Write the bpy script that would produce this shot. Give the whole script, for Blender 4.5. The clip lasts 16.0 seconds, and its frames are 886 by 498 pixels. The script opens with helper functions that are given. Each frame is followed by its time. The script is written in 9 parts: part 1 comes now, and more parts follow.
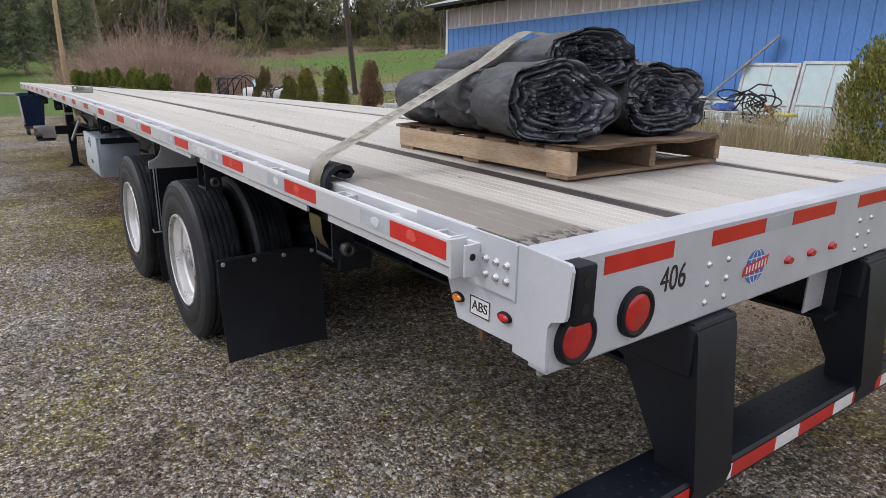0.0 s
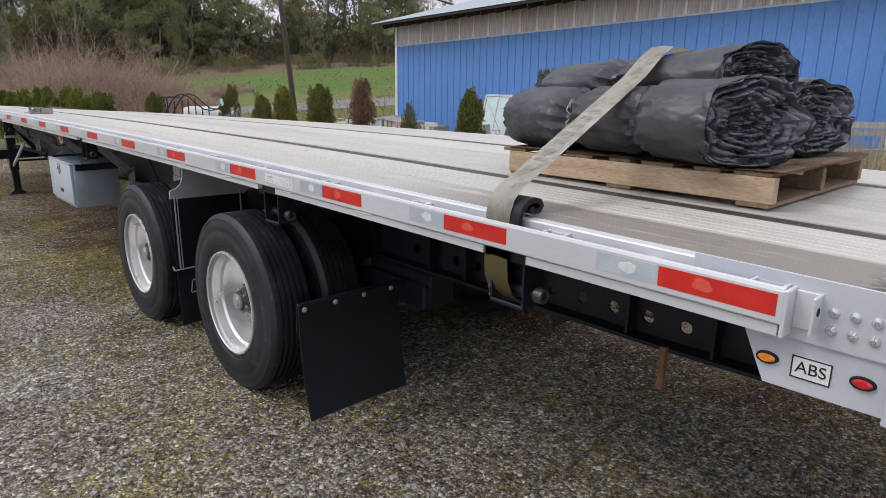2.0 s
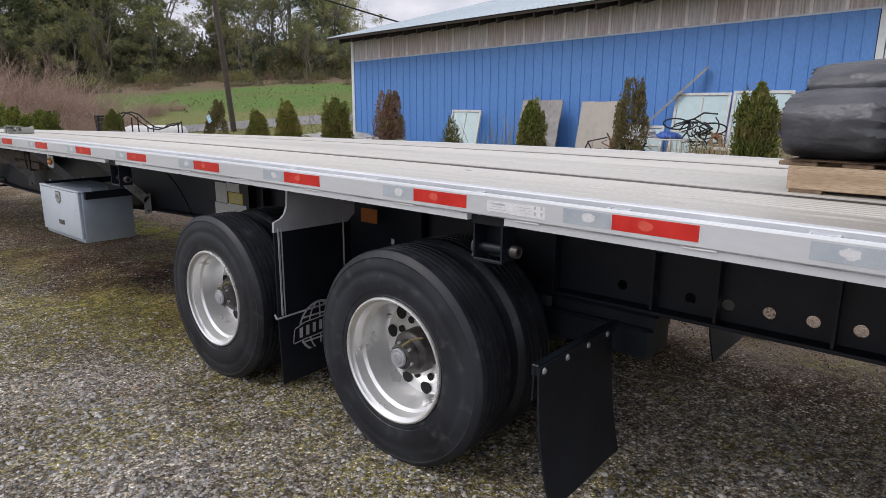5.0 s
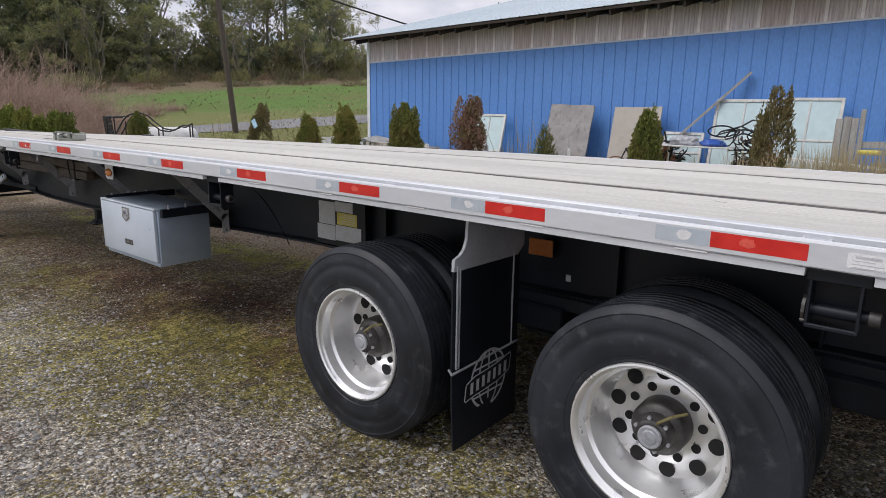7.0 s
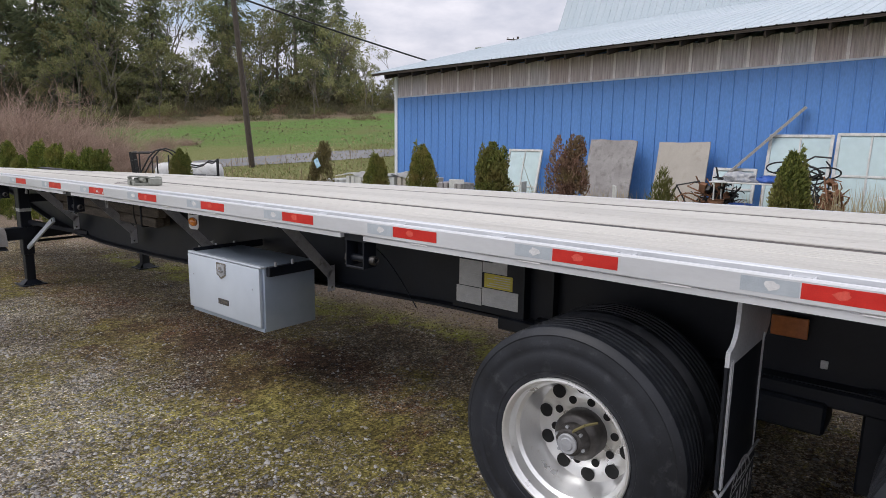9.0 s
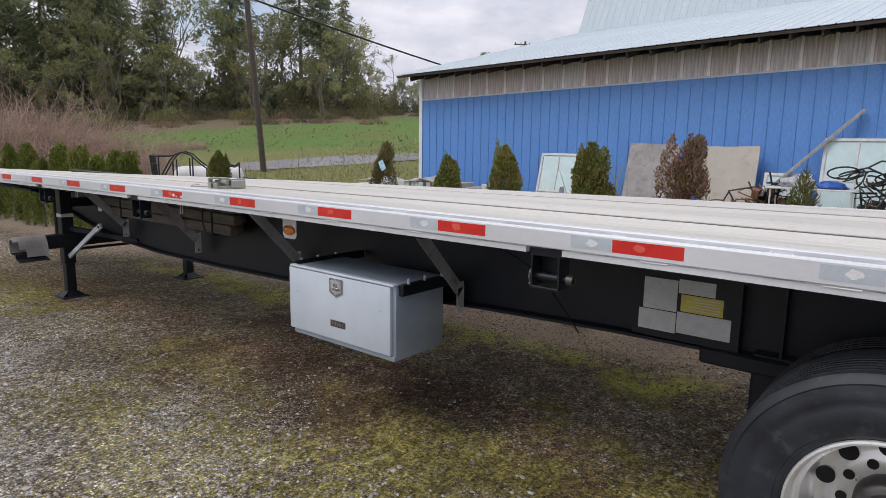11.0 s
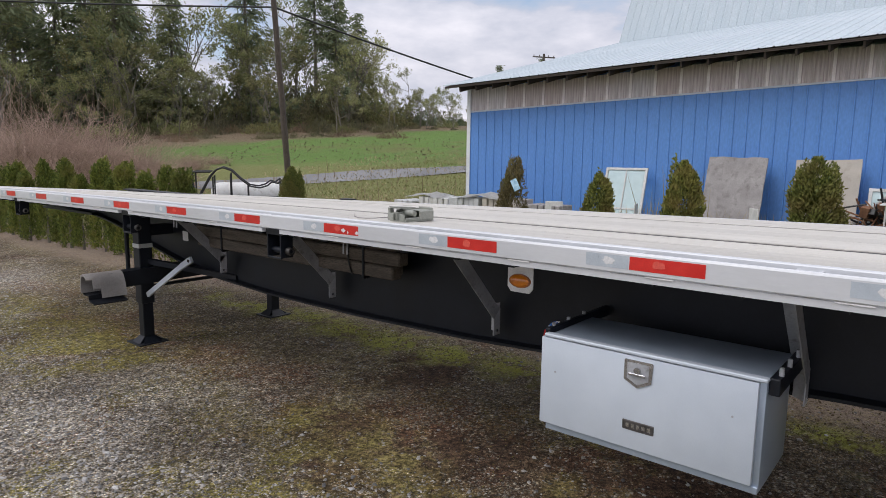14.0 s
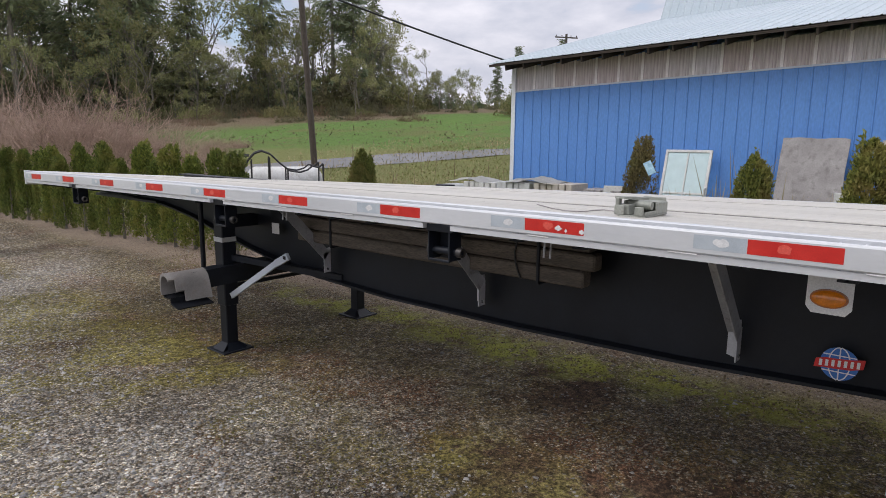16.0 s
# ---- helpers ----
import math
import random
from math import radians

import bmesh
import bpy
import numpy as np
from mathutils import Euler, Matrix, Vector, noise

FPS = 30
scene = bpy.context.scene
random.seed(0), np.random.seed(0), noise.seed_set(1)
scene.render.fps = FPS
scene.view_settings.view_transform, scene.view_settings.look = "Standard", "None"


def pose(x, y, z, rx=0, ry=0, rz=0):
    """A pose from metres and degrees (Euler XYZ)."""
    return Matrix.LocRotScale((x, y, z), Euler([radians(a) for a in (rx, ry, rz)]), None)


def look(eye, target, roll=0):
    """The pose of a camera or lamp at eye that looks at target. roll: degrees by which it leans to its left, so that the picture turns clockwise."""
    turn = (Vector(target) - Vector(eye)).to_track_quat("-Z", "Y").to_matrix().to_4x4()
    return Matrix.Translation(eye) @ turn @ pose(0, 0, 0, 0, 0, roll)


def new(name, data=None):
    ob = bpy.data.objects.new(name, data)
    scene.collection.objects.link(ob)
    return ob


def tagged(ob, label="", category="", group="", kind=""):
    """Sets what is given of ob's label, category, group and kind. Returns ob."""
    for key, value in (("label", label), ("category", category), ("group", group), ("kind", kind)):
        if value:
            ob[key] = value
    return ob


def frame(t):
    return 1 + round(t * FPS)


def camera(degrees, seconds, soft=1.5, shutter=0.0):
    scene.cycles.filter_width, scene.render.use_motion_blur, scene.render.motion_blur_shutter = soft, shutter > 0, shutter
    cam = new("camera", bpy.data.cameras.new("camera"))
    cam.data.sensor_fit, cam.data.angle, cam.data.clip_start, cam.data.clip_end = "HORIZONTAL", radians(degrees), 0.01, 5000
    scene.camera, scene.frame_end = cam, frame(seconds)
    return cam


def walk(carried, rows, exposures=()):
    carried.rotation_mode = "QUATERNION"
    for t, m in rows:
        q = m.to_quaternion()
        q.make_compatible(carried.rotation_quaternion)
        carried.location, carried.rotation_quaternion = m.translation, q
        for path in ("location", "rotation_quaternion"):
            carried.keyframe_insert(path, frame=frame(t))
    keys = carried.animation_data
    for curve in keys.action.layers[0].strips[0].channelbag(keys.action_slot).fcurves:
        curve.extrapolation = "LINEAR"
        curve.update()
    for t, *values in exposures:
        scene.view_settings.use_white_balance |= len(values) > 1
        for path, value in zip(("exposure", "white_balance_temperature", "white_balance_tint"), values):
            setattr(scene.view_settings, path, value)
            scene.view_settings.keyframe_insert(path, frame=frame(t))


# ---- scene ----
cam = camera(70.3, 16.0, soft=0.75)
PATH = [
    (0, (-0.973, 0.098, 1.796), (0.171, 1.643, 1.243), 0.9),
    (0.5, (-1.153, 0.332, 1.803), (0.076, 1.812, 1.253), 0.8),
    (1, (-1.26, 0.536, 1.785), (0.01, 1.981, 1.239), 0.8),
    (1.5, (-1.335, 0.743, 1.774), (-0.054, 2.185, 1.245), 0.7),
    (2, (-1.449, 0.931, 1.786), (-0.131, 2.35, 1.286), 0.7),
    (2.5, (-1.604, 1.151, 1.795), (-0.231, 2.523, 1.313), 0.5),
    (3, (-1.712, 1.361, 1.785), (-0.289, 2.686, 1.316), 0.4),
    (3.5, (-1.769, 1.613, 1.762), (-0.326, 2.92, 1.306), 0.3),
    (4, (-1.824, 1.842, 1.757), (-0.367, 3.137, 1.307), 0.4),
    (4.2, (-1.851, 1.94, 1.742), (-0.386, 3.225, 1.294), 0.4),
    (6.3, (-2.059, 3.109, 1.715), (-0.564, 4.357, 1.261), 0.5),
    (6.5, (-2.078, 3.243, 1.714), (-0.58, 4.487, 1.259), 0.7),
    (7, (-2.141, 3.561, 1.765), (-0.631, 4.795, 1.323), 0.8),
    (7.5, (-2.16, 3.848, 1.796), (-0.642, 5.087, 1.391), 0.9),
    (8, (-2.162, 4.123, 1.838), (-0.647, 5.376, 1.469), 0.8),
    (8.5, (-2.197, 4.399, 1.819), (-0.679, 5.653, 1.47), 0.8),
    (9, (-2.273, 4.721, 1.824), (-0.75, 5.971, 1.48), 0.7),
    (9.2, (-2.289, 4.837, 1.823), (-0.765, 6.084, 1.478), 0.6),
    (11.3, (-2.38, 6.043, 1.749), (-0.85, 7.29, 1.423), 0.9),
    (11.5, (-2.374, 6.171, 1.772), (-0.849, 7.422, 1.439), 0.8),
    (12, (-2.338, 6.497, 1.78), (-0.818, 7.757, 1.463), 0.8),
    (12.5, (-2.331, 6.805, 1.768), (-0.801, 8.058, 1.464), 0.8),
    (13, (-2.356, 7.127, 1.78), (-0.816, 8.368, 1.487), 0.7),
    (13.5, (-2.35, 7.438, 1.754), (-0.813, 8.686, 1.469), 0.7),
    (14, (-2.326, 7.764, 1.755), (-0.801, 9.026, 1.469), 0.7),
    (14.5, (-2.335, 8.079, 1.727), (-0.813, 9.341, 1.428), 0.6),
    (15, (-2.366, 8.419, 1.737), (-0.84, 9.673, 1.422), 0.5),
    (15.5, (-2.352, 8.735, 1.698), (-0.836, 10.0, 1.377), 0.5),
    (16, (-2.32, 9.063, 1.706), (-0.822, 10.346, 1.37), 0.5),
]
walk(cam, [(t, look(eye, target, roll)) for t, eye, target, roll in PATH])

# ---- world, sun, exposure ----
world = bpy.data.worlds.new("overcast_sky")
scene.world = world
world.use_nodes = True
wn, wl = world.node_tree.nodes, world.node_tree.links
wn.clear()
w_out = wn.new("ShaderNodeOutputWorld")
w_bg = wn.new("ShaderNodeBackground")
w_sky = wn.new("ShaderNodeTexSky")
w_sky.sky_type = "NISHITA"
w_sky.sun_disc = False
w_sky.sun_elevation = radians(49)
w_sky.sun_rotation = radians(300)
w_tc = wn.new("ShaderNodeTexCoord")
w_map = wn.new("ShaderNodeMapping")
w_map.inputs["Scale"].default_value = (1.0, 1.0, 2.6)
w_noise = wn.new("ShaderNodeTexNoise")
w_noise.inputs["Scale"].default_value = 2.6
w_noise.inputs["Detail"].default_value = 7.0
w_noise.inputs["Roughness"].default_value = 0.55
w_cover = wn.new("ShaderNodeValToRGB")
w_cover.color_ramp.elements[0].position = 0.30
w_cover.color_ramp.elements[1].position = 0.42
w_shade = wn.new("ShaderNodeValToRGB")
w_shade.color_ramp.elements[0].position = 0.40
w_shade.color_ramp.elements[0].color = (4.7, 4.9, 5.8, 1)
w_shade.color_ramp.elements[1].position = 0.62
w_shade.color_ramp.elements[1].color = (8.7, 8.4, 9.0, 1)
w_mix = wn.new("ShaderNodeMix")
w_mix.data_type = "RGBA"
wl.new(w_tc.outputs["Generated"], w_map.inputs["Vector"])
wl.new(w_map.outputs["Vector"], w_noise.inputs["Vector"])
wl.new(w_noise.outputs["Fac"], w_cover.inputs["Fac"])
wl.new(w_noise.outputs["Fac"], w_shade.inputs["Fac"])
wl.new(w_cover.outputs["Color"], w_mix.inputs["Factor"])
wl.new(w_sky.outputs["Color"], w_mix.inputs["A"])
w_sep = wn.new("ShaderNodeSeparateXYZ")
w_rise = wn.new("ShaderNodeMapRange")
w_rise.inputs["From Min"].default_value, w_rise.inputs["From Max"].default_value = 0.0, 1.0
w_rise.inputs["To Min"].default_value, w_rise.inputs["To Max"].default_value = 0.70, 1.30
w_over = wn.new("ShaderNodeMix")
w_over.data_type = "RGBA"
w_over.blend_type = "MULTIPLY"
w_over.inputs["Factor"].default_value = 1.0
wl.new(w_tc.outputs["Generated"], w_sep.inputs["Vector"])
wl.new(w_sep.outputs["Z"], w_rise.inputs["Value"])
wl.new(w_shade.outputs["Color"], w_over.inputs["A"])
wl.new(w_rise.outputs["Result"], w_over.inputs["B"])
wl.new(w_over.outputs["Result"], w_mix.inputs["B"])
wl.new(w_mix.outputs["Result"], w_bg.inputs["Color"])
w_bg.inputs["Strength"].default_value = 0.155
wl.new(w_bg.outputs["Background"], w_out.inputs["Surface"])

sun = new("sun", bpy.data.lights.new("sun", "SUN"))
sun.data.energy = 1.34
sun.data.angle = radians(24)
sun.data.color = (1.0, 0.965, 0.945)
sun.matrix_world = look((-17, 10, 23), (0, 0, 0))


# ---- materials ----
def shader(name):
    m = bpy.data.materials.new(name)
    m.use_nodes = True
    n, k = m.node_tree.nodes, m.node_tree.links
    return m, n, k, n["Principled BSDF"]


def rgb(c):
    return (c[0], c[1], c[2], 1.0)


def blend_node(n, k, fac, a, b, mode="MIX"):
    mix = n.new("ShaderNodeMix")
    mix.data_type = "RGBA"
    mix.blend_type = mode
    for sock, val in (("Factor", fac), ("A", a), ("B", b)):
        if isinstance(val, bpy.types.NodeSocket):
            k.new(val, mix.inputs[sock])
        elif sock == "Factor":
            mix.inputs[sock].default_value = val
        else:
            mix.inputs[sock].default_value = rgb(val)
    return mix.outputs["Result"]


def coords(n, k, scale=(1, 1, 1), kind="Object"):
    tc = n.new("ShaderNodeTexCoord")
    mp = n.new("ShaderNodeMapping")
    mp.inputs["Scale"].default_value = scale
    k.new(tc.outputs[kind], mp.inputs["Vector"])
    return mp.outputs["Vector"]


def noise_node(n, k, vec, scale, detail=4.0, rough=0.55):
    t = n.new("ShaderNodeTexNoise")
    t.inputs["Scale"].default_value = scale
    t.inputs["Detail"].default_value = detail
    t.inputs["Roughness"].default_value = rough
    k.new(vec, t.inputs["Vector"])
    return t.outputs["Fac"]


def ramp(n, k, fac, lo, hi, a=(0, 0, 0), b=(1, 1, 1)):
    r = n.new("ShaderNodeValToRGB")
    r.color_ramp.elements[0].position, r.color_ramp.elements[1].position = lo, hi
    r.color_ramp.elements[0].color, r.color_ramp.elements[1].color = rgb(a), rgb(b)
    k.new(fac, r.inputs["Fac"])
    return r.outputs["Color"]


def bump(n, k, height, strength, dist, bsdf):
    b = n.new("ShaderNodeBump")
    b.inputs["Strength"].default_value = strength
    b.inputs["Distance"].default_value = dist
    k.new(height, b.inputs["Height"])
    k.new(b.outputs["Normal"], bsdf.inputs["Normal"])


def surface(name, c1, c2, rough=0.5, metal=0.0, scale=5.0, fine=70.0, relief=0.15, depth=0.002, dirt=None, stretch=(1, 1, 1), spread=0.12, vary=0.0, island=False, dirt_at=(0.55, 0.75), grit=0.35, spec=0.5):
    """A worn surface: two tones at a coarse scale, fine grain, uneven gloss, and dirt in patches."""
    m, n, k, b = shader(name)
    vec = coords(n, k, stretch)
    coarse = noise_node(n, k, vec, scale, 5.0)
    grain = noise_node(n, k, vec, fine, 3.0)
    col = blend_node(n, k, ramp(n, k, coarse, 0.32, 0.68), c1, c2)
    col = blend_node(n, k, grit, col, ramp(n, k, grain, 0.25, 0.75, (0.55, 0.55, 0.55), (1.25, 1.25, 1.25)), "MULTIPLY")
    if vary:
        if island:
            src = n.new("ShaderNodeNewGeometry").outputs["Random Per Island"]
        else:
            src = n.new("ShaderNodeObjectInfo").outputs["Random"]
        col = blend_node(n, k, 1.0, col, ramp(n, k, src, 0.0, 1.0, (1 - vary,) * 3, (1 + vary,) * 3), "MULTIPLY")
    if dirt:
        col = blend_node(n, k, ramp(n, k, noise_node(n, k, vec, scale * 2.3, 8.0, 0.65), *dirt_at), col, dirt)
    k.new(col, b.inputs["Base Color"])
    b.inputs["Metallic"].default_value = metal
    b.inputs["Specular IOR Level"].default_value = spec
    rr = n.new("ShaderNodeMapRange")
    rr.inputs["To Min"].default_value = max(0.03, rough - spread)
    rr.inputs["To Max"].default_value = min(1.0, rough + spread)
    k.new(coarse, rr.inputs["Value"])
    k.new(rr.outputs["Result"], b.inputs["Roughness"])
    if relief:
        bump(n, k, grain, relief, depth, b)
    return m


def clear_lens(name, col, rough=0.18):
    m = surface(name, col, [v * 0.75 for v in col], rough, 0, 40, 260, 0.35, 0.001, spread=0.05)
    m.node_tree.nodes["Principled BSDF"].inputs["Coat Weight"].default_value = 0.6
    return m


M_RAIL = surface("mill_aluminium_rail", (0.57, 0.585, 0.605), (0.67, 0.685, 0.705), 0.42, 0.25, 3, 90, 0.05, 0.001, (0.55, 0.56, 0.57), (1, 0.25, 1), dirt_at=(0.60, 0.85), grit=0.10)
M_END = surface("painted_end_frame", (0.495, 0.52, 0.565), (0.575, 0.60, 0.645), 0.38, 0.15, 4, 110, 0.04, 0.001, (0.48, 0.48, 0.48), dirt_at=(0.66, 0.88), grit=0.08)


def deck_metal():
    """Dull ribbed aluminium; a scoured grey patch by one rail, scratches and tyre scuffs along the length."""
    m = surface("worn_aluminium_deck", (0.45, 0.432, 0.392), (0.55, 0.530, 0.482), 0.55, 0.12, 2.2, 60, 0.10, 0.001, (0.32, 0.30, 0.265), (1, 0.10, 1), vary=0.08, dirt_at=(0.56, 0.80), grit=0.22)
    n, k = m.node_tree.nodes, m.node_tree.links
    b = n["Principled BSDF"]
    base = b.inputs["Base Color"].links[0].from_socket
    pos = n.new("ShaderNodeNewGeometry").outputs["Position"]
    sep = n.new("ShaderNodeSeparateXYZ")
    k.new(pos, sep.inputs["Vector"])

    def span(v, lo, hi):
        t = n.new("ShaderNodeMapRange")
        t.interpolation_type = "SMOOTHSTEP"
        t.inputs["From Min"].default_value, t.inputs["From Max"].default_value = lo, hi
        k.new(v, t.inputs["Value"])
        return t.outputs["Result"]

    def times(a, c):
        t = n.new("ShaderNodeMath")
        t.operation = "MULTIPLY"
        k.new(a, t.inputs[0])
        k.new(c, t.inputs[1])
        return t.outputs["Value"]

    grime = noise_node(n, k, coords(n, k, (6, 0.9, 1)), 2.0, 6.0, 0.6)
    patch = times(times(span(sep.outputs["X"], 0.375, 0.345), span(sep.outputs["Y"], 3.1, 2.3)), span(grime, 0.25, 0.45))
    col = blend_node(n, k, patch, base, (0.235, 0.215, 0.185))
    nick = noise_node(n, k, coords(n, k, (22, 3.0, 1)), 2.2, 2.0, 0.4)
    col = blend_node(n, k, span(nick, 0.73, 0.77), col, (0.085, 0.08, 0.075))
    chip = noise_node(n, k, coords(n, k, (9, 5, 1)), 5.0, 3.0, 0.6)
    torn = times(times(span(sep.outputs["X"], 0.372, 0.350), span(sep.outputs["Y"], 1.30, 1.20)), span(chip, 0.50, 0.53))
    col = blend_node(n, k, torn, col, (0.035, 0.034, 0.034))
    k.new(col, b.inputs["Base Color"])
    return m


M_DECK = deck_metal()

M_NAIL = surface("oily_hardwood_strip", (0.040, 0.036, 0.036), (0.105, 0.085, 0.072), 0.6, 0, 4, 60, 0.7, 0.006, (0.024, 0.024, 0.026), (3, 0.35, 1), dirt_at=(0.42, 0.62))
M_BLACK = surface("black_chassis_paint", (0.0045, 0.0064, 0.0110), (0.0095, 0.0125, 0.0195), 0.46, 0, 5, 60, 0.10, 0.002, (0.022, 0.022, 0.024), dirt_at=(0.62, 0.95), spec=0.35)
M_GALV = surface("dull_galvanised_steel", (0.30, 0.31, 0.33), (0.42, 0.43, 0.45), 0.5, 0.2, 7, 90, 0.12, 0.001, (0.13, 0.12, 0.11))
M_WEB = surface("grey_bracket_aluminium", (0.42, 0.43, 0.46), (0.52, 0.53, 0.56), 0.45, 0.3, 6, 90, 0.06, 0.001)
M_RED = surface("red_reflective_tape", (0.50, 0.018, 0.014), (0.60, 0.028, 0.020), 0.35, 0, 14, 380, 0.10, 0.0005, vary=0.08)
M_SILVER = surface("silver_reflective_tape", (0.42, 0.47, 0.52), (0.50, 0.55, 0.59), 0.33, 0.1, 14, 380, 0.10, 0.0005, vary=0.06)
M_SCUFF = surface("chalky_scuff", (0.62, 0.62, 0.62), (0.72, 0.72, 0.72), 0.7, 0, 60, 200, 0.1, 0.0005)
M_SCUFF_RED = surface("faded_red_scuff", (0.62, 0.075, 0.05), (0.70, 0.10, 0.07), 0.6, 0, 60, 200, 0.1, 0.0005)
M_TYRE = surface("weathered_tyre_rubber", (0.0075, 0.0088, 0.0120), (0.023, 0.026, 0.033), 0.52, 0, 5.0, 120, 0.30, 0.002, (0.070, 0.073, 0.080), dirt_at=(0.55, 0.82), spec=0.4)
M_RUBBER = surface("black_rubber_sheet", (0.0045, 0.006, 0.0095), (0.0090, 0.011, 0.016), 0.55, 0, 7, 80, 0.15, 0.002, (0.026, 0.025, 0.024), dirt_at=(0.62, 0.9), spec=0.3)
M_RIM = surface("polished_aluminium_wheel", (0.78, 0.78, 0.77), (0.87, 0.87, 0.86), 0.30, 0.72, 9, 120, 0.02, 0.001, (0.58, 0.55, 0.49), spread=0.10, dirt_at=(0.60, 0.85), grit=0.06)
M_HUB = surface("greasy_cast_hub", (0.050, 0.047, 0.046), (0.115, 0.108, 0.105), 0.46, 0.6, 16, 120, 0.25, 0.002)
M_HOLE = surface("dark_opening", (0.006, 0.006, 0.006), (0.010, 0.010, 0.010), 0.8, 0, 8, 40, 0.0)
M_BOX = surface("satin_grey_white_powder_coat", (0.49, 0.545, 0.61), (0.55, 0.605, 0.67), 0.38, 0.1, 4, 200, 0.03, 0.0006, grit=0.06)
# grey box body; its side's shade is put into this darker, bluer tone
M_BOXSIDE = surface("shade_toned_aluminium_sheet", (0.34, 0.41, 0.50), (0.41, 0.48, 0.57), 0.34, 0.45, 5, 160, 0.03, 0.0006, grit=0.08)
M_CHROME = surface("stainless_fitting", (0.45, 0.45, 0.46), (0.60, 0.60, 0.61), 0.22, 0.95, 20, 150, 0.05, 0.0006)
M_BOLT = surface("bright_bolt_head", (0.62, 0.62, 0.63), (0.74, 0.74, 0.75), 0.25, 0.8, 30, 200, 0.05, 0.0005)
M_LENSRED = clear_lens("red_lamp_lens", (0.55, 0.012, 0.016))
M_LENSAMBER = clear_lens("amber_lamp_lens", (0.85, 0.26, 0.02))
M_REFLAMBER = clear_lens("faded_amber_reflector", (0.45, 0.14, 0.03), 0.35)
M_WHITE = surface("white_enamel_plate", (0.70, 0.70, 0.70), (0.78, 0.78, 0.78), 0.4, 0, 10, 160, 0.04, 0.0006, (0.55, 0.54, 0.52), dirt_at=(0.62, 0.85))
M_INK = surface("black_print", (0.012, 0.012, 0.013), (0.02, 0.02, 0.021), 0.5, 0, 30, 100, 0.0)
M_DECALBLUE = surface("blue_decal", (0.03, 0.13, 0.45), (0.04, 0.17, 0.52), 0.35, 0, 30, 200, 0.0)
M_DECALRED = surface("red_decal", (0.55, 0.02, 0.02), (0.62, 0.03, 0.03), 0.35, 0, 30, 200, 0.0)
M_DECALGREY = surface("grey_print", (0.45, 0.46, 0.48), (0.55, 0.56, 0.58), 0.5, 0, 30, 200, 0.0)
M_YELLOW = surface("yellow_sticker", (0.50, 0.42, 0.05), (0.58, 0.50, 0.09), 0.45, 0, 20, 200, 0.0)
M_TAG = surface("pale_cyan_nursery_tag", (0.45, 0.66, 0.74), (0.16, 0.34, 0.46), 0.4, 0, 26, 120, 0.0)
M_PAPER = surface("weathered_label", (0.45, 0.46, 0.46), (0.56, 0.57, 0.57), 0.5, 0.1, 20, 200, 0.03, 0.0005)
M_WEBBING = surface("grimy_polyester_webbing", (0.48, 0.465, 0.405), (0.65, 0.635, 0.575), 0.8, 0, 9, 420, 0.4, 0.001, (0.26, 0.235, 0.15), (1, 1, 1), dirt_at=(0.48, 0.80))


def stain_webbing():
    """Mould and grease have turned the strap's hanging end olive."""
    n, k = M_WEBBING.node_tree.nodes, M_WEBBING.node_tree.links
    b = n["Principled BSDF"]
    base = b.inputs["Base Color"].links[0].from_socket
    sep = n.new("ShaderNodeSeparateXYZ")
    k.new(n.new("ShaderNodeNewGeometry").outputs["Position"], sep.inputs["Vector"])
    wob = n.new("ShaderNodeMath")
    wob.operation = "MULTIPLY_ADD"
    wob.inputs[1].default_value = 0.10
    k.new(noise_node(n, k, coords(n, k), 18.0, 4.0), wob.inputs[0])
    k.new(sep.outputs["Z"], wob.inputs[2])
    low = n.new("ShaderNodeMapRange")
    low.inputs["From Min"].default_value, low.inputs["From Max"].default_value = 1.50, 1.36
    k.new(wob.outputs["Value"], low.inputs["Value"])
    k.new(blend_node(n, k, low.outputs["Result"], base, (0.175, 0.150, 0.062)), b.inputs["Base Color"])


stain_webbing()
M_WEBBINK = surface("worn_webbing_print", (0.15, 0.145, 0.13), (0.34, 0.33, 0.30), 0.85, 0, 60, 300, 0.2, 0.001)
M_CORD = surface("pale_tie_cord", (0.36, 0.35, 0.33), (0.50, 0.49, 0.46), 0.85, 0, 40, 300, 0.3, 0.001)
M_PLASTICGREY = surface("beige_grey_plastic", (0.20, 0.188, 0.178), (0.285, 0.268, 0.252), 0.5, 0, 6, 90, 0.12, 0.001, (0.22, 0.19, 0.16))


M_CLAMP = surface("weathered_zinc_clamp", (0.215, 0.225, 0.195), (0.34, 0.35, 0.31), 0.55, 0.2, 14, 120, 0.2, 0.001, (0.20, 0.19, 0.155))


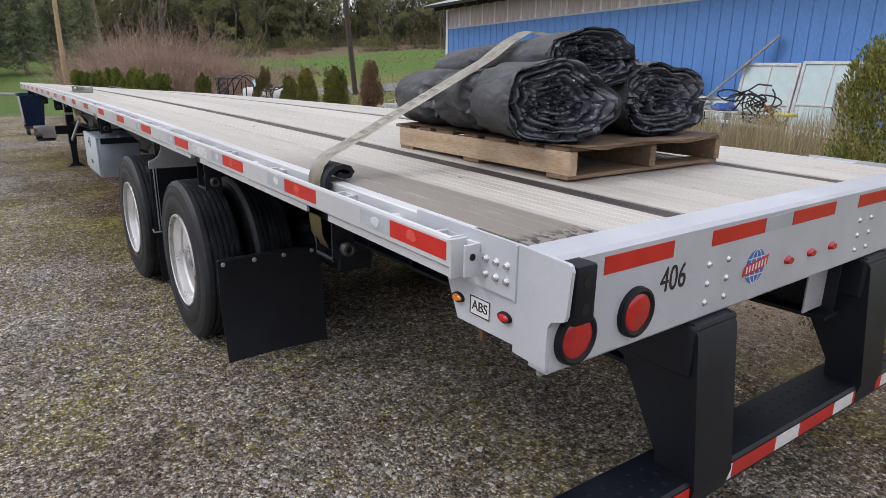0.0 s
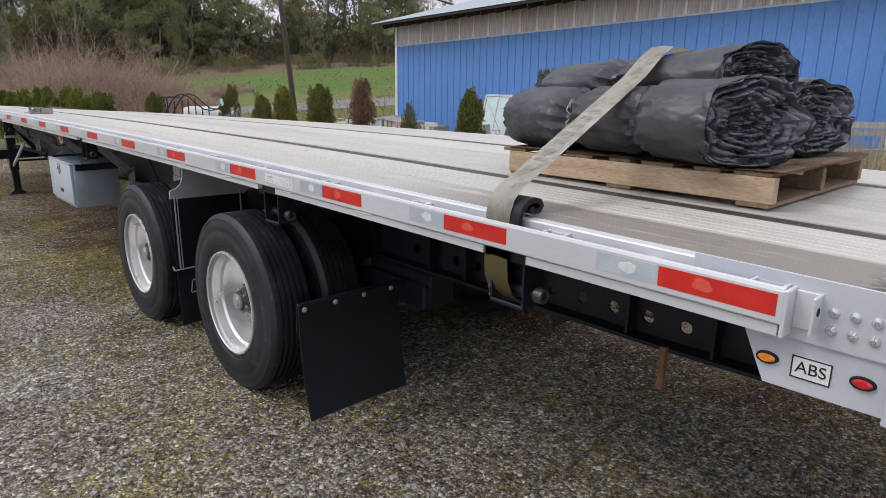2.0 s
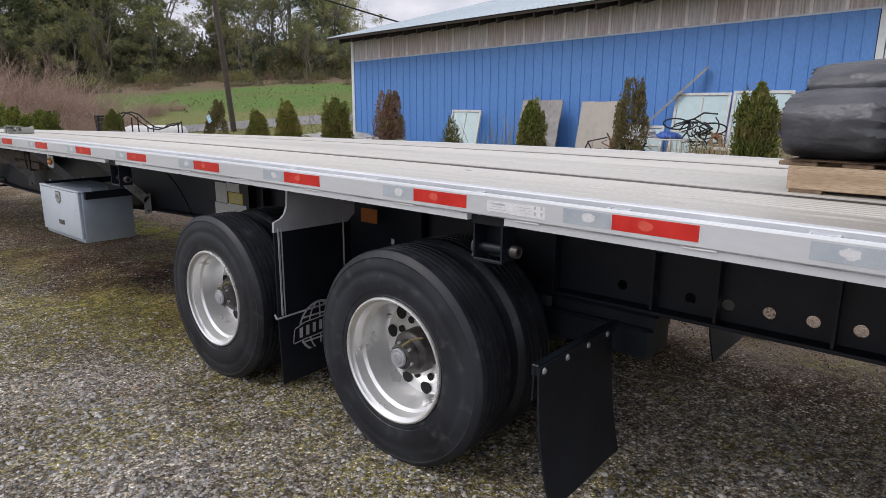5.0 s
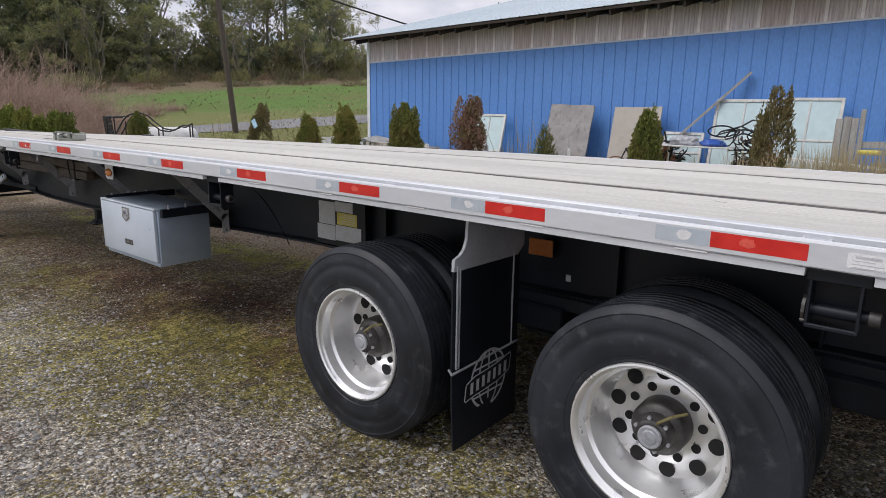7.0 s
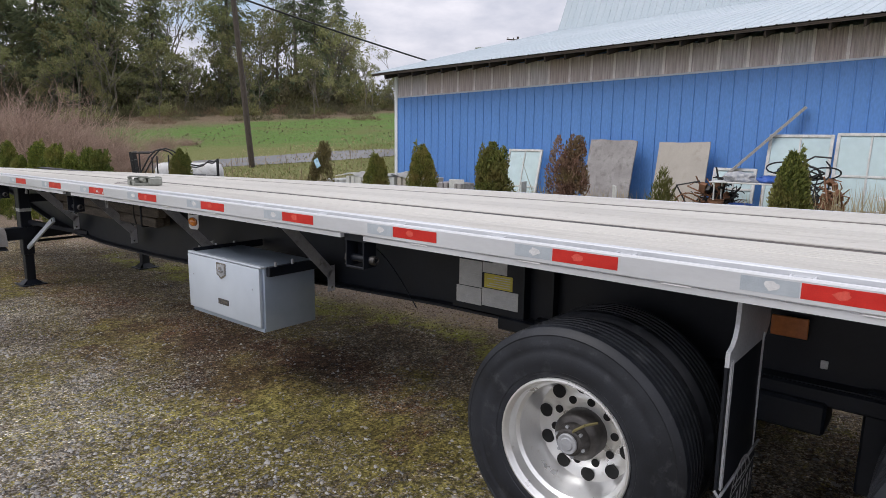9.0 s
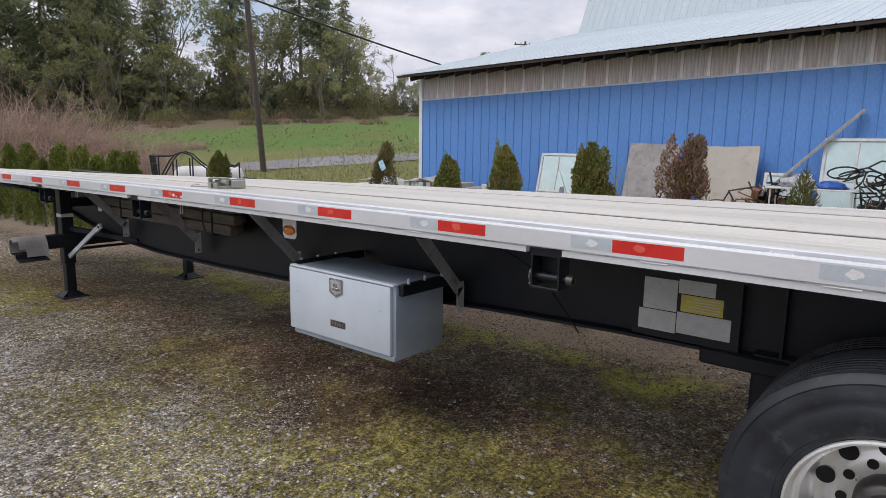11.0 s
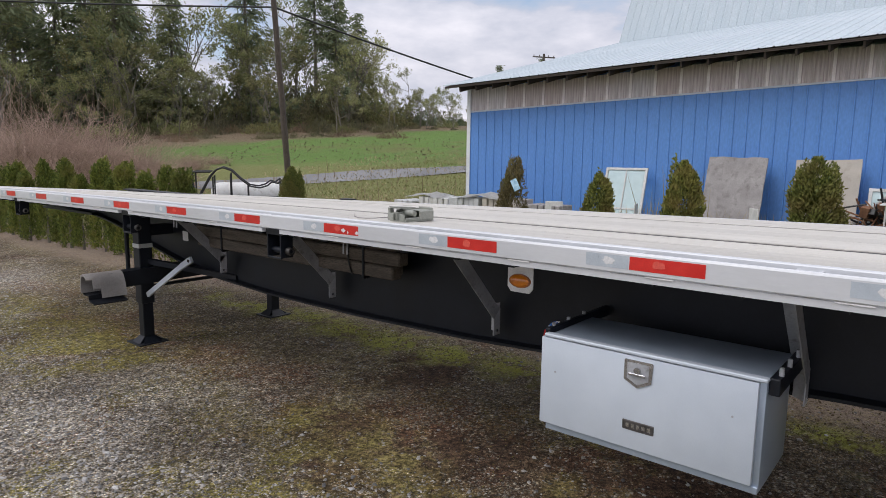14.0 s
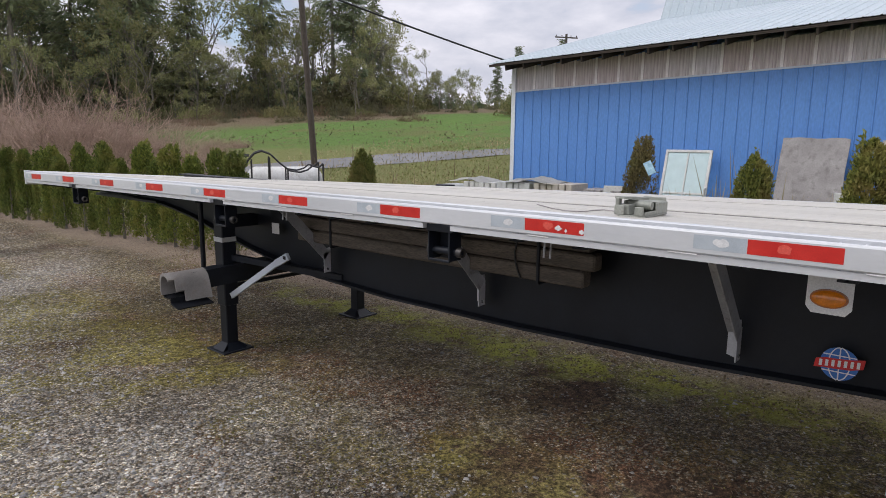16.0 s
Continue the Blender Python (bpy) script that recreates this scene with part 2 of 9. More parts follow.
def wood(name, a, b, c, ring=9.0, rough=0.75, grey=None, axis_stretch=(9, 1, 9), vary=0.2):
    m, n, k, bs = shader(name)
    vec = coords(n, k, axis_stretch)
    f1 = noise_node(n, k, vec, ring * 0.35, 6.0, 0.6)
    f2 = noise_node(n, k, vec, ring * 3.0, 3.0, 0.6)
    col = blend_node(n, k, ramp(n, k, f1, 0.35, 0.65), a, b)
    col = blend_node(n, k, ramp(n, k, f2, 0.45, 0.72), col, c)
    rnd = n.new("ShaderNodeObjectInfo").outputs["Random"]
    col = blend_node(n, k, 1.0, col, ramp(n, k, rnd, 0.0, 1.0, (1 - vary,) * 3, (1 + vary,) * 3), "MULTIPLY")
    if grey:
        col = blend_node(n, k, ramp(n, k, noise_node(n, k, coords(n, k), 3.0, 6.0), 0.45, 0.70), col, grey)
    k.new(col, bs.inputs["Base Color"])
    bs.inputs["Roughness"].default_value = rough
    bump(n, k, f2, 0.45, 0.002, bs)
    return m


M_PALLET = wood("fresh_pallet_pine", (0.40, 0.29, 0.185), (0.54, 0.415, 0.285), (0.31, 0.205, 0.125))
M_PALLETOLD = wood("stained_pallet_board", (0.16, 0.105, 0.065), (0.27, 0.19, 0.12), (0.09, 0.06, 0.04), axis_stretch=(1, 9, 9))
M_TIMBER = wood("wet_grey_timber", (0.070, 0.058, 0.046), (0.150, 0.125, 0.100), (0.036, 0.030, 0.025))
M_GREYWOOD = wood("silvered_timber", (0.26, 0.25, 0.235), (0.38, 0.37, 0.35), (0.17, 0.16, 0.15), axis_stretch=(7, 7, 1))
M_POLE = wood("tarred_pole_timber", (0.060, 0.047, 0.039), (0.112, 0.091, 0.078), (0.036, 0.029, 0.024), axis_stretch=(7, 7, 0.6))
M_POLENEW = wood("yellow_pole_timber", (0.40, 0.28, 0.17), (0.50, 0.37, 0.24), (0.30, 0.20, 0.12), axis_stretch=(7, 7, 0.6))


def vinyl(name, dark, light, rough):
    m, n, k, b = shader(name)
    vec = coords(n, k)
    big = noise_node(n, k, vec, 4.5, 6.0, 0.6)
    fold = noise_node(n, k, coords(n, k, (2.2, 1.3, 2.2)), 4.2, 3.0, 0.45)
    fine = noise_node(n, k, vec, 55.0, 4.0, 0.6)
    col = blend_node(n, k, ramp(n, k, big, 0.35, 0.70), dark, light)
    k.new(col, b.inputs["Base Color"])
    b.inputs["Specular IOR Level"].default_value = 0.9
    rr = n.new("ShaderNodeMapRange")
    rr.inputs["To Min"].default_value, rr.inputs["To Max"].default_value = rough, rough + 0.16
    k.new(big, rr.inputs["Value"])
    k.new(rr.outputs["Result"], b.inputs["Roughness"])
    add = n.new("ShaderNodeMath")
    add.operation = "MULTIPLY_ADD"
    add.inputs[1].default_value = 0.04
    k.new(fine, add.inputs[0])
    # sharp creases across the soft folds
    crease = noise_node(n, k, coords(n, k, (1.6, 1.0, 1.6)), 9.0, 2.0, 0.5)
    off = n.new("ShaderNodeMath")
    off.operation = "SUBTRACT"
    off.inputs[1].default_value = 0.5
    k.new(crease, off.inputs[0])
    ridge = n.new("ShaderNodeMath")
    ridge.operation = "ABSOLUTE"
    k.new(off.outputs["Value"], ridge.inputs[0])
    both = n.new("ShaderNodeMath")
    both.operation = "MULTIPLY_ADD"
    both.inputs[1].default_value = 0.6
    k.new(ridge.outputs["Value"], both.inputs[0])
    k.new(fold, both.inputs[2])
    k.new(both.outputs["Value"], add.inputs[2])
    bump(n, k, add.outputs["Value"], 0.8, 0.026, b)
    return m


M_TARP = vinyl("black_vinyl_tarp", (0.024, 0.028, 0.038), (0.060, 0.068, 0.086), 0.20)
M_TARPDUST = vinyl("dusty_faded_vinyl_tarp", (0.062, 0.066, 0.076), (0.155, 0.160, 0.176), 0.31)


def foliage(name, dark, light, tip, rough=0.6, trans=0.15, scale=1.6):
    m, n, k, b = shader(name)
    isl = n.new("ShaderNodeNewGeometry").outputs["Random Per Island"]
    rnd = n.new("ShaderNodeObjectInfo").outputs["Random"]
    patch = noise_node(n, k, coords(n, k), scale, 3.0)
    col = blend_node(n, k, isl, dark, light)
    col = blend_node(n, k, ramp(n, k, patch, 0.45, 0.70), col, tip)
    col = blend_node(n, k, 1.0, col, ramp(n, k, rnd, 0, 1, (0.78, 0.82, 0.80), (1.15, 1.12, 1.05)), "MULTIPLY")
    k.new(col, b.inputs["Base Color"])
    b.inputs["Roughness"].default_value = rough
    b.inputs["Specular IOR Level"].default_value = 0.25
    tr = n.new("ShaderNodeBsdfTranslucent")
    k.new(col, tr.inputs["Color"])
    mixs = n.new("ShaderNodeMixShader")
    mixs.inputs["Fac"].default_value = trans
    k.new(b.outputs["BSDF"], mixs.inputs[1])
    k.new(tr.outputs["BSDF"], mixs.inputs[2])
    k.new(mixs.outputs["Shader"], n["Material Output"].inputs["Surface"])
    return m


M_THUJA = foliage("green_thuja_sprays", (0.070, 0.092, 0.024), (0.265, 0.285, 0.072), (0.265, 0.215, 0.078), scale=4.0)
M_THUJABROWN = foliage("bronzed_thuja_sprays", (0.098, 0.082, 0.034), (0.215, 0.175, 0.080), (0.165, 0.155, 0.060), scale=3.0)
M_THUJARED = foliage("dead_red_thuja_sprays", (0.125, 0.072, 0.052), (0.310, 0.190, 0.140), (0.200, 0.165, 0.072), scale=4.0)
M_HEDGE = foliage("dark_green_hedge_sprays", (0.060, 0.088, 0.020), (0.225, 0.265, 0.060), (0.240, 0.225, 0.064), scale=3.0)
M_YOUNG = foliage("yellow_green_shoots", (0.070, 0.085, 0.020), (0.150, 0.160, 0.050), (0.12, 0.11, 0.04))
M_FIR = foliage("dark_fir_needles", (0.108, 0.148, 0.095), (0.245, 0.285, 0.180), (0.260, 0.280, 0.145), trans=0.40, scale=0.3)
M_OLIVE = foliage("olive_catkin_haze", (0.202, 0.208, 0.102), (0.355, 0.355, 0.188), (0.265, 0.292, 0.122), trans=0.40, scale=0.3)
M_IVY = foliage("dull_green_thicket", (0.118, 0.136, 0.060), (0.255, 0.258, 0.120), (0.250, 0.220, 0.112), trans=0.40, scale=0.4)
M_BRAMBLE = foliage("brown_bramble_canes", (0.15, 0.100, 0.075), (0.29, 0.205, 0.150), (0.20, 0.165, 0.090), trans=0.3, scale=0.4)
M_UNDER = foliage("shaded_brown_undergrowth", (0.104, 0.098, 0.062), (0.212, 0.196, 0.126), (0.170, 0.172, 0.082), trans=0.35, scale=0.4)
M_STRAW = foliage("bleached_straw", (0.30, 0.24, 0.14), (0.50, 0.42, 0.27), (0.40, 0.33, 0.2), trans=0.25)
M_GRASS = foliage("short_green_grass", (0.085, 0.100, 0.024), (0.185, 0.190, 0.052), (0.23, 0.19, 0.07), trans=0.25)
M_MOSS = foliage("bright_yard_moss", (0.105, 0.105, 0.028), (0.225, 0.212, 0.066), (0.25, 0.21, 0.08), trans=0.25)
M_TWIG = surface("red_brown_twigs", (0.27, 0.180, 0.140), (0.52, 0.380, 0.305), 0.85, 0, 1.2, 30, 0.0, vary=0.25, island=True)
M_BARK = surface("mossy_grey_bark", (0.13, 0.115, 0.095), (0.22, 0.20, 0.165), 0.9, 0, 1.4, 14, 0.4, 0.03, (0.10, 0.105, 0.05))

M_BLUE = surface("blue_painted_steel_siding", (0.094, 0.240, 0.575), (0.117, 0.277, 0.640), 0.42, 0, 0.7, 25, 0.04, 0.002, (0.10, 0.21, 0.50), (1, 1, 0.35), dirt_at=(0.60, 0.9))
M_ROOF = surface("pale_blue_steel_roof", (0.42, 0.485, 0.525), (0.485, 0.54, 0.575), 0.8, 0.0, 0.6, 20, 0.0, 0.002, (0.38, 0.43, 0.47), (0.3, 1, 1), dirt_at=(0.60, 0.9), spec=0.06)
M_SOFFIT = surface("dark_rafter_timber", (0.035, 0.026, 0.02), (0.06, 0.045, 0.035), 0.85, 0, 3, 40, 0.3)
M_TRIM = surface("white_trim_paint", (0.62, 0.64, 0.66), (0.72, 0.74, 0.76), 0.5, 0, 2, 60, 0.08, 0.001, (0.5, 0.5, 0.48))
M_CONC = surface("grey_weathered_sheet", (0.25, 0.235, 0.23), (0.38, 0.36, 0.355), 0.85, 0, 2.4, 40, 0.35, 0.003, (0.15, 0.14, 0.135), dirt_at=(0.52, 0.75))
M_PLY = surface("pale_particle_sheet", (0.40, 0.365, 0.32), (0.48, 0.445, 0.395), 0.8, 0, 2, 120, 0.2, 0.001, (0.33, 0.29, 0.25))
M_JUNKBLUE = surface("blue_plastic", (0.03, 0.09, 0.36), (0.05, 0.13, 0.45), 0.4, 0, 6, 60, 0.05)
M_JUNKBROWN = surface("rusty_scrap", (0.16, 0.075, 0.04), (0.27, 0.14, 0.08), 0.85, 0.2, 12, 70, 0.5, 0.004)
M_JUNKWHITE = surface("chipped_white_paint", (0.50, 0.50, 0.48), (0.64, 0.64, 0.62), 0.6, 0, 5, 50, 0.2, 0.002, (0.35, 0.32, 0.27))
M_CARBLUE = surface("dark_blue_car_paint", (0.012, 0.035, 0.10), (0.016, 0.045, 0.125), 0.22, 0.2, 2, 60, 0.0)
M_CLOTH = surface("striped_dust_cloth", (0.20, 0.22, 0.26), (0.52, 0.52, 0.52), 0.9, 0, 9, 60, 0.5, 0.01)


def pane_glass(name, tint=(0.62, 0.74, 0.74), rough=0.12):
    m, n, k, b = shader(name)
    b.inputs["Base Color"].default_value = rgb(tint)
    b.inputs["Roughness"].default_value = rough
    b.inputs["Transmission Weight"].default_value = 0.35
    b.inputs["IOR"].default_value = 1.45
    dust = noise_node(n, k, coords(n, k), 6.0, 5.0)
    k.new(blend_node(n, k, ramp(n, k, dust, 0.35, 0.8), tint, [min(1, v * 1.15) for v in tint]), b.inputs["Base Color"])
    return m


M_GLASS = pane_glass("dusty_window_glass")


def polycarbonate():
    """Dusty translucent sheet: part of the light passes straight through."""
    m, n, k, b = shader("dusty_corrugated_polycarbonate")
    streak = noise_node(n, k, coords(n, k, (1, 4.5, 0.22), "Object"), 5.0, 4.0)
    col = blend_node(n, k, ramp(n, k, streak, 0.36, 0.64), (0.60, 0.55, 0.555), (0.97, 0.94, 0.95))
    rnd = n.new("ShaderNodeObjectInfo").outputs["Random"]
    col = blend_node(n, k, 1.0, col, ramp(n, k, rnd, 0, 1, (0.92, 0.83, 0.81), (1.03, 1.02, 1.04)), "MULTIPLY")
    k.new(col, b.inputs["Base Color"])
    b.inputs["Roughness"].default_value = 0.30
    clear = n.new("ShaderNodeBsdfTransparent")
    mixs = n.new("ShaderNodeMixShader")
    mixs.inputs["Fac"].default_value = 0.24
    k.new(b.outputs["BSDF"], mixs.inputs[1])
    k.new(clear.outputs["BSDF"], mixs.inputs[2])
    k.new(mixs.outputs["Shader"], n["Material Output"].inputs["Surface"])
    return m


M_POLY = polycarbonate()


def stone_mix():
    m, n, k, b = shader("crushed_grey_gravel")
    isl = n.new("ShaderNodeNewGeometry").outputs["Random Per Island"]
    r = n.new("ShaderNodeValToRGB")
    r.color_ramp.elements[0].color = rgb((0.075, 0.074, 0.072))
    r.color_ramp.elements[1].color = rgb((0.47, 0.46, 0.435))
    for at, c in ((0.45, (0.225, 0.220, 0.212)), (0.62, (0.285, 0.260, 0.222)), (0.86, (0.37, 0.363, 0.348))):
        r.color_ramp.elements.new(at).color = rgb(c)
    k.new(isl, r.inputs["Fac"])
    grain = noise_node(n, k, coords(n, k), 160.0, 3.0)
    k.new(blend_node(n, k, 0.5, r.outputs["Color"], ramp(n, k, grain, 0.3, 0.7, (0.6, 0.6, 0.6), (1.3, 1.3, 1.3)), "MULTIPLY"), b.inputs["Base Color"])
    b.inputs["Roughness"].default_value = 0.8
    return m


M_STONE = stone_mix()


# patches of moss and of bare soil darkened by painted trailer shade: x, y, radius
MOSS_AT = ((-0.73, 3.73, 0.36), (-0.97, 3.40, 0.24), (-0.05, 4.95, 0.50), (0.02, 5.75, 0.36), (-0.04, 6.63, 0.34), (-0.67, 7.20, 0.36), (0.33, 7.31, 0.42), (0.28, 8.10, 0.45), (-0.35, 9.35, 0.46), (-0.10, 11.60, 0.46), (-0.10, 12.55, 0.40), (0.44, 12.60, 0.42), (0.90, 13.60, 0.46), (0.62, 15.00, 0.50), (-0.10, 15.65, 0.75))
BRIGHT_AT = ((2.30, 8.30, 0.26), (2.33, 9.17, 0.28), (2.24, 10.00, 0.26), (2.21, 10.72, 0.34), (2.10, 11.40, 0.32), (2.08, 12.10, 0.34), (2.06, 12.80, 0.36), (2.20, 13.53, 0.30), (2.61, 2.35, 0.26), (2.72, 2.96, 0.22), (2.85, 3.40, 0.18))
SOIL_SHADE_AT = ((0.28, 9.05, 0.62), (1.05, 8.68, 0.66), (-0.06, 10.35, 0.48), (0.60, 9.90, 0.55), (0.02, 3.67, 0.24), (-0.38, 12.49, 0.30), (-0.52, 15.20, 0.36), (1.50, 11.20, 0.55), (0.40, 10.90, 0.40), (2.05, 2.95, 0.55), (2.20, 3.90, 0.50), (2.15, 2.10, 0.40))


def earth():
    """Ground cover by place: gravel yard, mossy and bare soil, rough verge, green meadow and brown bank."""
    m, n, k, b = shader("yard_and_meadow_ground")
    geo = n.new("ShaderNodeNewGeometry")
    pos = geo.outputs["Position"]
    sep = n.new("ShaderNodeSeparateXYZ")
    k.new(pos, sep.inputs["Vector"])

    def mth(op, a, bb):
        t = n.new("ShaderNodeMath")
        t.operation = op
        for i, v in enumerate((a, bb)):
            if isinstance(v, bpy.types.NodeSocket):
                k.new(v, t.inputs[i])
            else:
                t.inputs[i].default_value = v
        return t.outputs["Value"]

    def band(v, lo, hi):
        t = n.new("ShaderNodeMapRange")
        t.interpolation_type = "SMOOTHSTEP"
        t.inputs["From Min"].default_value, t.inputs["From Max"].default_value = lo, hi
        k.new(v, t.inputs["Value"])
        return t.outputs["Result"]

    def cells(scale, warp):
        """Angular chips: random numbers and the distance from each chip's middle."""
        shift = n.new("ShaderNodeVectorMath")
        shift.operation = "MULTIPLY_ADD"
        jit = n.new("ShaderNodeTexNoise")
        jit.inputs["Scale"].default_value = scale * 1.3
        jit.inputs["Detail"].default_value = 1.0
        k.new(pos, jit.inputs["Vector"])
        k.new(jit.outputs["Color"], shift.inputs[0])
        shift.inputs[1].default_value = (warp, warp, 0.0)
        k.new(pos, shift.inputs[2])
        vor = n.new("ShaderNodeTexVoronoi")
        vor.voronoi_dimensions = "2D"
        vor.inputs["Scale"].default_value = scale
        k.new(shift.outputs["Vector"], vor.inputs["Vector"])
        sp = n.new("ShaderNodeSeparateColor")
        k.new(vor.outputs["Color"], sp.inputs["Color"])
        return sp.outputs["Red"], sp.outputs["Green"], sp.outputs["Blue"], vor.outputs["Distance"]

    big = noise_node(n, k, pos, 0.45, 5.0, 0.6)
    mid = noise_node(n, k, pos, 1.7, 6.0, 0.62)
    small = noise_node(n, k, pos, 9.0, 6.0, 0.65)
    fine = noise_node(n, k, pos, 60.0, 4.0, 0.6)
    clod = noise_node(n, k, pos, 26.0, 5.0, 0.72)
    crumb = noise_node(n, k, pos, 150.0, 3.0, 0.7)

    def spots(places, wide=1.5):
        """Soft-edged ragged patches round the given places."""
        ragged = n.new("ShaderNodeCombineXYZ")
        k.new(mth("ADD", sep.outputs["X"], mth("MULTIPLY", mth("SUBTRACT", mid, 0.5), wide)), ragged.inputs["X"])
        k.new(mth("ADD", sep.outputs["Y"], mth("MULTIPLY", mth("SUBTRACT", small, 0.5), 1.6)), ragged.inputs["Y"])
        total = None
        for cx, cy, r in places:
            far = n.new("ShaderNodeVectorMath")
            far.operation = "DISTANCE"
            far.inputs[1].default_value = (cx, cy, 0.0)
            k.new(ragged.outputs["Vector"], far.inputs[0])
            one = mth("SUBTRACT", 1.0, band(far.outputs["Value"], 0.25 * r, 1.25 * r))
            total = one if total is None else mth("MAXIMUM", total, one)
        return total

    mossy, bare, bright = spots(MOSS_AT), spots(SOIL_SHADE_AT), spots(BRIGHT_AT, 0.7)
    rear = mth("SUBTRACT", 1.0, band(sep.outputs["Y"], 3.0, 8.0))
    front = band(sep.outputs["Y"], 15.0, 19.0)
    # browner soil and chips from the driven strip across to the trailer and beyond
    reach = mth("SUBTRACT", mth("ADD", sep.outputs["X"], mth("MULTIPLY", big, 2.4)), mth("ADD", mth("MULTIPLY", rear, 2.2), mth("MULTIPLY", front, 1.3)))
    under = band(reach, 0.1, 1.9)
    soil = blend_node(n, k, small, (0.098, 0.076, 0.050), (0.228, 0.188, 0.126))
    rust = noise_node(n, k, pos, 1.1, 6.0, 0.66)
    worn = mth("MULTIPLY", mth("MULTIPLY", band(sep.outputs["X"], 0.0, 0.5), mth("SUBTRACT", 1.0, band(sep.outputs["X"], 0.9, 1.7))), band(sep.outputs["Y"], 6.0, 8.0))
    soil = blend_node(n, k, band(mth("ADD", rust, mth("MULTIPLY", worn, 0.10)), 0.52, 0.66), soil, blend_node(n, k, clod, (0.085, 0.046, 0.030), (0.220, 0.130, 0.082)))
    # bare soil patches; the shade under trailer and tool box deepens their colour
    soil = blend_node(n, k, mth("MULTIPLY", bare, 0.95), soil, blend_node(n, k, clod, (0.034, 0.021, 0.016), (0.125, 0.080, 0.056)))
    soil = blend_node(n, k, 1.0, soil, ramp(n, k, crumb, 0.36, 0.66, (0.40, 0.39, 0.38), (1.75, 1.70, 1.62)), "MULTIPLY")
    # moss, thickest in patches and speckled between the stones
    lush = mth("ADD", mth("ADD", mid, mth("MULTIPLY", small, 0.5)), mth("ADD", mth("MULTIPLY", mth("SUBTRACT", crumb, 0.5), 0.30), mth("MULTIPLY", mth("SUBTRACT", clod, 0.5), 0.45)))
    verdant = mth("MULTIPLY", mth("MULTIPLY", band(sep.outputs["X"], -1.35, -0.75), mth("SUBTRACT", 1.0, band(sep.outputs["X"], 0.25, 1.0))), band(sep.outputs["Y"], 2.6, 5.0))
    lush = mth("ADD", lush, mth("SUBTRACT", mth("MULTIPLY", verdant, 0.085), 0.030))
    moss = mth("MULTIPLY", band(mth("SUBTRACT", lush, mth("MULTIPLY", rear, 0.04)), 0.67, 0.76), band(big, 0.41, 0.51))
    moss = mth("MAXIMUM", mth("MULTIPLY", moss, mth("SUBTRACT", 1.0, mth("MULTIPLY", bare, 0.8))), mth("MULTIPLY", mth("MULTIPLY", mossy, band(lush, 0.54, 0.80)), mth("SUBTRACT", 1.0, mth("MULTIPLY", band(sep.outputs["Y"], 9.5, 12.0), 0.55))))
    shelter = mth("MULTIPLY", band(sep.outputs["Y"], 8.5, 10.5), band(sep.outputs["X"], 0.2, 0.8))
    moss = mth("MULTIPLY", moss, mth("SUBTRACT", 1.0, mth("MULTIPLY", shelter, 0.62)))
    mosscol = blend_node(n, k, mth("MULTIPLY", mth("ADD", clod, crumb), 0.5), (0.090, 0.084, 0.025), (0.335, 0.300, 0.092))
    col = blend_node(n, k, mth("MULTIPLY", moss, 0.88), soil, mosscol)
    # chips of two sizes: closely packed on the driven strip, scattered in the soil
    drift = mth("ADD", mth("MULTIPLY", mth("SUBTRACT", mid, 0.5), 1.5), mth("MULTIPLY", mth("SUBTRACT", small, 0.5), 1.1))
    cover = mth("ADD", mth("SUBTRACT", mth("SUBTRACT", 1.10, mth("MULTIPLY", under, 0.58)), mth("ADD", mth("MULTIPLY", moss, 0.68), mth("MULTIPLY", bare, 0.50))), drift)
    relief = mth("MULTIPLY", crumb, 0.25)
    for scale, warp, thin, lift in ((96.0, 0.006, 0.92, 0.45), (47.0, 0.012, 0.80, 1.0)):
        r1, r2, r3, dist = cells(scale, warp)
        tone = n.new("ShaderNodeValToRGB")
        tone.color_ramp.elements[0].color = rgb((0.085, 0.082, 0.078))
        tone.color_ramp.elements[1].color = rgb((0.76, 0.745, 0.69))
        for at, c in ((0.30, (0.270, 0.261, 0.240)), (0.62, (0.440, 0.425, 0.388)), (0.88, (0.605, 0.585, 0.537))):
            tone.color_ramp.elements.new(at).color = rgb(c)
        k.new(r2, tone.inputs["Fac"])
        chipcol = blend_node(n, k, ramp(n, k, r3, 0.72, 0.95), tone.outputs["Color"], (0.312, 0.258, 0.176))
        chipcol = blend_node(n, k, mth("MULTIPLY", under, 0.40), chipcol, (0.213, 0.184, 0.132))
        chipcol = blend_node(n, k, 0.5, chipcol, ramp(n, k, crumb, 0.3, 0.7, (0.65, 0.65, 0.65), (1.3, 1.3, 1.3)), "MULTIPLY")
        inside = ramp(n, k, dist, 0.40, 0.58, (1, 1, 1), (0, 0, 0))
        there = mth("MULTIPLY", band(mth("SUBTRACT", mth("MULTIPLY", cover, thin), r1), -0.03, 0.03), inside)
        col = blend_node(n, k, there, col, chipcol)
        relief = mth("ADD", relief, mth("MULTIPLY", mth("MULTIPLY", there, lift), mth("SUBTRACT", 0.9, dist)))
    # lumps, hollows and trodden clumps in every cover
    lump = noise_node(n, k, pos, 17.0, 3.0, 0.6)
    col = blend_node(n, k, 0.9, col, ramp(n, k, lump, 0.40, 0.60, (0.58, 0.56, 0.54), (1.36, 1.35, 1.32)), "MULTIPLY")
    knot = noise_node(n, k, pos, 48.0, 2.0, 0.6)
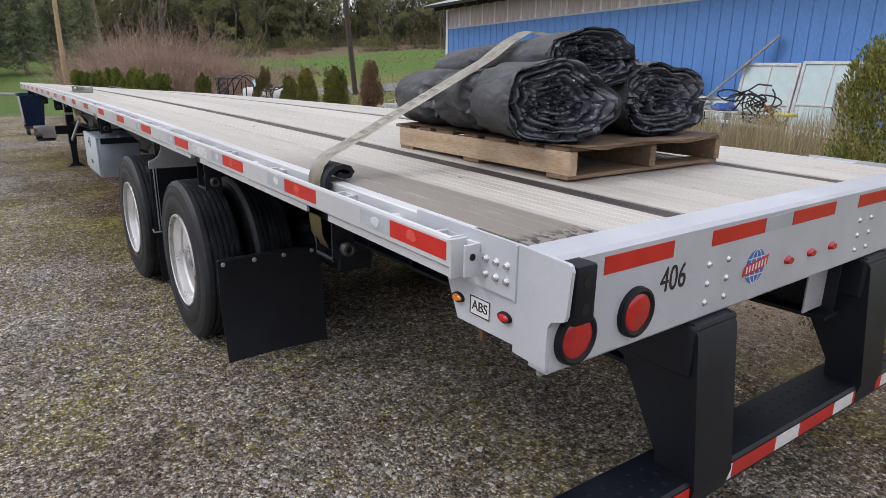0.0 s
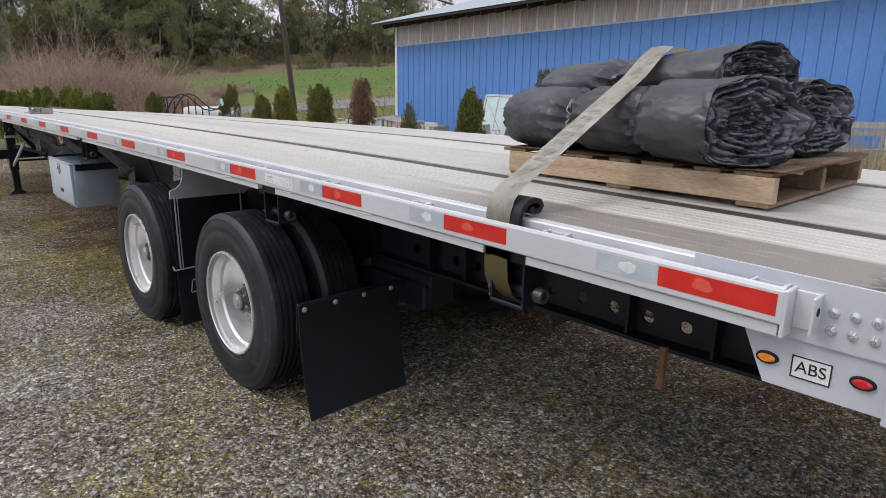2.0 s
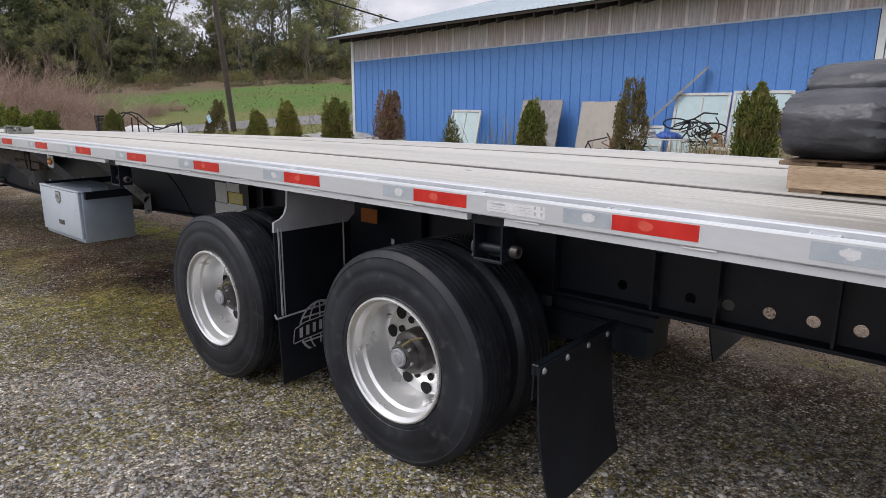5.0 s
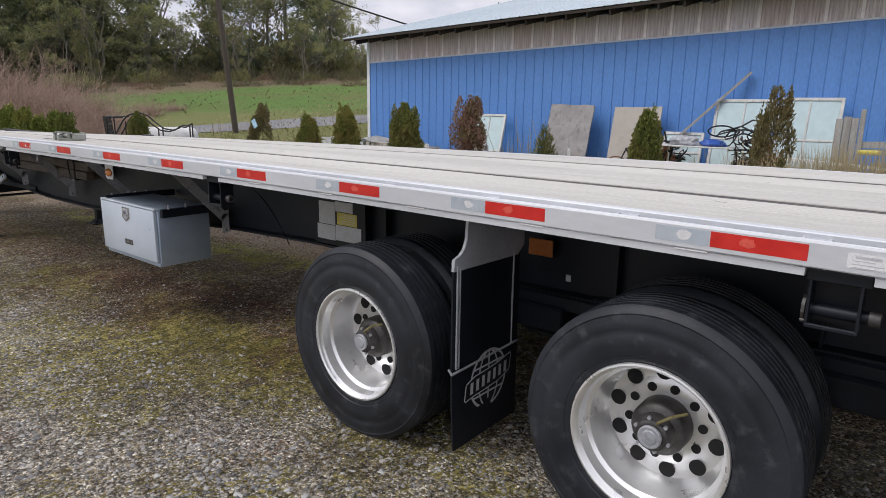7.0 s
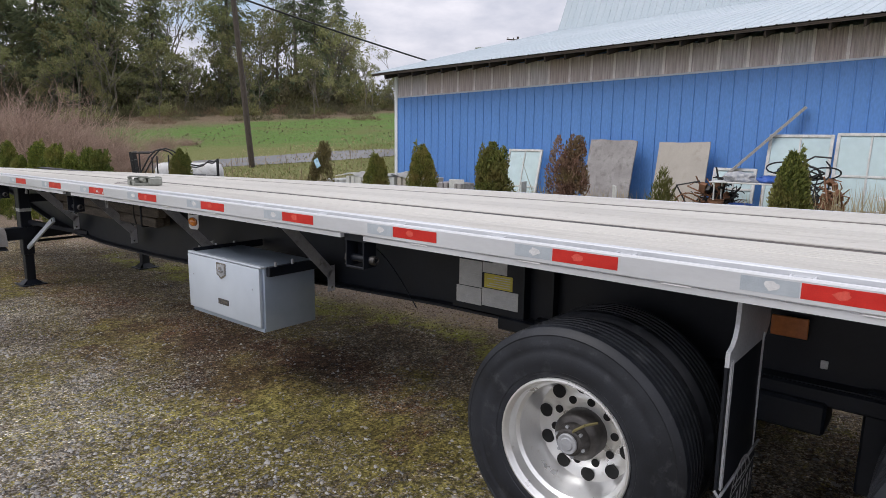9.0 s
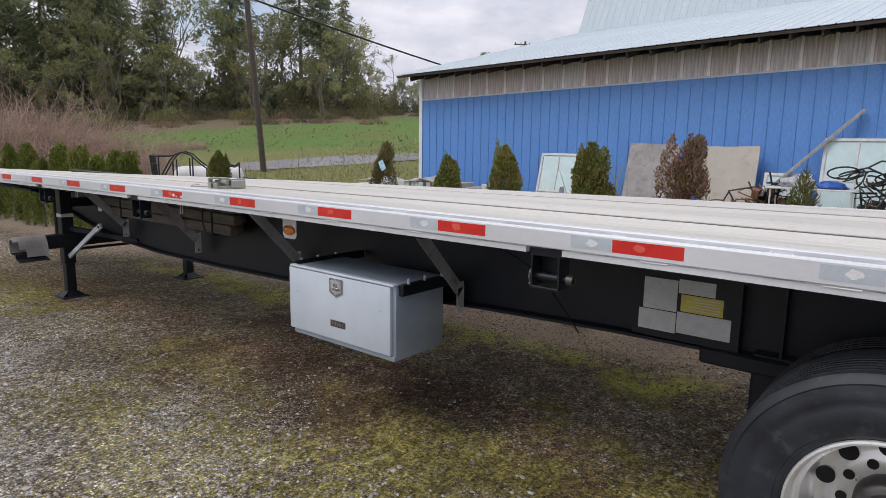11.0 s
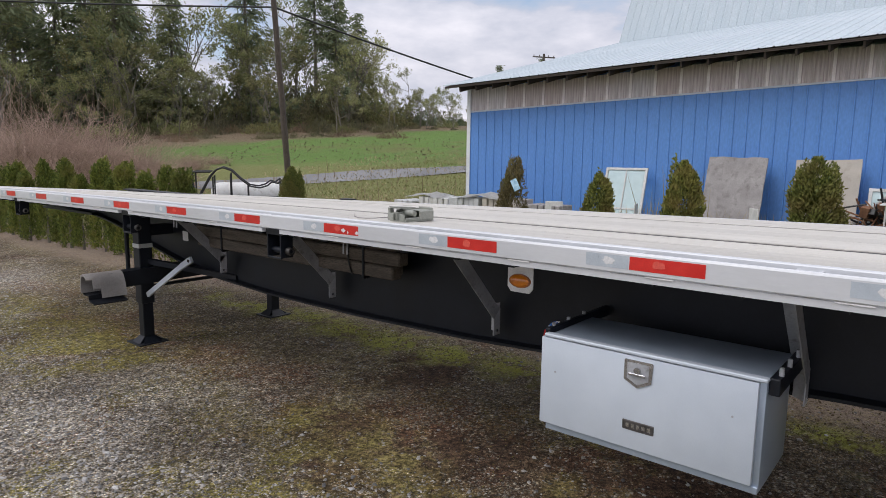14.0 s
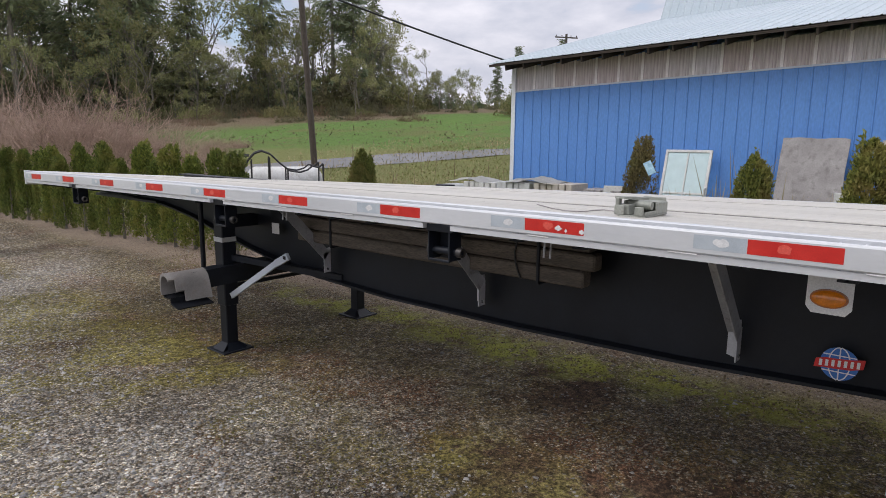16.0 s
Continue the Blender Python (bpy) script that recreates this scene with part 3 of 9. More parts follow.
    col = blend_node(n, k, 0.9, col, ramp(n, k, knot, 0.40, 0.60, (0.46, 0.45, 0.44), (1.56, 1.54, 1.50)), "MULTIPLY")
    # a lush strip of moss along the trailer's far side, sunlight brightening its colour
    strip = mth("MULTIPLY", band(sep.outputs["X"], 1.65, 2.1), mth("SUBTRACT", 1.0, band(sep.outputs["X"], 2.35, 2.75)))
    strip = mth("MULTIPLY", mth("MULTIPLY", strip, mth("SUBTRACT", 1.0, band(sep.outputs["Y"], 14.5, 17.0))), mth("MULTIPLY", band(sep.outputs["Y"], 4.5, 6.5), band(mth("ADD", mid, mth("MULTIPLY", small, 0.4)), 0.66, 0.86)))
    strip = mth("MAXIMUM", strip, mth("MULTIPLY", bright, band(mth("ADD", small, mth("MULTIPLY", clod, 0.4)), 0.52, 0.72)))
    col = blend_node(n, k, strip, col, blend_node(n, k, clod, (0.13, 0.15, 0.025), (0.56, 0.58, 0.12)))
    # damp dark stains and paler dry patches
    stain = noise_node(n, k, pos, 0.75, 7.0, 0.62)
    col = blend_node(n, k, 1.0, col, ramp(n, k, stain, 0.36, 0.62, (0.66, 0.63, 0.60), (1.18, 1.17, 1.15)), "MULTIPLY")
    # leaf litter beside the hedge
    litter = mth("MULTIPLY", band(mth("ADD", mth("ADD", sep.outputs["X"], mth("MULTIPLY", mid, 1.0)), mth("MULTIPLY", front, 0.30)), 2.75, 3.35), band(fine, 0.25, 0.6))
    litter = mth("MULTIPLY", litter, mth("ADD", 0.25, mth("MULTIPLY", band(sep.outputs["Y"], 1.2, 3.0), 0.75)))
    col = blend_node(n, k, litter, col, blend_node(n, k, clod, (0.140, 0.096, 0.068), (0.52, 0.41, 0.315)))
    # rough verge, then the hill
    slope = mth("ADD", mth("MULTIPLY", sep.outputs["X"], 0.848), mth("MULTIPLY", sep.outputs["Y"], 0.530))
    wob = mth("ADD", slope, mth("MULTIPLY", mth("SUBTRACT", big, 0.5), 5.0))
    broad = noise_node(n, k, pos, 0.10, 7.0, 0.68)
    verge = blend_node(n, k, small, (0.118, 0.135, 0.042), (0.26, 0.265, 0.102))
    col = blend_node(n, k, mth("MAXIMUM", band(wob, 19.0, 24.0), band(mth("ADD", sep.outputs["X"], mid), 4.9, 6.2)), col, verge)
    green = blend_node(n, k, mid, (0.085, 0.165, 0.034), (0.165, 0.265, 0.062))
    green = blend_node(n, k, ramp(n, k, noise_node(n, k, pos, 0.16, 6.0, 0.68), 0.50, 0.66), green, (0.165, 0.170, 0.060))
    green = blend_node(n, k, ramp(n, k, small, 0.52, 0.66), green, (0.075, 0.112, 0.034))
    green = blend_node(n, k, ramp(n, k, noise_node(n, k, pos, 3.2, 4.0, 0.7), 0.56, 0.70), green, (0.062, 0.080, 0.030))
    col = blend_node(n, k, band(mth("ADD", wob, mth("ADD", mth("MULTIPLY", mth("SUBTRACT", mid, 0.5), 8.0), mth("MULTIPLY", mth("SUBTRACT", broad, 0.5), 14.0))), 38.0, 43.5), col, green)
    # brown bracken on the bank below the wood; the meadow climbs past it towards its eastern end
    away = n.new("ShaderNodeVectorMath")
    away.operation = "DISTANCE"
    flat = n.new("ShaderNodeCombineXYZ")
    k.new(sep.outputs["X"], flat.inputs["X"])
    k.new(sep.outputs["Y"], flat.inputs["Y"])
    k.new(flat.outputs["Vector"], away.inputs[0])
    away.inputs[1].default_value = (-1.5, 5.0, 0.0)
    contour = mth("SUBTRACT", mth("MULTIPLY", sep.outputs["Y"], 0.848), mth("MULTIPLY", sep.outputs["X"], 0.530))
    bank = mth("SUBTRACT", away.outputs["Value"], mth("MULTIPLY", mth("SUBTRACT", 1.0, band(contour, 10.0, 38.0)), 13.0))
    bank = mth("ADD", bank, mth("ADD", mth("MULTIPLY", mth("SUBTRACT", broad, 0.5), 26.0), mth("MULTIPLY", mth("SUBTRACT", mid, 0.5), 10.0)))
    brown = blend_node(n, k, mid, (0.150, 0.108, 0.068), (0.31, 0.235, 0.155))
    brown = blend_node(n, k, ramp(n, k, small, 0.45, 0.62), brown, (0.075, 0.062, 0.036))
    col = blend_node(n, k, band(bank, 56.0, 63.0), col, brown)
    lawn = mth("MULTIPLY", band(sep.outputs["Y"], 28.0, 31.0), mth("SUBTRACT", 1.0, band(sep.outputs["X"], 7.0, 12.0)))
    col = blend_node(n, k, lawn, col, green)
    k.new(col, b.inputs["Base Color"])
    b.inputs["Roughness"].default_value = 0.93
    b.inputs["Specular IOR Level"].default_value = 0.25
    bump(n, k, mth("ADD", relief, mth("ADD", clod, mth("MULTIPLY", lump, 1.2))), 1.0, 0.022, b)
    return m


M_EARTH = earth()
M_ROAD = surface("worn_asphalt", (0.16, 0.16, 0.165), (0.23, 0.23, 0.235), 0.9, 0, 0.5, 30, 0.2, 0.004)


# ---- building helpers ----
ROOT_AT = {}


def thing(name, at, label, category, group="", kind=""):
    ob = new(name)
    ob.empty_display_size = 0.2
    ob.location = at
    ROOT_AT[ob] = Vector(at)
    return tagged(ob, label, category, group, kind)


def finish(name, bm, material, smooth=0.0):
    bmesh.ops.recalc_face_normals(bm, faces=bm.faces)
    me = bpy.data.meshes.new(name)
    bm.to_mesh(me)
    bm.free()
    me.materials.append(material)
    if smooth:
        me.shade_smooth()
        me.set_sharp_from_angle(angle=radians(smooth))
    return me


def part(name, bm, material, parent, label="", smooth=0.0, bend=None):
    """One mesh under a thing or a part; the bmesh is in world metres."""
    at = ROOT_AT[parent]
    for v in bm.verts:
        if bend:
            v.co.z += bend(v.co.y) + twist(v.co.x, v.co.y)
        v.co -= at
    ob = new(name, finish(name, bm, material, smooth))
    ob.parent = parent
    ROOT_AT[ob] = at
    return tagged(ob, label)


def twist(x, y):
    """The deck sags across its width towards the front, where the far leg stands lower."""
    return -0.0135 * max(0.0, y - 4.0) * x / 2.55


def lone(name, bm, material, label, category, group="", kind="", smooth=0.0, at=None):
    """A thing that is one mesh, with its origin at its base."""
    if at is None:
        lo = [min(v.co[i] for v in bm.verts) for i in range(3)]
        hi = [max(v.co[i] for v in bm.verts) for i in range(3)]
        at = Vector(((lo[0] + hi[0]) / 2, (lo[1] + hi[1]) / 2, lo[2]))
    for v in bm.verts:
        v.co -= Vector(at)
    ob = new(name, finish(name, bm, material, smooth))
    ob.location = at
    ROOT_AT[ob] = Vector(at)
    return tagged(ob, label, category, group, kind)


def mesh_from(name, verts, faces, material, smooth=False):
    me = bpy.data.meshes.new(name)
    verts = np.asarray(verts, dtype=np.float32)
    faces = np.asarray(faces, dtype=np.int32)
    size = faces.shape[1]
    me.vertices.add(len(verts))
    me.vertices.foreach_set("co", verts.ravel())
    me.loops.add(faces.size)
    me.loops.foreach_set("vertex_index", faces.ravel())
    me.polygons.add(len(faces))
    me.polygons.foreach_set("loop_start", np.arange(0, faces.size, size, dtype=np.int32))
    me.update(calc_edges=True)
    me.materials.append(material)
    if smooth:
        me.shade_smooth()
    return me


def box(bm, x0, x1, y0, y1, z0, z1, bevel=0.0, seg=1, m=None):
    made = bmesh.ops.create_cube(bm, size=1.0)["verts"]
    for v in made:
        v.co = Vector(((x0 + x1) / 2 + v.co.x * (x1 - x0), (y0 + y1) / 2 + v.co.y * (y1 - y0), (z0 + z1) / 2 + v.co.z * (z1 - z0)))
    if bevel:
        edges = list({e for v in made for e in v.link_edges})
        out = bmesh.ops.bevel(bm, geom=edges, offset=bevel, segments=seg, affect="EDGES", profile=0.5)
        made = list({v for f in out["faces"] for v in f.verts} | {v for v in made if v.is_valid})
    if m:
        bmesh.ops.transform(bm, matrix=m, verts=made)
    return made


def rod(bm, p0, p1, r0, r1=None, seg=12, caps=True):
    p0, p1 = Vector(p0), Vector(p1)
    d = p1 - p0
    made = bmesh.ops.create_cone(bm, cap_ends=caps, segments=seg, radius1=r0, radius2=r0 if r1 is None else r1, depth=d.length)["verts"]
    m = Matrix.Translation((p0 + p1) / 2) @ d.to_track_quat("Z", "Y").to_matrix().to_4x4()
    bmesh.ops.transform(bm, matrix=m, verts=made)
    return made


def beam_between(bm, p0, p1, w, h, up=(0, 0, 1)):
    """A rectangular bar from p0 to p1."""
    p0, p1 = Vector(p0), Vector(p1)
    d = (p1 - p0).normalized()
    side = d.cross(Vector(up)).normalized()
    top = side.cross(d)
    rings = []
    for p in (p0, p1):
        rings.append([bm.verts.new(p + side * (sx * w / 2) + top * (sz * h / 2)) for sx, sz in ((-1, -1), (1, -1), (1, 1), (-1, 1))])
    for i in range(4):
        bm.faces.new((rings[0][i], rings[0][(i + 1) % 4], rings[1][(i + 1) % 4], rings[1][i]))
    bm.faces.new(rings[0][::-1])
    bm.faces.new(rings[1])


def sweep(bm, outline, stations, to_world, closed=True, caps=True):
    """Carries a 2D outline through stations; to_world(u, v, s) gives the place."""
    rings = [[bm.verts.new(to_world(u, v, s)) for u, v in outline] for s in stations]
    last = len(outline) if closed else len(outline) - 1
    for a, b in zip(rings, rings[1:]):
        for i in range(last):
            j = (i + 1) % len(outline)
            bm.faces.new((a[i], a[j], b[j], b[i]))
    if caps and closed:
        bm.faces.new(rings[0][::-1])
        bm.faces.new(rings[-1])


def along_y(bm, outline, y0, y1, step=0.6):
    count = max(1, int(math.ceil((y1 - y0) / step)))
    sweep(bm, outline, [y0 + (y1 - y0) * i / count for i in range(count + 1)], lambda u, v, s: (u, s, v))


def plate(bm, outline, x0, x1):
    """An outline in (y, z), thick from x0 to x1."""
    sweep(bm, outline, (x0, x1), lambda u, v, s: (s, u, v))


def lathe(bm, outline, centre, axis, seg=48):
    """Turns (along, radius) pairs round an axis through centre."""
    axis = Vector(axis).normalized()
    side = axis.orthogonal().normalized()
    up = axis.cross(side)
    rings = []
    for i in range(seg):
        a = 2 * math.pi * i / seg
        d = side * math.cos(a) + up * math.sin(a)
        rings.append([bm.verts.new(Vector(centre) + axis * s + d * r) for s, r in outline])
    for i in range(seg):
        a, b = rings[i], rings[(i + 1) % seg]
        for j in range(len(outline) - 1):
            bm.faces.new((a[j], a[j + 1], b[j + 1], b[j]))


def disc(bm, centre, normal, r, depth, seg=20, dome=0.0):
    n = Vector(normal).normalized()
    rod(bm, Vector(centre), Vector(centre) + n * depth, r, r * (1 - dome), seg)


def words(name, text, size, m, material, parent=None, thick=0.0008, label=""):
    """Lettering as a mesh, in the built-in font."""
    cu = bpy.data.curves.new(name, "FONT")
    cu.body, cu.size, cu.extrude = text, size, thick
    cu.align_x, cu.align_y = "CENTER", "CENTER"
    tmp = bpy.data.objects.new(name, cu)
    me = bpy.data.meshes.new_from_object(tmp)
    bpy.data.objects.remove(tmp)
    bpy.data.curves.remove(cu)
    me.name = name
    me.transform(m)
    if parent:
        me.transform(Matrix.Translation(-ROOT_AT[parent]))
    me.materials.clear()
    me.materials.append(material)
    ob = new(name, me)
    if parent:
        ob.parent = parent
        ROOT_AT[ob] = ROOT_AT[parent]
    return tagged(ob, label)


def ground_z(x, y):
    """The yard falls gently towards the trailer's front; beyond it a hill rises."""
    z = 0.095 - 0.0145 * min(max(y, -10.0), 22.0)
    s = 0.848 * x + 0.530 * y
    if s > 29.0:
        t = s - 29.0
        rise = 0.118 * t * min(1.0, t / 10.0) if t < 50 else 0.118 * 50 + (t - 50) * 0.03
        z += rise
    z += 0.018 * noise.noise(Vector((x * 0.5, y * 0.5, 3.1))) + 0.006 * noise.noise(Vector((x * 2.1, y * 2.1, 8.7)))
    return z


def axis_steps(near0, near1, fine, far, grow=1.28):
    out = list(np.arange(near0, near1 + fine / 2, fine))
    step, lo, hi = fine, out[0], out[-1]
    while hi < far:
        step *= grow
        lo, hi = lo - step, hi + step
        out = [lo] + out + [hi]
    return out


gx, gy = axis_steps(-5, 16, 0.3, 900), axis_steps(-3, 30, 0.3, 900)
gverts = [(x, y, ground_z(x, y)) for y in gy for x in gx]
gw = len(gx)
gfaces = [(j * gw + i, j * gw + i + 1, (j + 1) * gw + i + 1, (j + 1) * gw + i) for j in range(len(gy) - 1) for i in range(gw - 1)]
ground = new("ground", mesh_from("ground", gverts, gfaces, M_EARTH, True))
tagged(ground, "grey gravel yard with moss, rising to a green meadow", "ground", kind="structure")


# ---- the flatbed trailer ----
Y_FRONT, WIDE = 17.2, 2.59
MID_X = WIDE / 2
TAPE_TOP = 1.386
DECK = TAPE_TOP + 0.028


def camber(y):
    return -(0.0010 if y < 7.5 else 0.0007) * (y - 7.5) ** 2


def mirror_x(x, right):
    return WIDE - x if right else x


trailer = thing("flatbed_trailer", (MID_X, 9.1, -0.02), "long aluminium flatbed trailer with black chassis, parked on gravel", "trailer")

WINCH_AT = (2.222, 3.80, 7.24, 11.11, 13.18, 15.87)

# rails
for right in (False, True):
    mx = lambda pts: [(mirror_x(u, right), v) for u, v in pts]
    bm = bmesh.new()
    along_y(bm, mx([(0.0, TAPE_TOP + 0.006), (0.003, TAPE_TOP + 0.014), (0.012, TAPE_TOP + 0.016), (0.016, TAPE_TOP + 0.012), (0.016, TAPE_TOP - 0.068), (0.003, TAPE_TOP - 0.070), (0.0, TAPE_TOP - 0.066)]), 1.385, Y_FRONT - 0.02)
    part("rub_rail", bm, M_RAIL, trailer, bend=camber)
    bm = bmesh.new()
    full = mx([(0.062, DECK - 0.004), (0.066, DECK), (0.105, DECK), (0.105, DECK - 0.05), (0.085, DECK - 0.05), (0.085, TAPE_TOP - 0.084), (0.105, TAPE_TOP - 0.090), (0.105, TAPE_TOP - 0.100), (0.010, TAPE_TOP - 0.100), (0.010, TAPE_TOP - 0.074), (0.062, TAPE_TOP - 0.074)])
    notched = mx([(0.062, DECK - 0.004), (0.066, DECK), (0.105, DECK), (0.105, DECK - 0.05), (0.085, DECK - 0.05), (0.085, TAPE_TOP - 0.074), (0.062, TAPE_TOP - 0.074)])
    start = 1.392
    for cut in (WINCH_AT if not right else ()):
        along_y(bm, full, start, cut - 0.095)
        along_y(bm, notched, cut - 0.095, cut + 0.085)
        start = cut + 0.085
    along_y(bm, full, start, Y_FRONT)
    part("side_rail", bm, M_RAIL, trailer, bend=camber)

# front end rail
bm = bmesh.new()
box(bm, 0.0, WIDE, Y_FRONT, Y_FRONT + 0.04, DECK - 0.15, DECK + 0.004, 0.006)
part("front_rail", bm, M_RAIL, trailer, bend=camber)

# reflective strips along both sides, three feet apart
strip_front = [1.684, 2.488, 3.261] + [4.168 + 0.9155 * i for i in range(15)]
for right in (False, True):
    for y in strip_front:
        x = mirror_x(-0.0012, right)
        length = 0.287
        bm = bmesh.new()
        box(bm, min(x, x + 0.001), max(x, x + 0.001) if not right else x + 0.0012, y - length, y, TAPE_TOP - 0.052, TAPE_TOP)
        part("red_tape", bm, M_RED, trailer, "red reflective tape", bend=camber)
        bm = bmesh.new()
        box(bm, min(x, x + 0.001), max(x, x + 0.001) if not right else x + 0.0012, y + 0.004, min(y + 0.185, Y_FRONT - 0.03), TAPE_TOP - 0.052, TAPE_TOP)
        part("silver_tape", bm, M_SILVER, trailer, "silver reflective tape", bend=camber)
        if not right:
            for oy, mm in ((0.088, M_SCUFF), (-0.115, M_SCUFF_RED)):
                bm = bmesh.new()
                pts = []
                for i in range(14):
                    a = 2 * math.pi * i / 14
                    rr = 1 + random.uniform(-0.22, 0.16)
                    pts.append((y + oy + 0.026 * rr * math.cos(a), TAPE_TOP - 0.024 + 0.016 * rr * math.sin(a)))
                plate(bm, pts, -0.0021, -0.0012)
                part("scuff_mark", bm, mm, trailer, "scuff on the tape", bend=camber)

for cy, cz, ry, rz in ((10.409, 1.350, 0.017, 0.010), (10.372, 1.342, 0.006, 0.008), (10.298, 1.343, 0.013, 0.009)):
    bm = bmesh.new()
    plate(bm, [(cy + ry * (1 + 0.3 * math.sin(5 * a + cy)) * math.cos(a), cz + rz * (1 + 0.3 * math.cos(4 * a)) * math.sin(a)) for a in np.linspace(0, 2 * math.pi, 13)[:-1]], -0.0030, -0.0020)
    part("tape_chip", bm, M_SCUFF, trailer, "flaked patch on the tape")

# stake pockets and spools between the rub rail and the deck edge
y = 1.43
while y < Y_FRONT - 0.1:
    for right in (False, True):
        bm = bmesh.new()
        for dy in (-0.036, 0.036):
            box(bm, *sorted((mirror_x(0.016, right), mirror_x(0.062, right))), y + dy - 0.004, y + dy + 0.004, TAPE_TOP - 0.075, TAPE_TOP + 0.014, 0.0015)
        box(bm, *sorted((mirror_x(0.054, right), mirror_x(0.062, right))), y - 0.036, y + 0.036, TAPE_TOP - 0.075, TAPE_TOP + 0.010)
        part("stake_pocket", bm, M_RAIL, trailer, bend=camber)
        bm = bmesh.new()
        rod(bm, (mirror_x(0.014, right), y + 0.305, TAPE_TOP - 0.02), (mirror_x(0.064, right), y + 0.305, TAPE_TOP - 0.02), 0.024, seg=14)
        part("rail_spool", bm, M_RAIL, trailer, bend=camber, smooth=40)
    y += 0.61

# short welded tabs under the rub rail
tab_bm = bmesh.new()
box(tab_bm, -0.004, 0.004, -0.055, 0.055, -0.006, 0.0, 0.001)
tab_me = finish("rail_tab", tab_bm, M_WHITE)
for i in range(-8, 16):
    y = 7.372 + 0.6285 * i
    if min(abs(y - c) for c in WINCH_AT) > 0.14:
        tab = new("rail_tab", tab_me)
        tab.parent = trailer
        tab.location = Vector((0.008, y, TAPE_TOP - 0.0715 + camber(y) + twist(0, y))) - ROOT_AT[trailer]

# deck planks and nailing strips
plank_edges = [(0.105, 0.395), (0.395, 0.675), (0.772, 1.165), (1.165, 1.425), (1.425, 1.813), (1.910, 2.195), (2.195, 2.485)]
for x0, x1 in plank_edges:
    bm = bmesh.new()
    fine_ribs = 0.3 < x0 < 0.6
    count = max(3, int(round((x1 - x0) / (0.046 if fine_ribs else 0.092))))
    dip = 0.0034 if fine_ribs else 0.0026
    w = (x1 - x0 - 0.008) / count
    top = []
    for i in range(count):
        a = x0 + 0.004 + i * w
        top += [(a + 0.0015, DECK - dip), (a + 0.004, DECK - 0.0005), (a + w - 0.004, DECK - 0.0005), (a + w - 0.0015, DECK - dip)]
    along_y(bm, [(x0 + 0.004, DECK - 0.03)] + top + [(x1 - 0.004, DECK - 0.03)], 1.178, Y_FRONT, 1.2)
    part("deck_plank", bm, M_DECK, trailer, "ribbed aluminium deck plank", bend=camber)
for x0, x1 in ((0.677, 0.770), (1.815, 1.908)):
    bm = bmesh.new()
    along_y(bm, [(x0, DECK - 0.03), (x0, DECK - 0.006), (x0 + 0.05, DECK - 0.009), (x1, DECK - 0.006), (x1, DECK - 0.03)], 1.178, Y_FRONT, 0.6)
    part("nailing_strip", bm, M_NAIL, trailer, "dark oil-stained hardwood nailing strip", bend=camber)
bm = bmesh.new()
along_y(bm, [(0.10, DECK - 0.034), (0.10, DECK - 0.031), (2.49, DECK - 0.031), (2.49, DECK - 0.034)], 1.178, Y_FRONT, 1.2)
part("deck_pan", bm, M_BLACK, trailer, bend=camber)

# main beams, arched up over the front
BEAM_LOW = [(1.10, 0.82), (2.0, 0.80), (3.2, 0.80), (5.0, 0.79), (7.2, 0.772), (8.1, 0.742), (9.2, 0.675), (10.1, 0.625), (11.1, 0.602), (12.2, 0.600), (13.0, 0.635), (13.6, 0.70), (14.0, 0.765), (14.45, 0.85), (14.9, 0.945), (15.3, 1.005), (15.7, 1.045), (16.4, 1.065), (17.1, 1.07)]


def beam_low(y):
    return float(np.interp(y, [p[0] for p in BEAM_LOW], [p[1] for p in BEAM_LOW]))


BEAM_TOP = DECK - 0.15
HOLE_AT = [1.961 + 0.16 * i for i in range(11)]
HOLED = (HOLE_AT[0] - 0.08, HOLE_AT[-1] + 0.08)
stations = sorted(set([p[0] for p in BEAM_LOW] + list(HOLED) + [1.5 + 0.5 * i for i in range(31)]))


def pierced_web(bm, cx, y, r=0.026):
    """One bay of web plate with a round hole through it."""
    z = 0.893
    lo, hi = z - beam_low(y) - 0.022, BEAM_TOP - 0.02 - z
    turn = sorted([2 * math.pi * i / 16 for i in range(16)] + [math.atan2(v, u) % (2 * math.pi) for u in (-0.08, 0.08) for v in (-lo, hi)])
    loops = []
    for u in (-0.006, 0.006):
        inner, outer = [], []
        for a in turn:
            c, d = math.cos(a), math.sin(a)
            reach = min(0.08 / max(abs(c), 1e-6), (hi if d > 0 else lo) / max(abs(d), 1e-6))
            inner.append(bm.verts.new((cx + u, y + r * c, z + r * d)))
            outer.append(bm.verts.new((cx + u, y + reach * c, z + reach * d)))
        loops.append(inner)
        for i in range(len(turn)):
            j = (i + 1) % len(turn)
            bm.faces.new((inner[i], inner[j], outer[j], outer[i]))
    for i in range(len(turn)):
        j = (i + 1) % len(turn)
        bm.faces.new((loops[0][i], loops[0][j], loops[1][j], loops[1][i]))


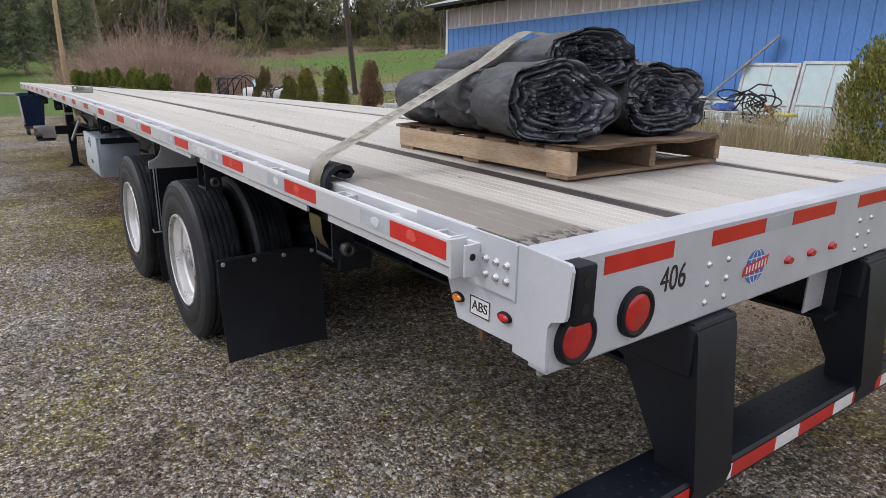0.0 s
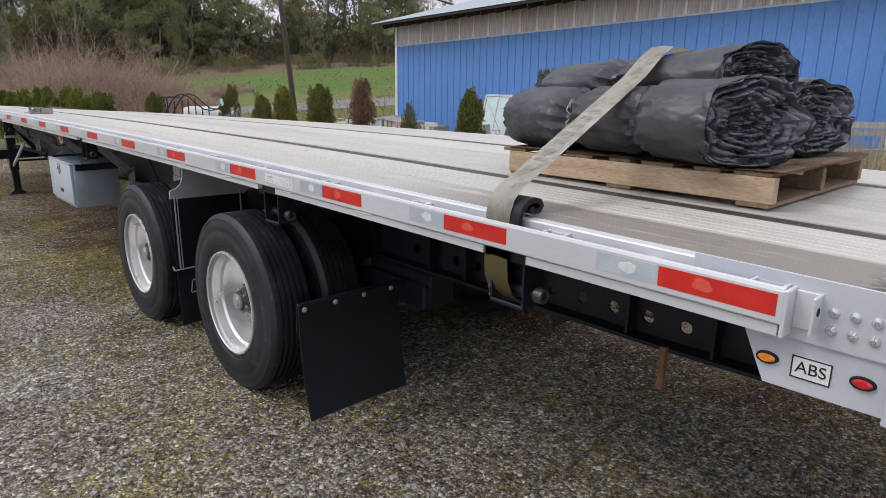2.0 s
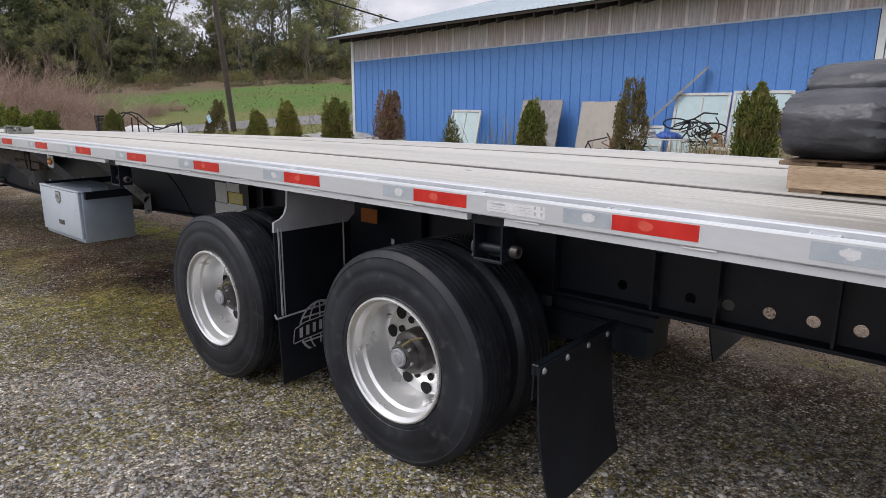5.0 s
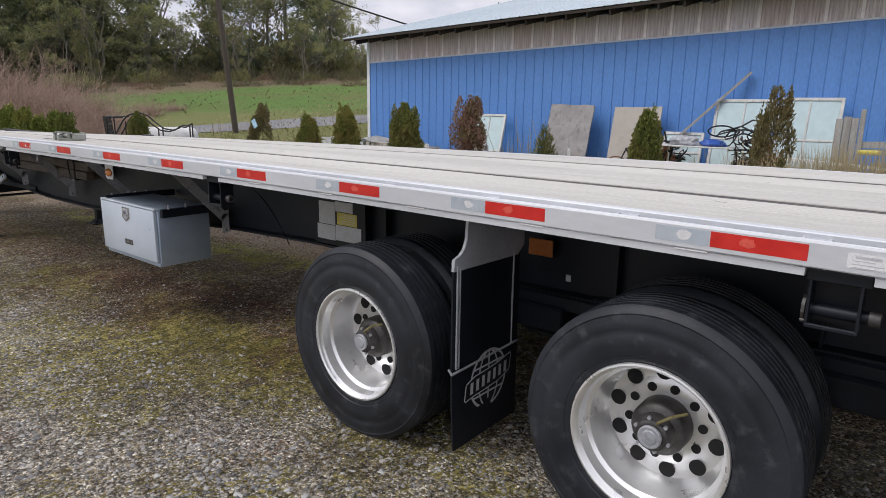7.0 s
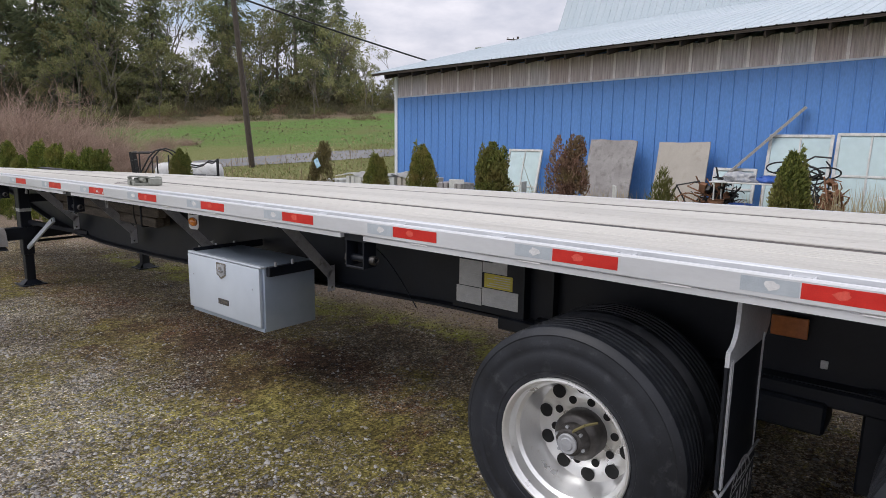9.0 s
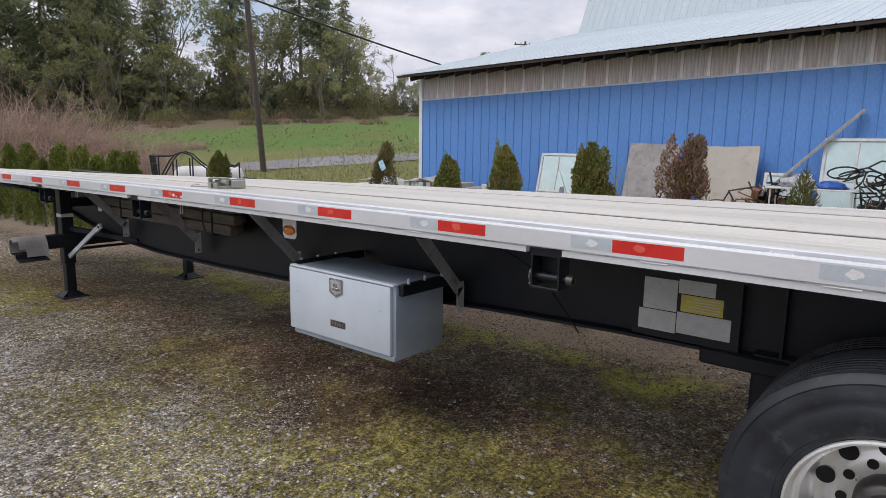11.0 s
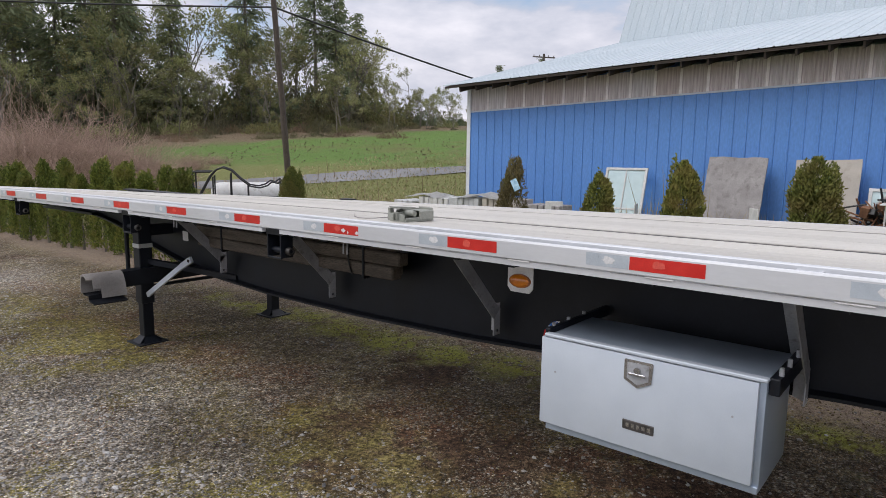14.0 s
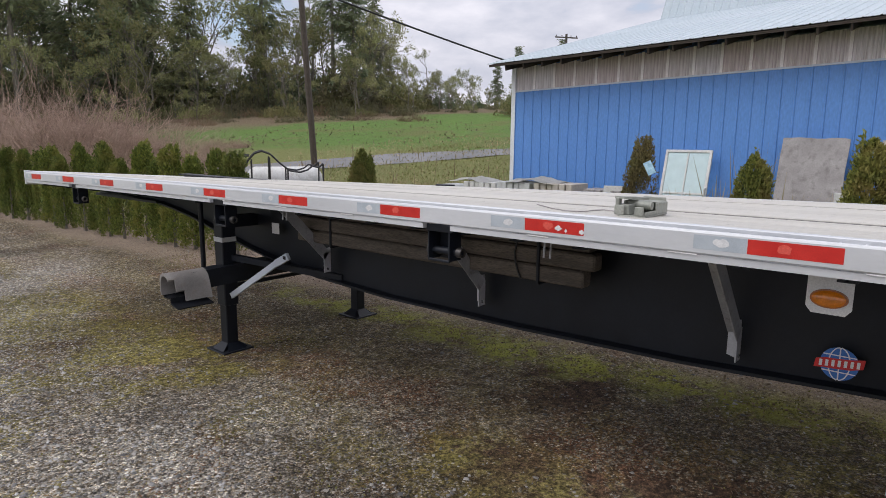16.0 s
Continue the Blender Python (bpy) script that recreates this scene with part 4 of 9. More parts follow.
for cx in (0.80, WIDE - 0.80):
    bm = bmesh.new()
    prof = lambda y: [(-0.07, beam_low(y)), (0.07, beam_low(y)), (0.07, beam_low(y) + 0.016), (0.006, beam_low(y) + 0.022), (0.006, BEAM_TOP - 0.02), (0.07, BEAM_TOP - 0.014), (0.07, BEAM_TOP), (-0.07, BEAM_TOP), (-0.07, BEAM_TOP - 0.014), (-0.006, BEAM_TOP - 0.02), (-0.006, beam_low(y) + 0.022), (-0.07, beam_low(y) + 0.016)]
    rings = []
    for y in stations:
        rings.append([bm.verts.new((cx + u, y, v)) for u, v in prof(y)])
    for y, a, b in zip(stations, rings, rings[1:]):
        for i in range(12):
            if i in (3, 9) and HOLED[0] - 0.001 < y < HOLED[1] - 0.001:
                continue
            bm.faces.new((a[i], a[(i + 1) % 12], b[(i + 1) % 12], b[i]))
    for y in HOLE_AT:
        pierced_web(bm, cx, y)
    bm.faces.new(rings[0][::-1])
    bm.faces.new(rings[-1])
    main = part("main_beam", bm, M_BLACK, trailer, "deep black steel main beam")
    # stiffeners
    for y in (1.826, 2.181, 2.68, 3.115, 3.394, 3.9, 4.8, 6.4):
        bm = bmesh.new()
        s = -1 if cx < MID_X else 1
        box(bm, *sorted((cx + s * 0.006, cx + s * 0.066)), y - 0.006, y + 0.006, beam_low(y) + 0.02, BEAM_TOP - 0.016)
        part("stiffener", bm, M_BLACK, main)
# crossmembers
y = 1.45
while y < 17.0:
    bm = bmesh.new()
    box(bm, 0.09, WIDE - 0.09, y - 0.004, y + 0.004, DECK - 0.15, DECK - 0.04)
    box(bm, 0.09, WIDE - 0.09, y - 0.030, y + 0.030, DECK - 0.152, DECK - 0.144)
    part("crossmember", bm, M_BLACK, trailer, bend=camber)
    y += 0.33

# rear end frame
bm = bmesh.new()
R_TOP = 1.377
sweep(bm, [(1.06, R_TOP - 0.012), (1.072, R_TOP), (1.176, R_TOP), (1.176, R_TOP - 0.012), (1.075, R_TOP - 0.014), (1.075, 1.095), (1.13, 1.090), (1.13, 1.078), (1.066, 1.078), (1.06, 1.086)], (0.064, 0.5, 1.0, 1.6, 2.1, WIDE - 0.064), lambda u, v, s: (s, u, v))
rear = part("rear_frame", bm, M_END, trailer, "grey-white painted aluminium rear end frame")
for right in (False, True):
    s = -1 if not right else 1
    X = lambda v: mirror_x(v, right)
    # end cap with an ear standing out behind
    bm = bmesh.new()
    plate(bm, [(1.178, 1.100), (1.062, 1.094), (1.062, 1.205), (1.051, 1.224), (1.026, 1.232), (1.011, 1.238), (1.006, 1.252), (0.998, 1.362), (1.003, 1.374), (1.010, 1.378), (1.178, 1.386)], *sorted((X(0.052), X(0.064))))
    part("end_cap", bm, M_END, trailer, "welded rear corner plate")
    bm = bmesh.new()
    plate(bm, [(1.180, 1.236), (1.174, 1.384), (1.62, 1.390), (1.62, 1.236)], *sorted((X(0.056), X(0.066))))
    box(bm, *sorted((X(0.047), X(0.060))), 1.172, 1.180, 1.234, 1.385, 0.002)
    part("corner_panel", bm, M_END, trailer)
    bm = bmesh.new()
    plate(bm, [(1.18, 1.110), (1.18, 1.236), (1.485, 1.236), (1.425, 1.108)], *sorted((X(0.066), X(0.074))))
    part("lamp_panel", bm, M_END, trailer, "lower side panel with lamps")
    bm = bmesh.new()
    box(bm, *sorted((X(0.075), X(0.150))), 1.10, 1.112, 1.056, 1.088)
    part("hanging_tab", bm, M_GALV, trailer)
    for yy in (1.216, 1.257, 1.298):
        for zz in (1.277, 1.318):
            bm = bmesh.new()
            disc(bm, (X(0.056), yy, zz), (s, 0, 0), 0.0125, 0.010, 14, 0.5)
            part("bolt", bm, M_BOLT, trailer, smooth=50)
    for yy, zz, mat in ((1.421, 1.172, M_LENSAMBER), (1.224, 1.176, M_LENSRED)):
        bm = bmesh.new()
        made = rod(bm, (X(0.066), yy, zz), (X(0.066) + s * 0.008, yy, zz), 0.0195, 0.018, 24)
        for v in made:
            v.co.y = yy + (v.co.y - yy) * 1.35
            v.co.z = zz + (v.co.z - zz) * 0.78
        lamp = part("side_lamp", bm, M_RUBBER, trailer, "small oval side lamp in a black grommet", smooth=40)
        bm = bmesh.new()
        made = rod(bm, (X(0.066) + s * 0.008, yy, zz), (X(0.066) + s * 0.015, yy, zz), 0.0145, 0.010, 24)
        for v in made:
            v.co.y = yy + (v.co.y - yy) * 1.40
            v.co.z = zz + (v.co.z - zz) * 0.72
        part("lens", bm, mat, lamp, smooth=60)
    # rail end
    bm = bmesh.new()
    box(bm, *sorted((X(0.0), X(0.062))), 1.376, 1.386, TAPE_TOP - 0.100, TAPE_TOP + 0.012, 0.002)
    part("rail_end_plate", bm, M_RAIL, trailer, bend=camber)
    bm = bmesh.new()
    box(bm, *sorted((X(0.004), X(0.058))), 1.322, 1.329, TAPE_TOP - 0.082, TAPE_TOP + 0.008, 0.002)
    box(bm, *sorted((X(0.050), X(0.057))), 1.329, 1.376, TAPE_TOP - 0.082, TAPE_TOP + 0.006, 0.001)
    bracket = part("rail_end_bracket", bm, M_RAIL, trailer, bend=camber)
    bm = bmesh.new()
    disc(bm, (X(0.030), 1.3222, TAPE_TOP - 0.066), (0, -1, 0), 0.010, 0.0012, 14)
    part("bracket_hole", bm, M_HOLE, bracket)
    # dock bumper
    bm = bmesh.new()
    box(bm, *sorted((X(0.070), X(0.142))), 0.996, 1.060, 1.222, 1.372, 0.010, 2)
    dock = part("dock_bumper", bm, M_RUBBER, trailer, "moulded black rubber dock bumper", smooth=40)
    for zz in (1.262, 1.330):
        bm = bmesh.new()
        disc(bm, (X(0.106), 0.9965, zz), (0, -1, 0), 0.014, 0.0015, 14)
        part("bolt_recess", bm, M_HOLE, dock)
    # round tail lamps
    for cx, cz in ((0.148, 1.160), (0.382, 1.176)):
        bm = bmesh.new()
        lathe(bm, [(0.0, 0.072), (0.014, 0.070), (0.018, 0.062), (0.012, 0.052)], (X(cx), 1.060, cz), (0, -1, 0), 36)
        lamp = part("tail_lamp", bm, M_RUBBER, trailer, "round red tail lamp in a black rubber grommet", smooth=40)
        bm = bmesh.new()
        lathe(bm, [(0.012, 0.053), (0.016, 0.045), (0.019, 0.022), (0.020, 0.0001)], (X(cx), 1.060, cz), (0, -1, 0), 36)
        part("lens", bm, M_LENSRED, lamp, smooth=60)
    for cx in (0.722, 0.826):
        for cz in (1.128, 1.188, 1.248):
            bm = bmesh.new()
            disc(bm, (X(cx), 1.060, cz), (0, -1, 0), 0.011, 0.008, 12, 0.5)
            part("bolt", bm, M_BOLT, trailer, smooth=50)
for cx in (1.215, 1.38, 1.545):
    bm = bmesh.new()
    made = rod(bm, (cx, 1.060, 1.180), (cx, 1.046, 1.180), 0.020, 0.014, 20)
    for v in made:
        v.co.x = cx + (v.co.x - cx) * 1.3
        v.co.z = 1.18 + (v.co.z - 1.18) * 0.8
    part("rear_marker_lamp", bm, M_LENSRED, trailer, "small red marker lamp", smooth=50)
for a, b, mat in ((0.24, 0.53, M_RED), (0.72, 1.02, M_RED), (1.024, 1.20, M_SILVER), (1.204, 1.52, M_RED), (1.72, 2.02, M_RED), (2.10, 2.36, M_RED)):
    bm = bmesh.new()
    box(bm, a, b, 1.0582, 1.0598, 1.304, 1.352)
    part("red_tape" if mat is M_RED else "silver_tape", bm, mat, trailer, "reflective tape")
words("unit_number", "406", 0.105, pose(0.545, 1.0590, 1.238, 90, 0, 0) @ Matrix.Diagonal((0.78, 1, 1, 1)), M_INK, trailer, label="black stencilled unit number")
words("sign_lettering", "ABS", 0.039, pose(0.0632, 1.326, 1.170, 90, 0, -90), M_INK, trailer, label="black lettering on the side panel")
bm = bmesh.new()
box(bm, 0.0640, 0.0658, 1.284, 1.368, 1.143, 1.197)
part("sign_plate", bm, M_WHITE, trailer)
bm = bmesh.new()
for a, b, c, d in ((1.284, 1.368, 1.194, 1.197), (1.284, 1.368, 1.143, 1.146), (1.284, 1.287, 1.146, 1.194), (1.365, 1.368, 1.146, 1.194)):
    box(bm, 0.0628, 0.0638, a, b, c, d)
part("sign_border", bm, M_INK, trailer)


def globe_decal(m, r, blue, red, pale, parent):
    """A globe with a slanted banner, drawn flat in its own plane (x right, z up, facing -y)."""
    def flat(pts, lift, mat, name):
        bm = bmesh.new()
        sweep(bm, pts, (-lift - 0.0006, -lift), lambda u, v, s: m @ Vector((u, s, v)))
        return part(name, bm, mat, parent)
    circle = [(r * math.cos(2 * math.pi * i / 36), r * math.sin(2 * math.pi * i / 36)) for i in range(36)]
    if blue:
        flat(circle, 0.0006, blue, "globe_disc")
    bm = bmesh.new()
    def stroke(pts, w):
        for (u0, v0), (u1, v1) in zip(pts, pts[1:]):
            d = math.hypot(u1 - u0, v1 - v0) or 1
            nu, nv = -(v1 - v0) / d * w / 2, (u1 - u0) / d * w / 2
            q = [bm.verts.new(m @ Vector((u, -0.0018, v))) for u, v in ((u0 + nu, v0 + nv), (u0 - nu, v0 - nv), (u1 - nu, v1 - nv), (u1 + nu, v1 + nv))]
            bm.faces.new(q)
    for f in (-0.55, 0.0, 0.55):
        stroke([(f * r * math.cos(a), r * math.sin(a)) for a in np.linspace(-1.5, 1.5, 14)], r * 0.07)
    for f in (-0.5, 0.5):
        stroke([(-r * math.sqrt(1 - f * f), f * r), (r * math.sqrt(1 - f * f), f * r)], r * 0.07)
    if not blue:
        stroke(circle + circle[:1], r * 0.09)
    part("globe_grid", bm, pale, parent)
    banner = [(-1.30, -0.42), (-1.22, 0.12), (-0.75, 0.28), (-0.2, 0.30), (0.6, 0.38), (1.30, 0.52), (1.22, -0.06), (0.6, -0.26), (-0.2, -0.33), (-0.8, -0.36)]
    flat([(u * r, v * r) for u, v in banner], 0.0020, red, "banner")
    bm = bmesh.new()
    if not blue:
        stroke([(u * r, v * r) for u, v in banner + banner[:1]], r * 0.10)
    for i in range(7):
        u = (-0.95 + i * 0.32) * r
        v = u * 0.10 + 0.02 * r
        quad = [bm.verts.new(m @ Vector((u + a * r, -0.0034, v + b * r))) for a, b in ((-0.09, -0.20), (0.07, -0.20), (0.09, 0.20), (-0.07, 0.20))]
        bm.faces.new(quad)
    part("banner_bars", bm, pale, parent)


globe_decal(pose(0.995, 1.0596, 1.196), 0.058, M_DECALBLUE, M_DECALRED, M_WHITE, trailer)
globe_decal(pose(0.7275, 9.445, 0.787, 0, 0, -90), 0.072, M_DECALBLUE, M_DECALRED, M_WHITE, trailer)

# rear impact guard
for cx in (0.765, 1.985):
    bm = bmesh.new()
    w = 0.104
    outline = [(1.045, 1.076), (1.40, 1.076), (1.40, 0.925), (1.285, 0.885), (1.125, 0.60), (1.115, 0.47), (0.990, 0.47), (0.976, 0.54), (1.030, 1.045)]
    plate(bm, outline, cx - w, cx - w + 0.012)
    plate(bm, outline, cx + w - 0.012, cx + w)
    sweep(bm, [(1.075, 1.077), (1.048, 1.074), (1.026, 1.04), (0.972, 0.54), (0.988, 0.465), (1.004, 0.465), (0.990, 0.545), (1.042, 1.035), (1.060, 1.058), (1.078, 1.062)], (cx - w - 0.003, cx - w + 0.02, cx + w - 0.02, cx + w + 0.003), lambda u, v, s: (s, u, v))
    post = part("guard_post", bm, M_BLACK, trailer, "black plated guard post", smooth=30)
    bm = bmesh.new()
    box(bm, cx - w - 0.020, cx + w + 0.020, 1.035, 1.44, 0.905, 1.072, 0.012, 2)
    part("post_brace", bm, M_BLACK, post)


bm = bmesh.new()
plate(bm, [(1.145, 0.862), (1.145, 1.078), (1.151, 1.078), (1.151, 0.862)], 1.62, 1.885)
part("hanger_plate", bm, M_WEB, trailer, "bare aluminium plate hanging beside the guard post")


def tilt_bar(bm):
    for v in bm.verts:
        v.co.z -= 0.033 * (v.co.x - 0.83)
    return bm


bm = bmesh.new()
sweep(bm, [(0.990, 0.470), (0.986, 0.476), (0.986, 0.552), (0.994, 0.562), (1.170, 0.562), (1.178, 0.555), (1.178, 0.470)], (0.20, 0.9, 1.7, WIDE - 0.20), lambda u, v, s: (s, u, v))
bar = part("guard_bar", tilt_bar(bm), M_BLACK, trailer, "black bumper bar with a perforated step")
for i in range(34):
    for j in range(3):
        x = 0.28 + i * 0.061 + (j % 2) * 0.02
        if abs(x - 0.765) < 0.12 or abs(x - 1.985) < 0.12:
            continue
        bm = bmesh.new()
        disc(bm, (x, 1.03 + j * 0.045, 0.5622), (0, 0, 1), 0.0075, 0.0012, 8)
        part("step_hole", tilt_bar(bm), M_HOLE, bar)
x, flip = 0.248, 0
while x < WIDE - 0.3:
    end = x + (0.295 if flip else 0.180)
    for a, b in ((x, min(end, 0.655)), (max(x, 0.875), min(end, 1.875)), (max(x, 2.095), min(end, WIDE - 0.22))):
        if b - a > 0.02:
            bm = bmesh.new()
            box(bm, a, b, 0.9842, 0.9858, 0.486, 0.543)
            part("red_tape" if flip else "white_tape", tilt_bar(bm), M_RED if flip else M_WHITE, bar, "reflective tape")
    x, flip = end, 1 - flip

# wheels: dual tyres on two axles
def tyre_outline(x_out, x_in, r=0.528):
    w = x_in - x_out
    pts = [(0.03, 0.292), (0.013, 0.314), (0.008, 0.330), (0.0085, 0.335), (0.005, 0.338), (0.0, 0.37), (0.0005, 0.412), (0.0025, 0.416), (0.004, 0.440), (0.003, 0.444), (0.007, 0.466), (0.012, 0.490), (0.010, 0.496), (0.019, 0.512), (0.034, r - 0.003)]
    out = [(s, q) for s, q in pts]
    for g in range(5):
        c = 0.034 + (w - 0.068) * (g + 1) / 6
        out += [(c - 0.0075, r), (c - 0.0055, r - 0.014), (c + 0.0055, r - 0.014), (c + 0.0075, r)]
    out += [(w - s, q) for s, q in reversed(pts)]
    out += [(w - 0.035, 0.285), (0.035, 0.285)]
    return out


def lug_ring(bm, centre, axis, radius, count, r, depth, phase=0.0):
    axis = Vector(axis)
    for i in range(count):
        a = phase + 2 * math.pi * i / count
        disc(bm, Vector(centre) + Vector((0, math.cos(a) * radius, math.sin(a) * radius)), axis, r, depth, 14)


def wheel_set(y, z, right):
    s = 1 if not right else -1
    X = lambda v: mirror_x(v - 0.026, right)
    bm = bmesh.new()
    rod(bm, (X(0.262), y, z), (X(0.60), y, z), 0.21, seg=36)
    wheel = part("wheel", bm, M_HUB, trailer, "dual truck tyres on polished aluminium rims", smooth=40)
    for x_out in (0.022, 0.350):
        bm = bmesh.new()
        prof = tyre_outline(x_out, x_out + 0.275)
        lathe(bm, prof + prof[:1], (X(x_out), y, z), (s, 0, 0), 72)
        part("tyre", bm, M_TYRE, wheel, "grooved black tyre", smooth=28)
    # outer rim: lip, barrel, drop and disc with its ring of openings
    bm = bmesh.new()
    lathe(bm, [(0.000, 0.290), (-0.006, 0.298), (-0.004, 0.306), (0.006, 0.308), (0.016, 0.298), (0.024, 0.284), (0.070, 0.277), (0.082, 0.262), (0.128, 0.257), (0.200, 0.250), (0.219, 0.238), (0.226, 0.210), (0.222, 0.182), (0.214, 0.170), (0.214, 0.130), (0.214, 0.090), (0.214, 0.0001)], (X(0.030), y, z), (s, 0, 0), 72)
    part("rim", bm, M_RIM, wheel, "polished aluminium rim", smooth=35)
    for i in range(10):
        for xx, rad, rr, ph in ((0.253, 0.207, 0.0325, 0.2), (0.243, 0.148, 0.0185, 0.5)):
            a = ph + 2 * math.pi * i / 10
            bm = bmesh.new()
            disc(bm, (X(xx), y + rad * math.cos(a), z + rad * math.sin(a)), (-s, 0, 0), rr, 0.006, 16)
            part("rim_hole", bm, M_HOLE, wheel)
    bm = bmesh.new()
    lathe(bm, [(0.165, 0.112), (0.085, 0.110), (0.076, 0.104), (0.070, 0.098), (0.062, 0.076), (0.030, 0.070), (0.022, 0.064), (0.012, 0.062), (0.008, 0.052), (0.004, 0.050), (0.004, 0.034), (0.008, 0.032), (0.008, 0.0001)], (X(0.085), y, z), (s, 0, 0), 36)
    lug_ring(bm, (X(0.172), y, z), (-s, 0, 0), 0.080, 8, 0.008, 0.012)
    part("hub", bm, M_HUB, wheel, "greasy oil-filled hub", smooth=40)
    bm = bmesh.new()
    lathe(bm, [(0.0, 0.09), (0.0, 0.205), (0.03, 0.212), (0.20, 0.208), (0.22, 0.195), (0.225, 0.09)], (X(0.64), y, z), (s, 0, 0), 40)
    part("brake_drum", bm, M_HUB, wheel, "rusty cast brake drum", smooth=35)
    bm = bmesh.new()
    lathe(bm, [(0.0, 0.046), (-0.010, 0.046), (-0.013, 0.042), (-0.011, 0.030), (-0.016, 0.026), (-0.018, 0.0001)], (X(0.087), y, z), (s, 0, 0), 30)
    lug_ring(bm, (X(0.111), y, z), (-s, 0, 0), 0.068, 6, 0.0075, 0.012, 0.3)
    part("hub_cap", bm, M_GALV, wheel, "dull metal hub cap with small bolts", smooth=40)
    bm = bmesh.new()
    path = [Vector((X(0.118), y + 0.0, z + 0.03)), Vector((X(0.085), y - 0.03, z + 0.07)), Vector((X(0.09), y - 0.075, z + 0.105)), Vector((X(0.13), y - 0.115, z + 0.115))]
    for a, b in zip(path, path[1:]):
        rod(bm, a, b, 0.006, seg=8)
    part("inflation_hose", bm, M_WEBBING, wheel, "pale tyre inflation hose", smooth=60)


for y, z in ((4.326, 0.545), (5.918, 0.521)):
    for right in (False, True):
        wheel_set(y, z, right)
    bm = bmesh.new()
    rod(bm, (0.3, y, z), (WIDE - 0.3, y, z), 0.064, seg=20)
    part("axle", bm, M_BLACK, trailer, smooth=40)
    for cx in (0.80, WIDE - 0.80):
        bm = bmesh.new()
        box(bm, cx - 0.06, cx + 0.06, y + 0.42, y + 0.60, 0.36, 0.82, 0.01)
        beam_between(bm, (cx, y + 0.5, 0.45), (cx, y - 0.35, z - 0.03), 0.09, 0.10)
        rod(bm, (cx, y - 0.36, z + 0.02), (cx, y - 0.36, 0.79), 0.13, 0.12, 20)
        part("suspension_arm", bm, M_BLACK, trailer, "black air suspension arm and bag", smooth=30)
        bm = bmesh.new()
        rod(bm, (cx + 0.16 * (1 if cx < MID_X else -1), y + 0.17, z + 0.10), (cx + 0.16 * (1 if cx < MID_X else -1), y + 0.36, z + 0.10), 0.085, seg=18)
        part("brake_chamber", bm, M_BLACK, trailer, smooth=40)
for cx in (0.80, WIDE - 0.80):
    bm = bmesh.new()
    box(bm, cx - 0.09, cx + 0.09, 3.35, 6.75, 0.72, 0.80, 0.01)
    box(bm, cx - 0.13, cx + 0.10, 3.36, 4.70, 0.60, 0.74, 0.012)
    box(bm, cx - 0.13, cx + 0.10, 5.05, 6.30, 0.60, 0.74, 0.012)
    part("slider_rail", bm, M_BLACK, trailer)

# mud flaps
def flap(y, x0, x1, z_top, z_low, sweep_back, right):
    X = lambda v: mirror_x(v, right)
    bm = bmesh.new()
    rows = []
    for j in range(9):
        t = j / 8
        z = z_top + (z_low - z_top) * t
        row = []
        for i in range(7):
            u = i / 6
            yy = y + sweep_back * t ** 2 + 0.010 * math.sin(5 * u + 3 * t) * t
            row.append((X(x0 + (x1 - x0) * u), yy, z + 0.012 * t * math.sin(4 * u)))
        rows.append(row)
    f_in = [[bm.verts.new(p) for p in row] for row in rows]
    f_out = [[bm.verts.new((p[0], p[1] + 0.009, p[2])) for p in row] for row in rows]
    for j in range(8):
        for i in range(6):
            bm.faces.new((f_in[j][i], f_in[j][i + 1], f_in[j + 1][i + 1], f_in[j + 1][i]))
            bm.faces.new((f_out[j][i], f_out[j + 1][i], f_out[j + 1][i + 1], f_out[j][i + 1]))
    edge_a = f_in[0] + [r[-1] for r in f_in[1:]] + f_in[-1][-2::-1] + [r[0] for r in f_in[-2:0:-1]]
    edge_b = f_out[0] + [r[-1] for r in f_out[1:]] + f_out[-1][-2::-1] + [r[0] for r in f_out[-2:0:-1]]
    for i in range(len(edge_a)):
        j = (i + 1) % len(edge_a)
        bm.faces.new((edge_a[i], edge_a[j], edge_b[j], edge_b[i]))
    return part("mud_flap", bm, M_RUBBER, trailer, "hanging black rubber mud flap", smooth=40)


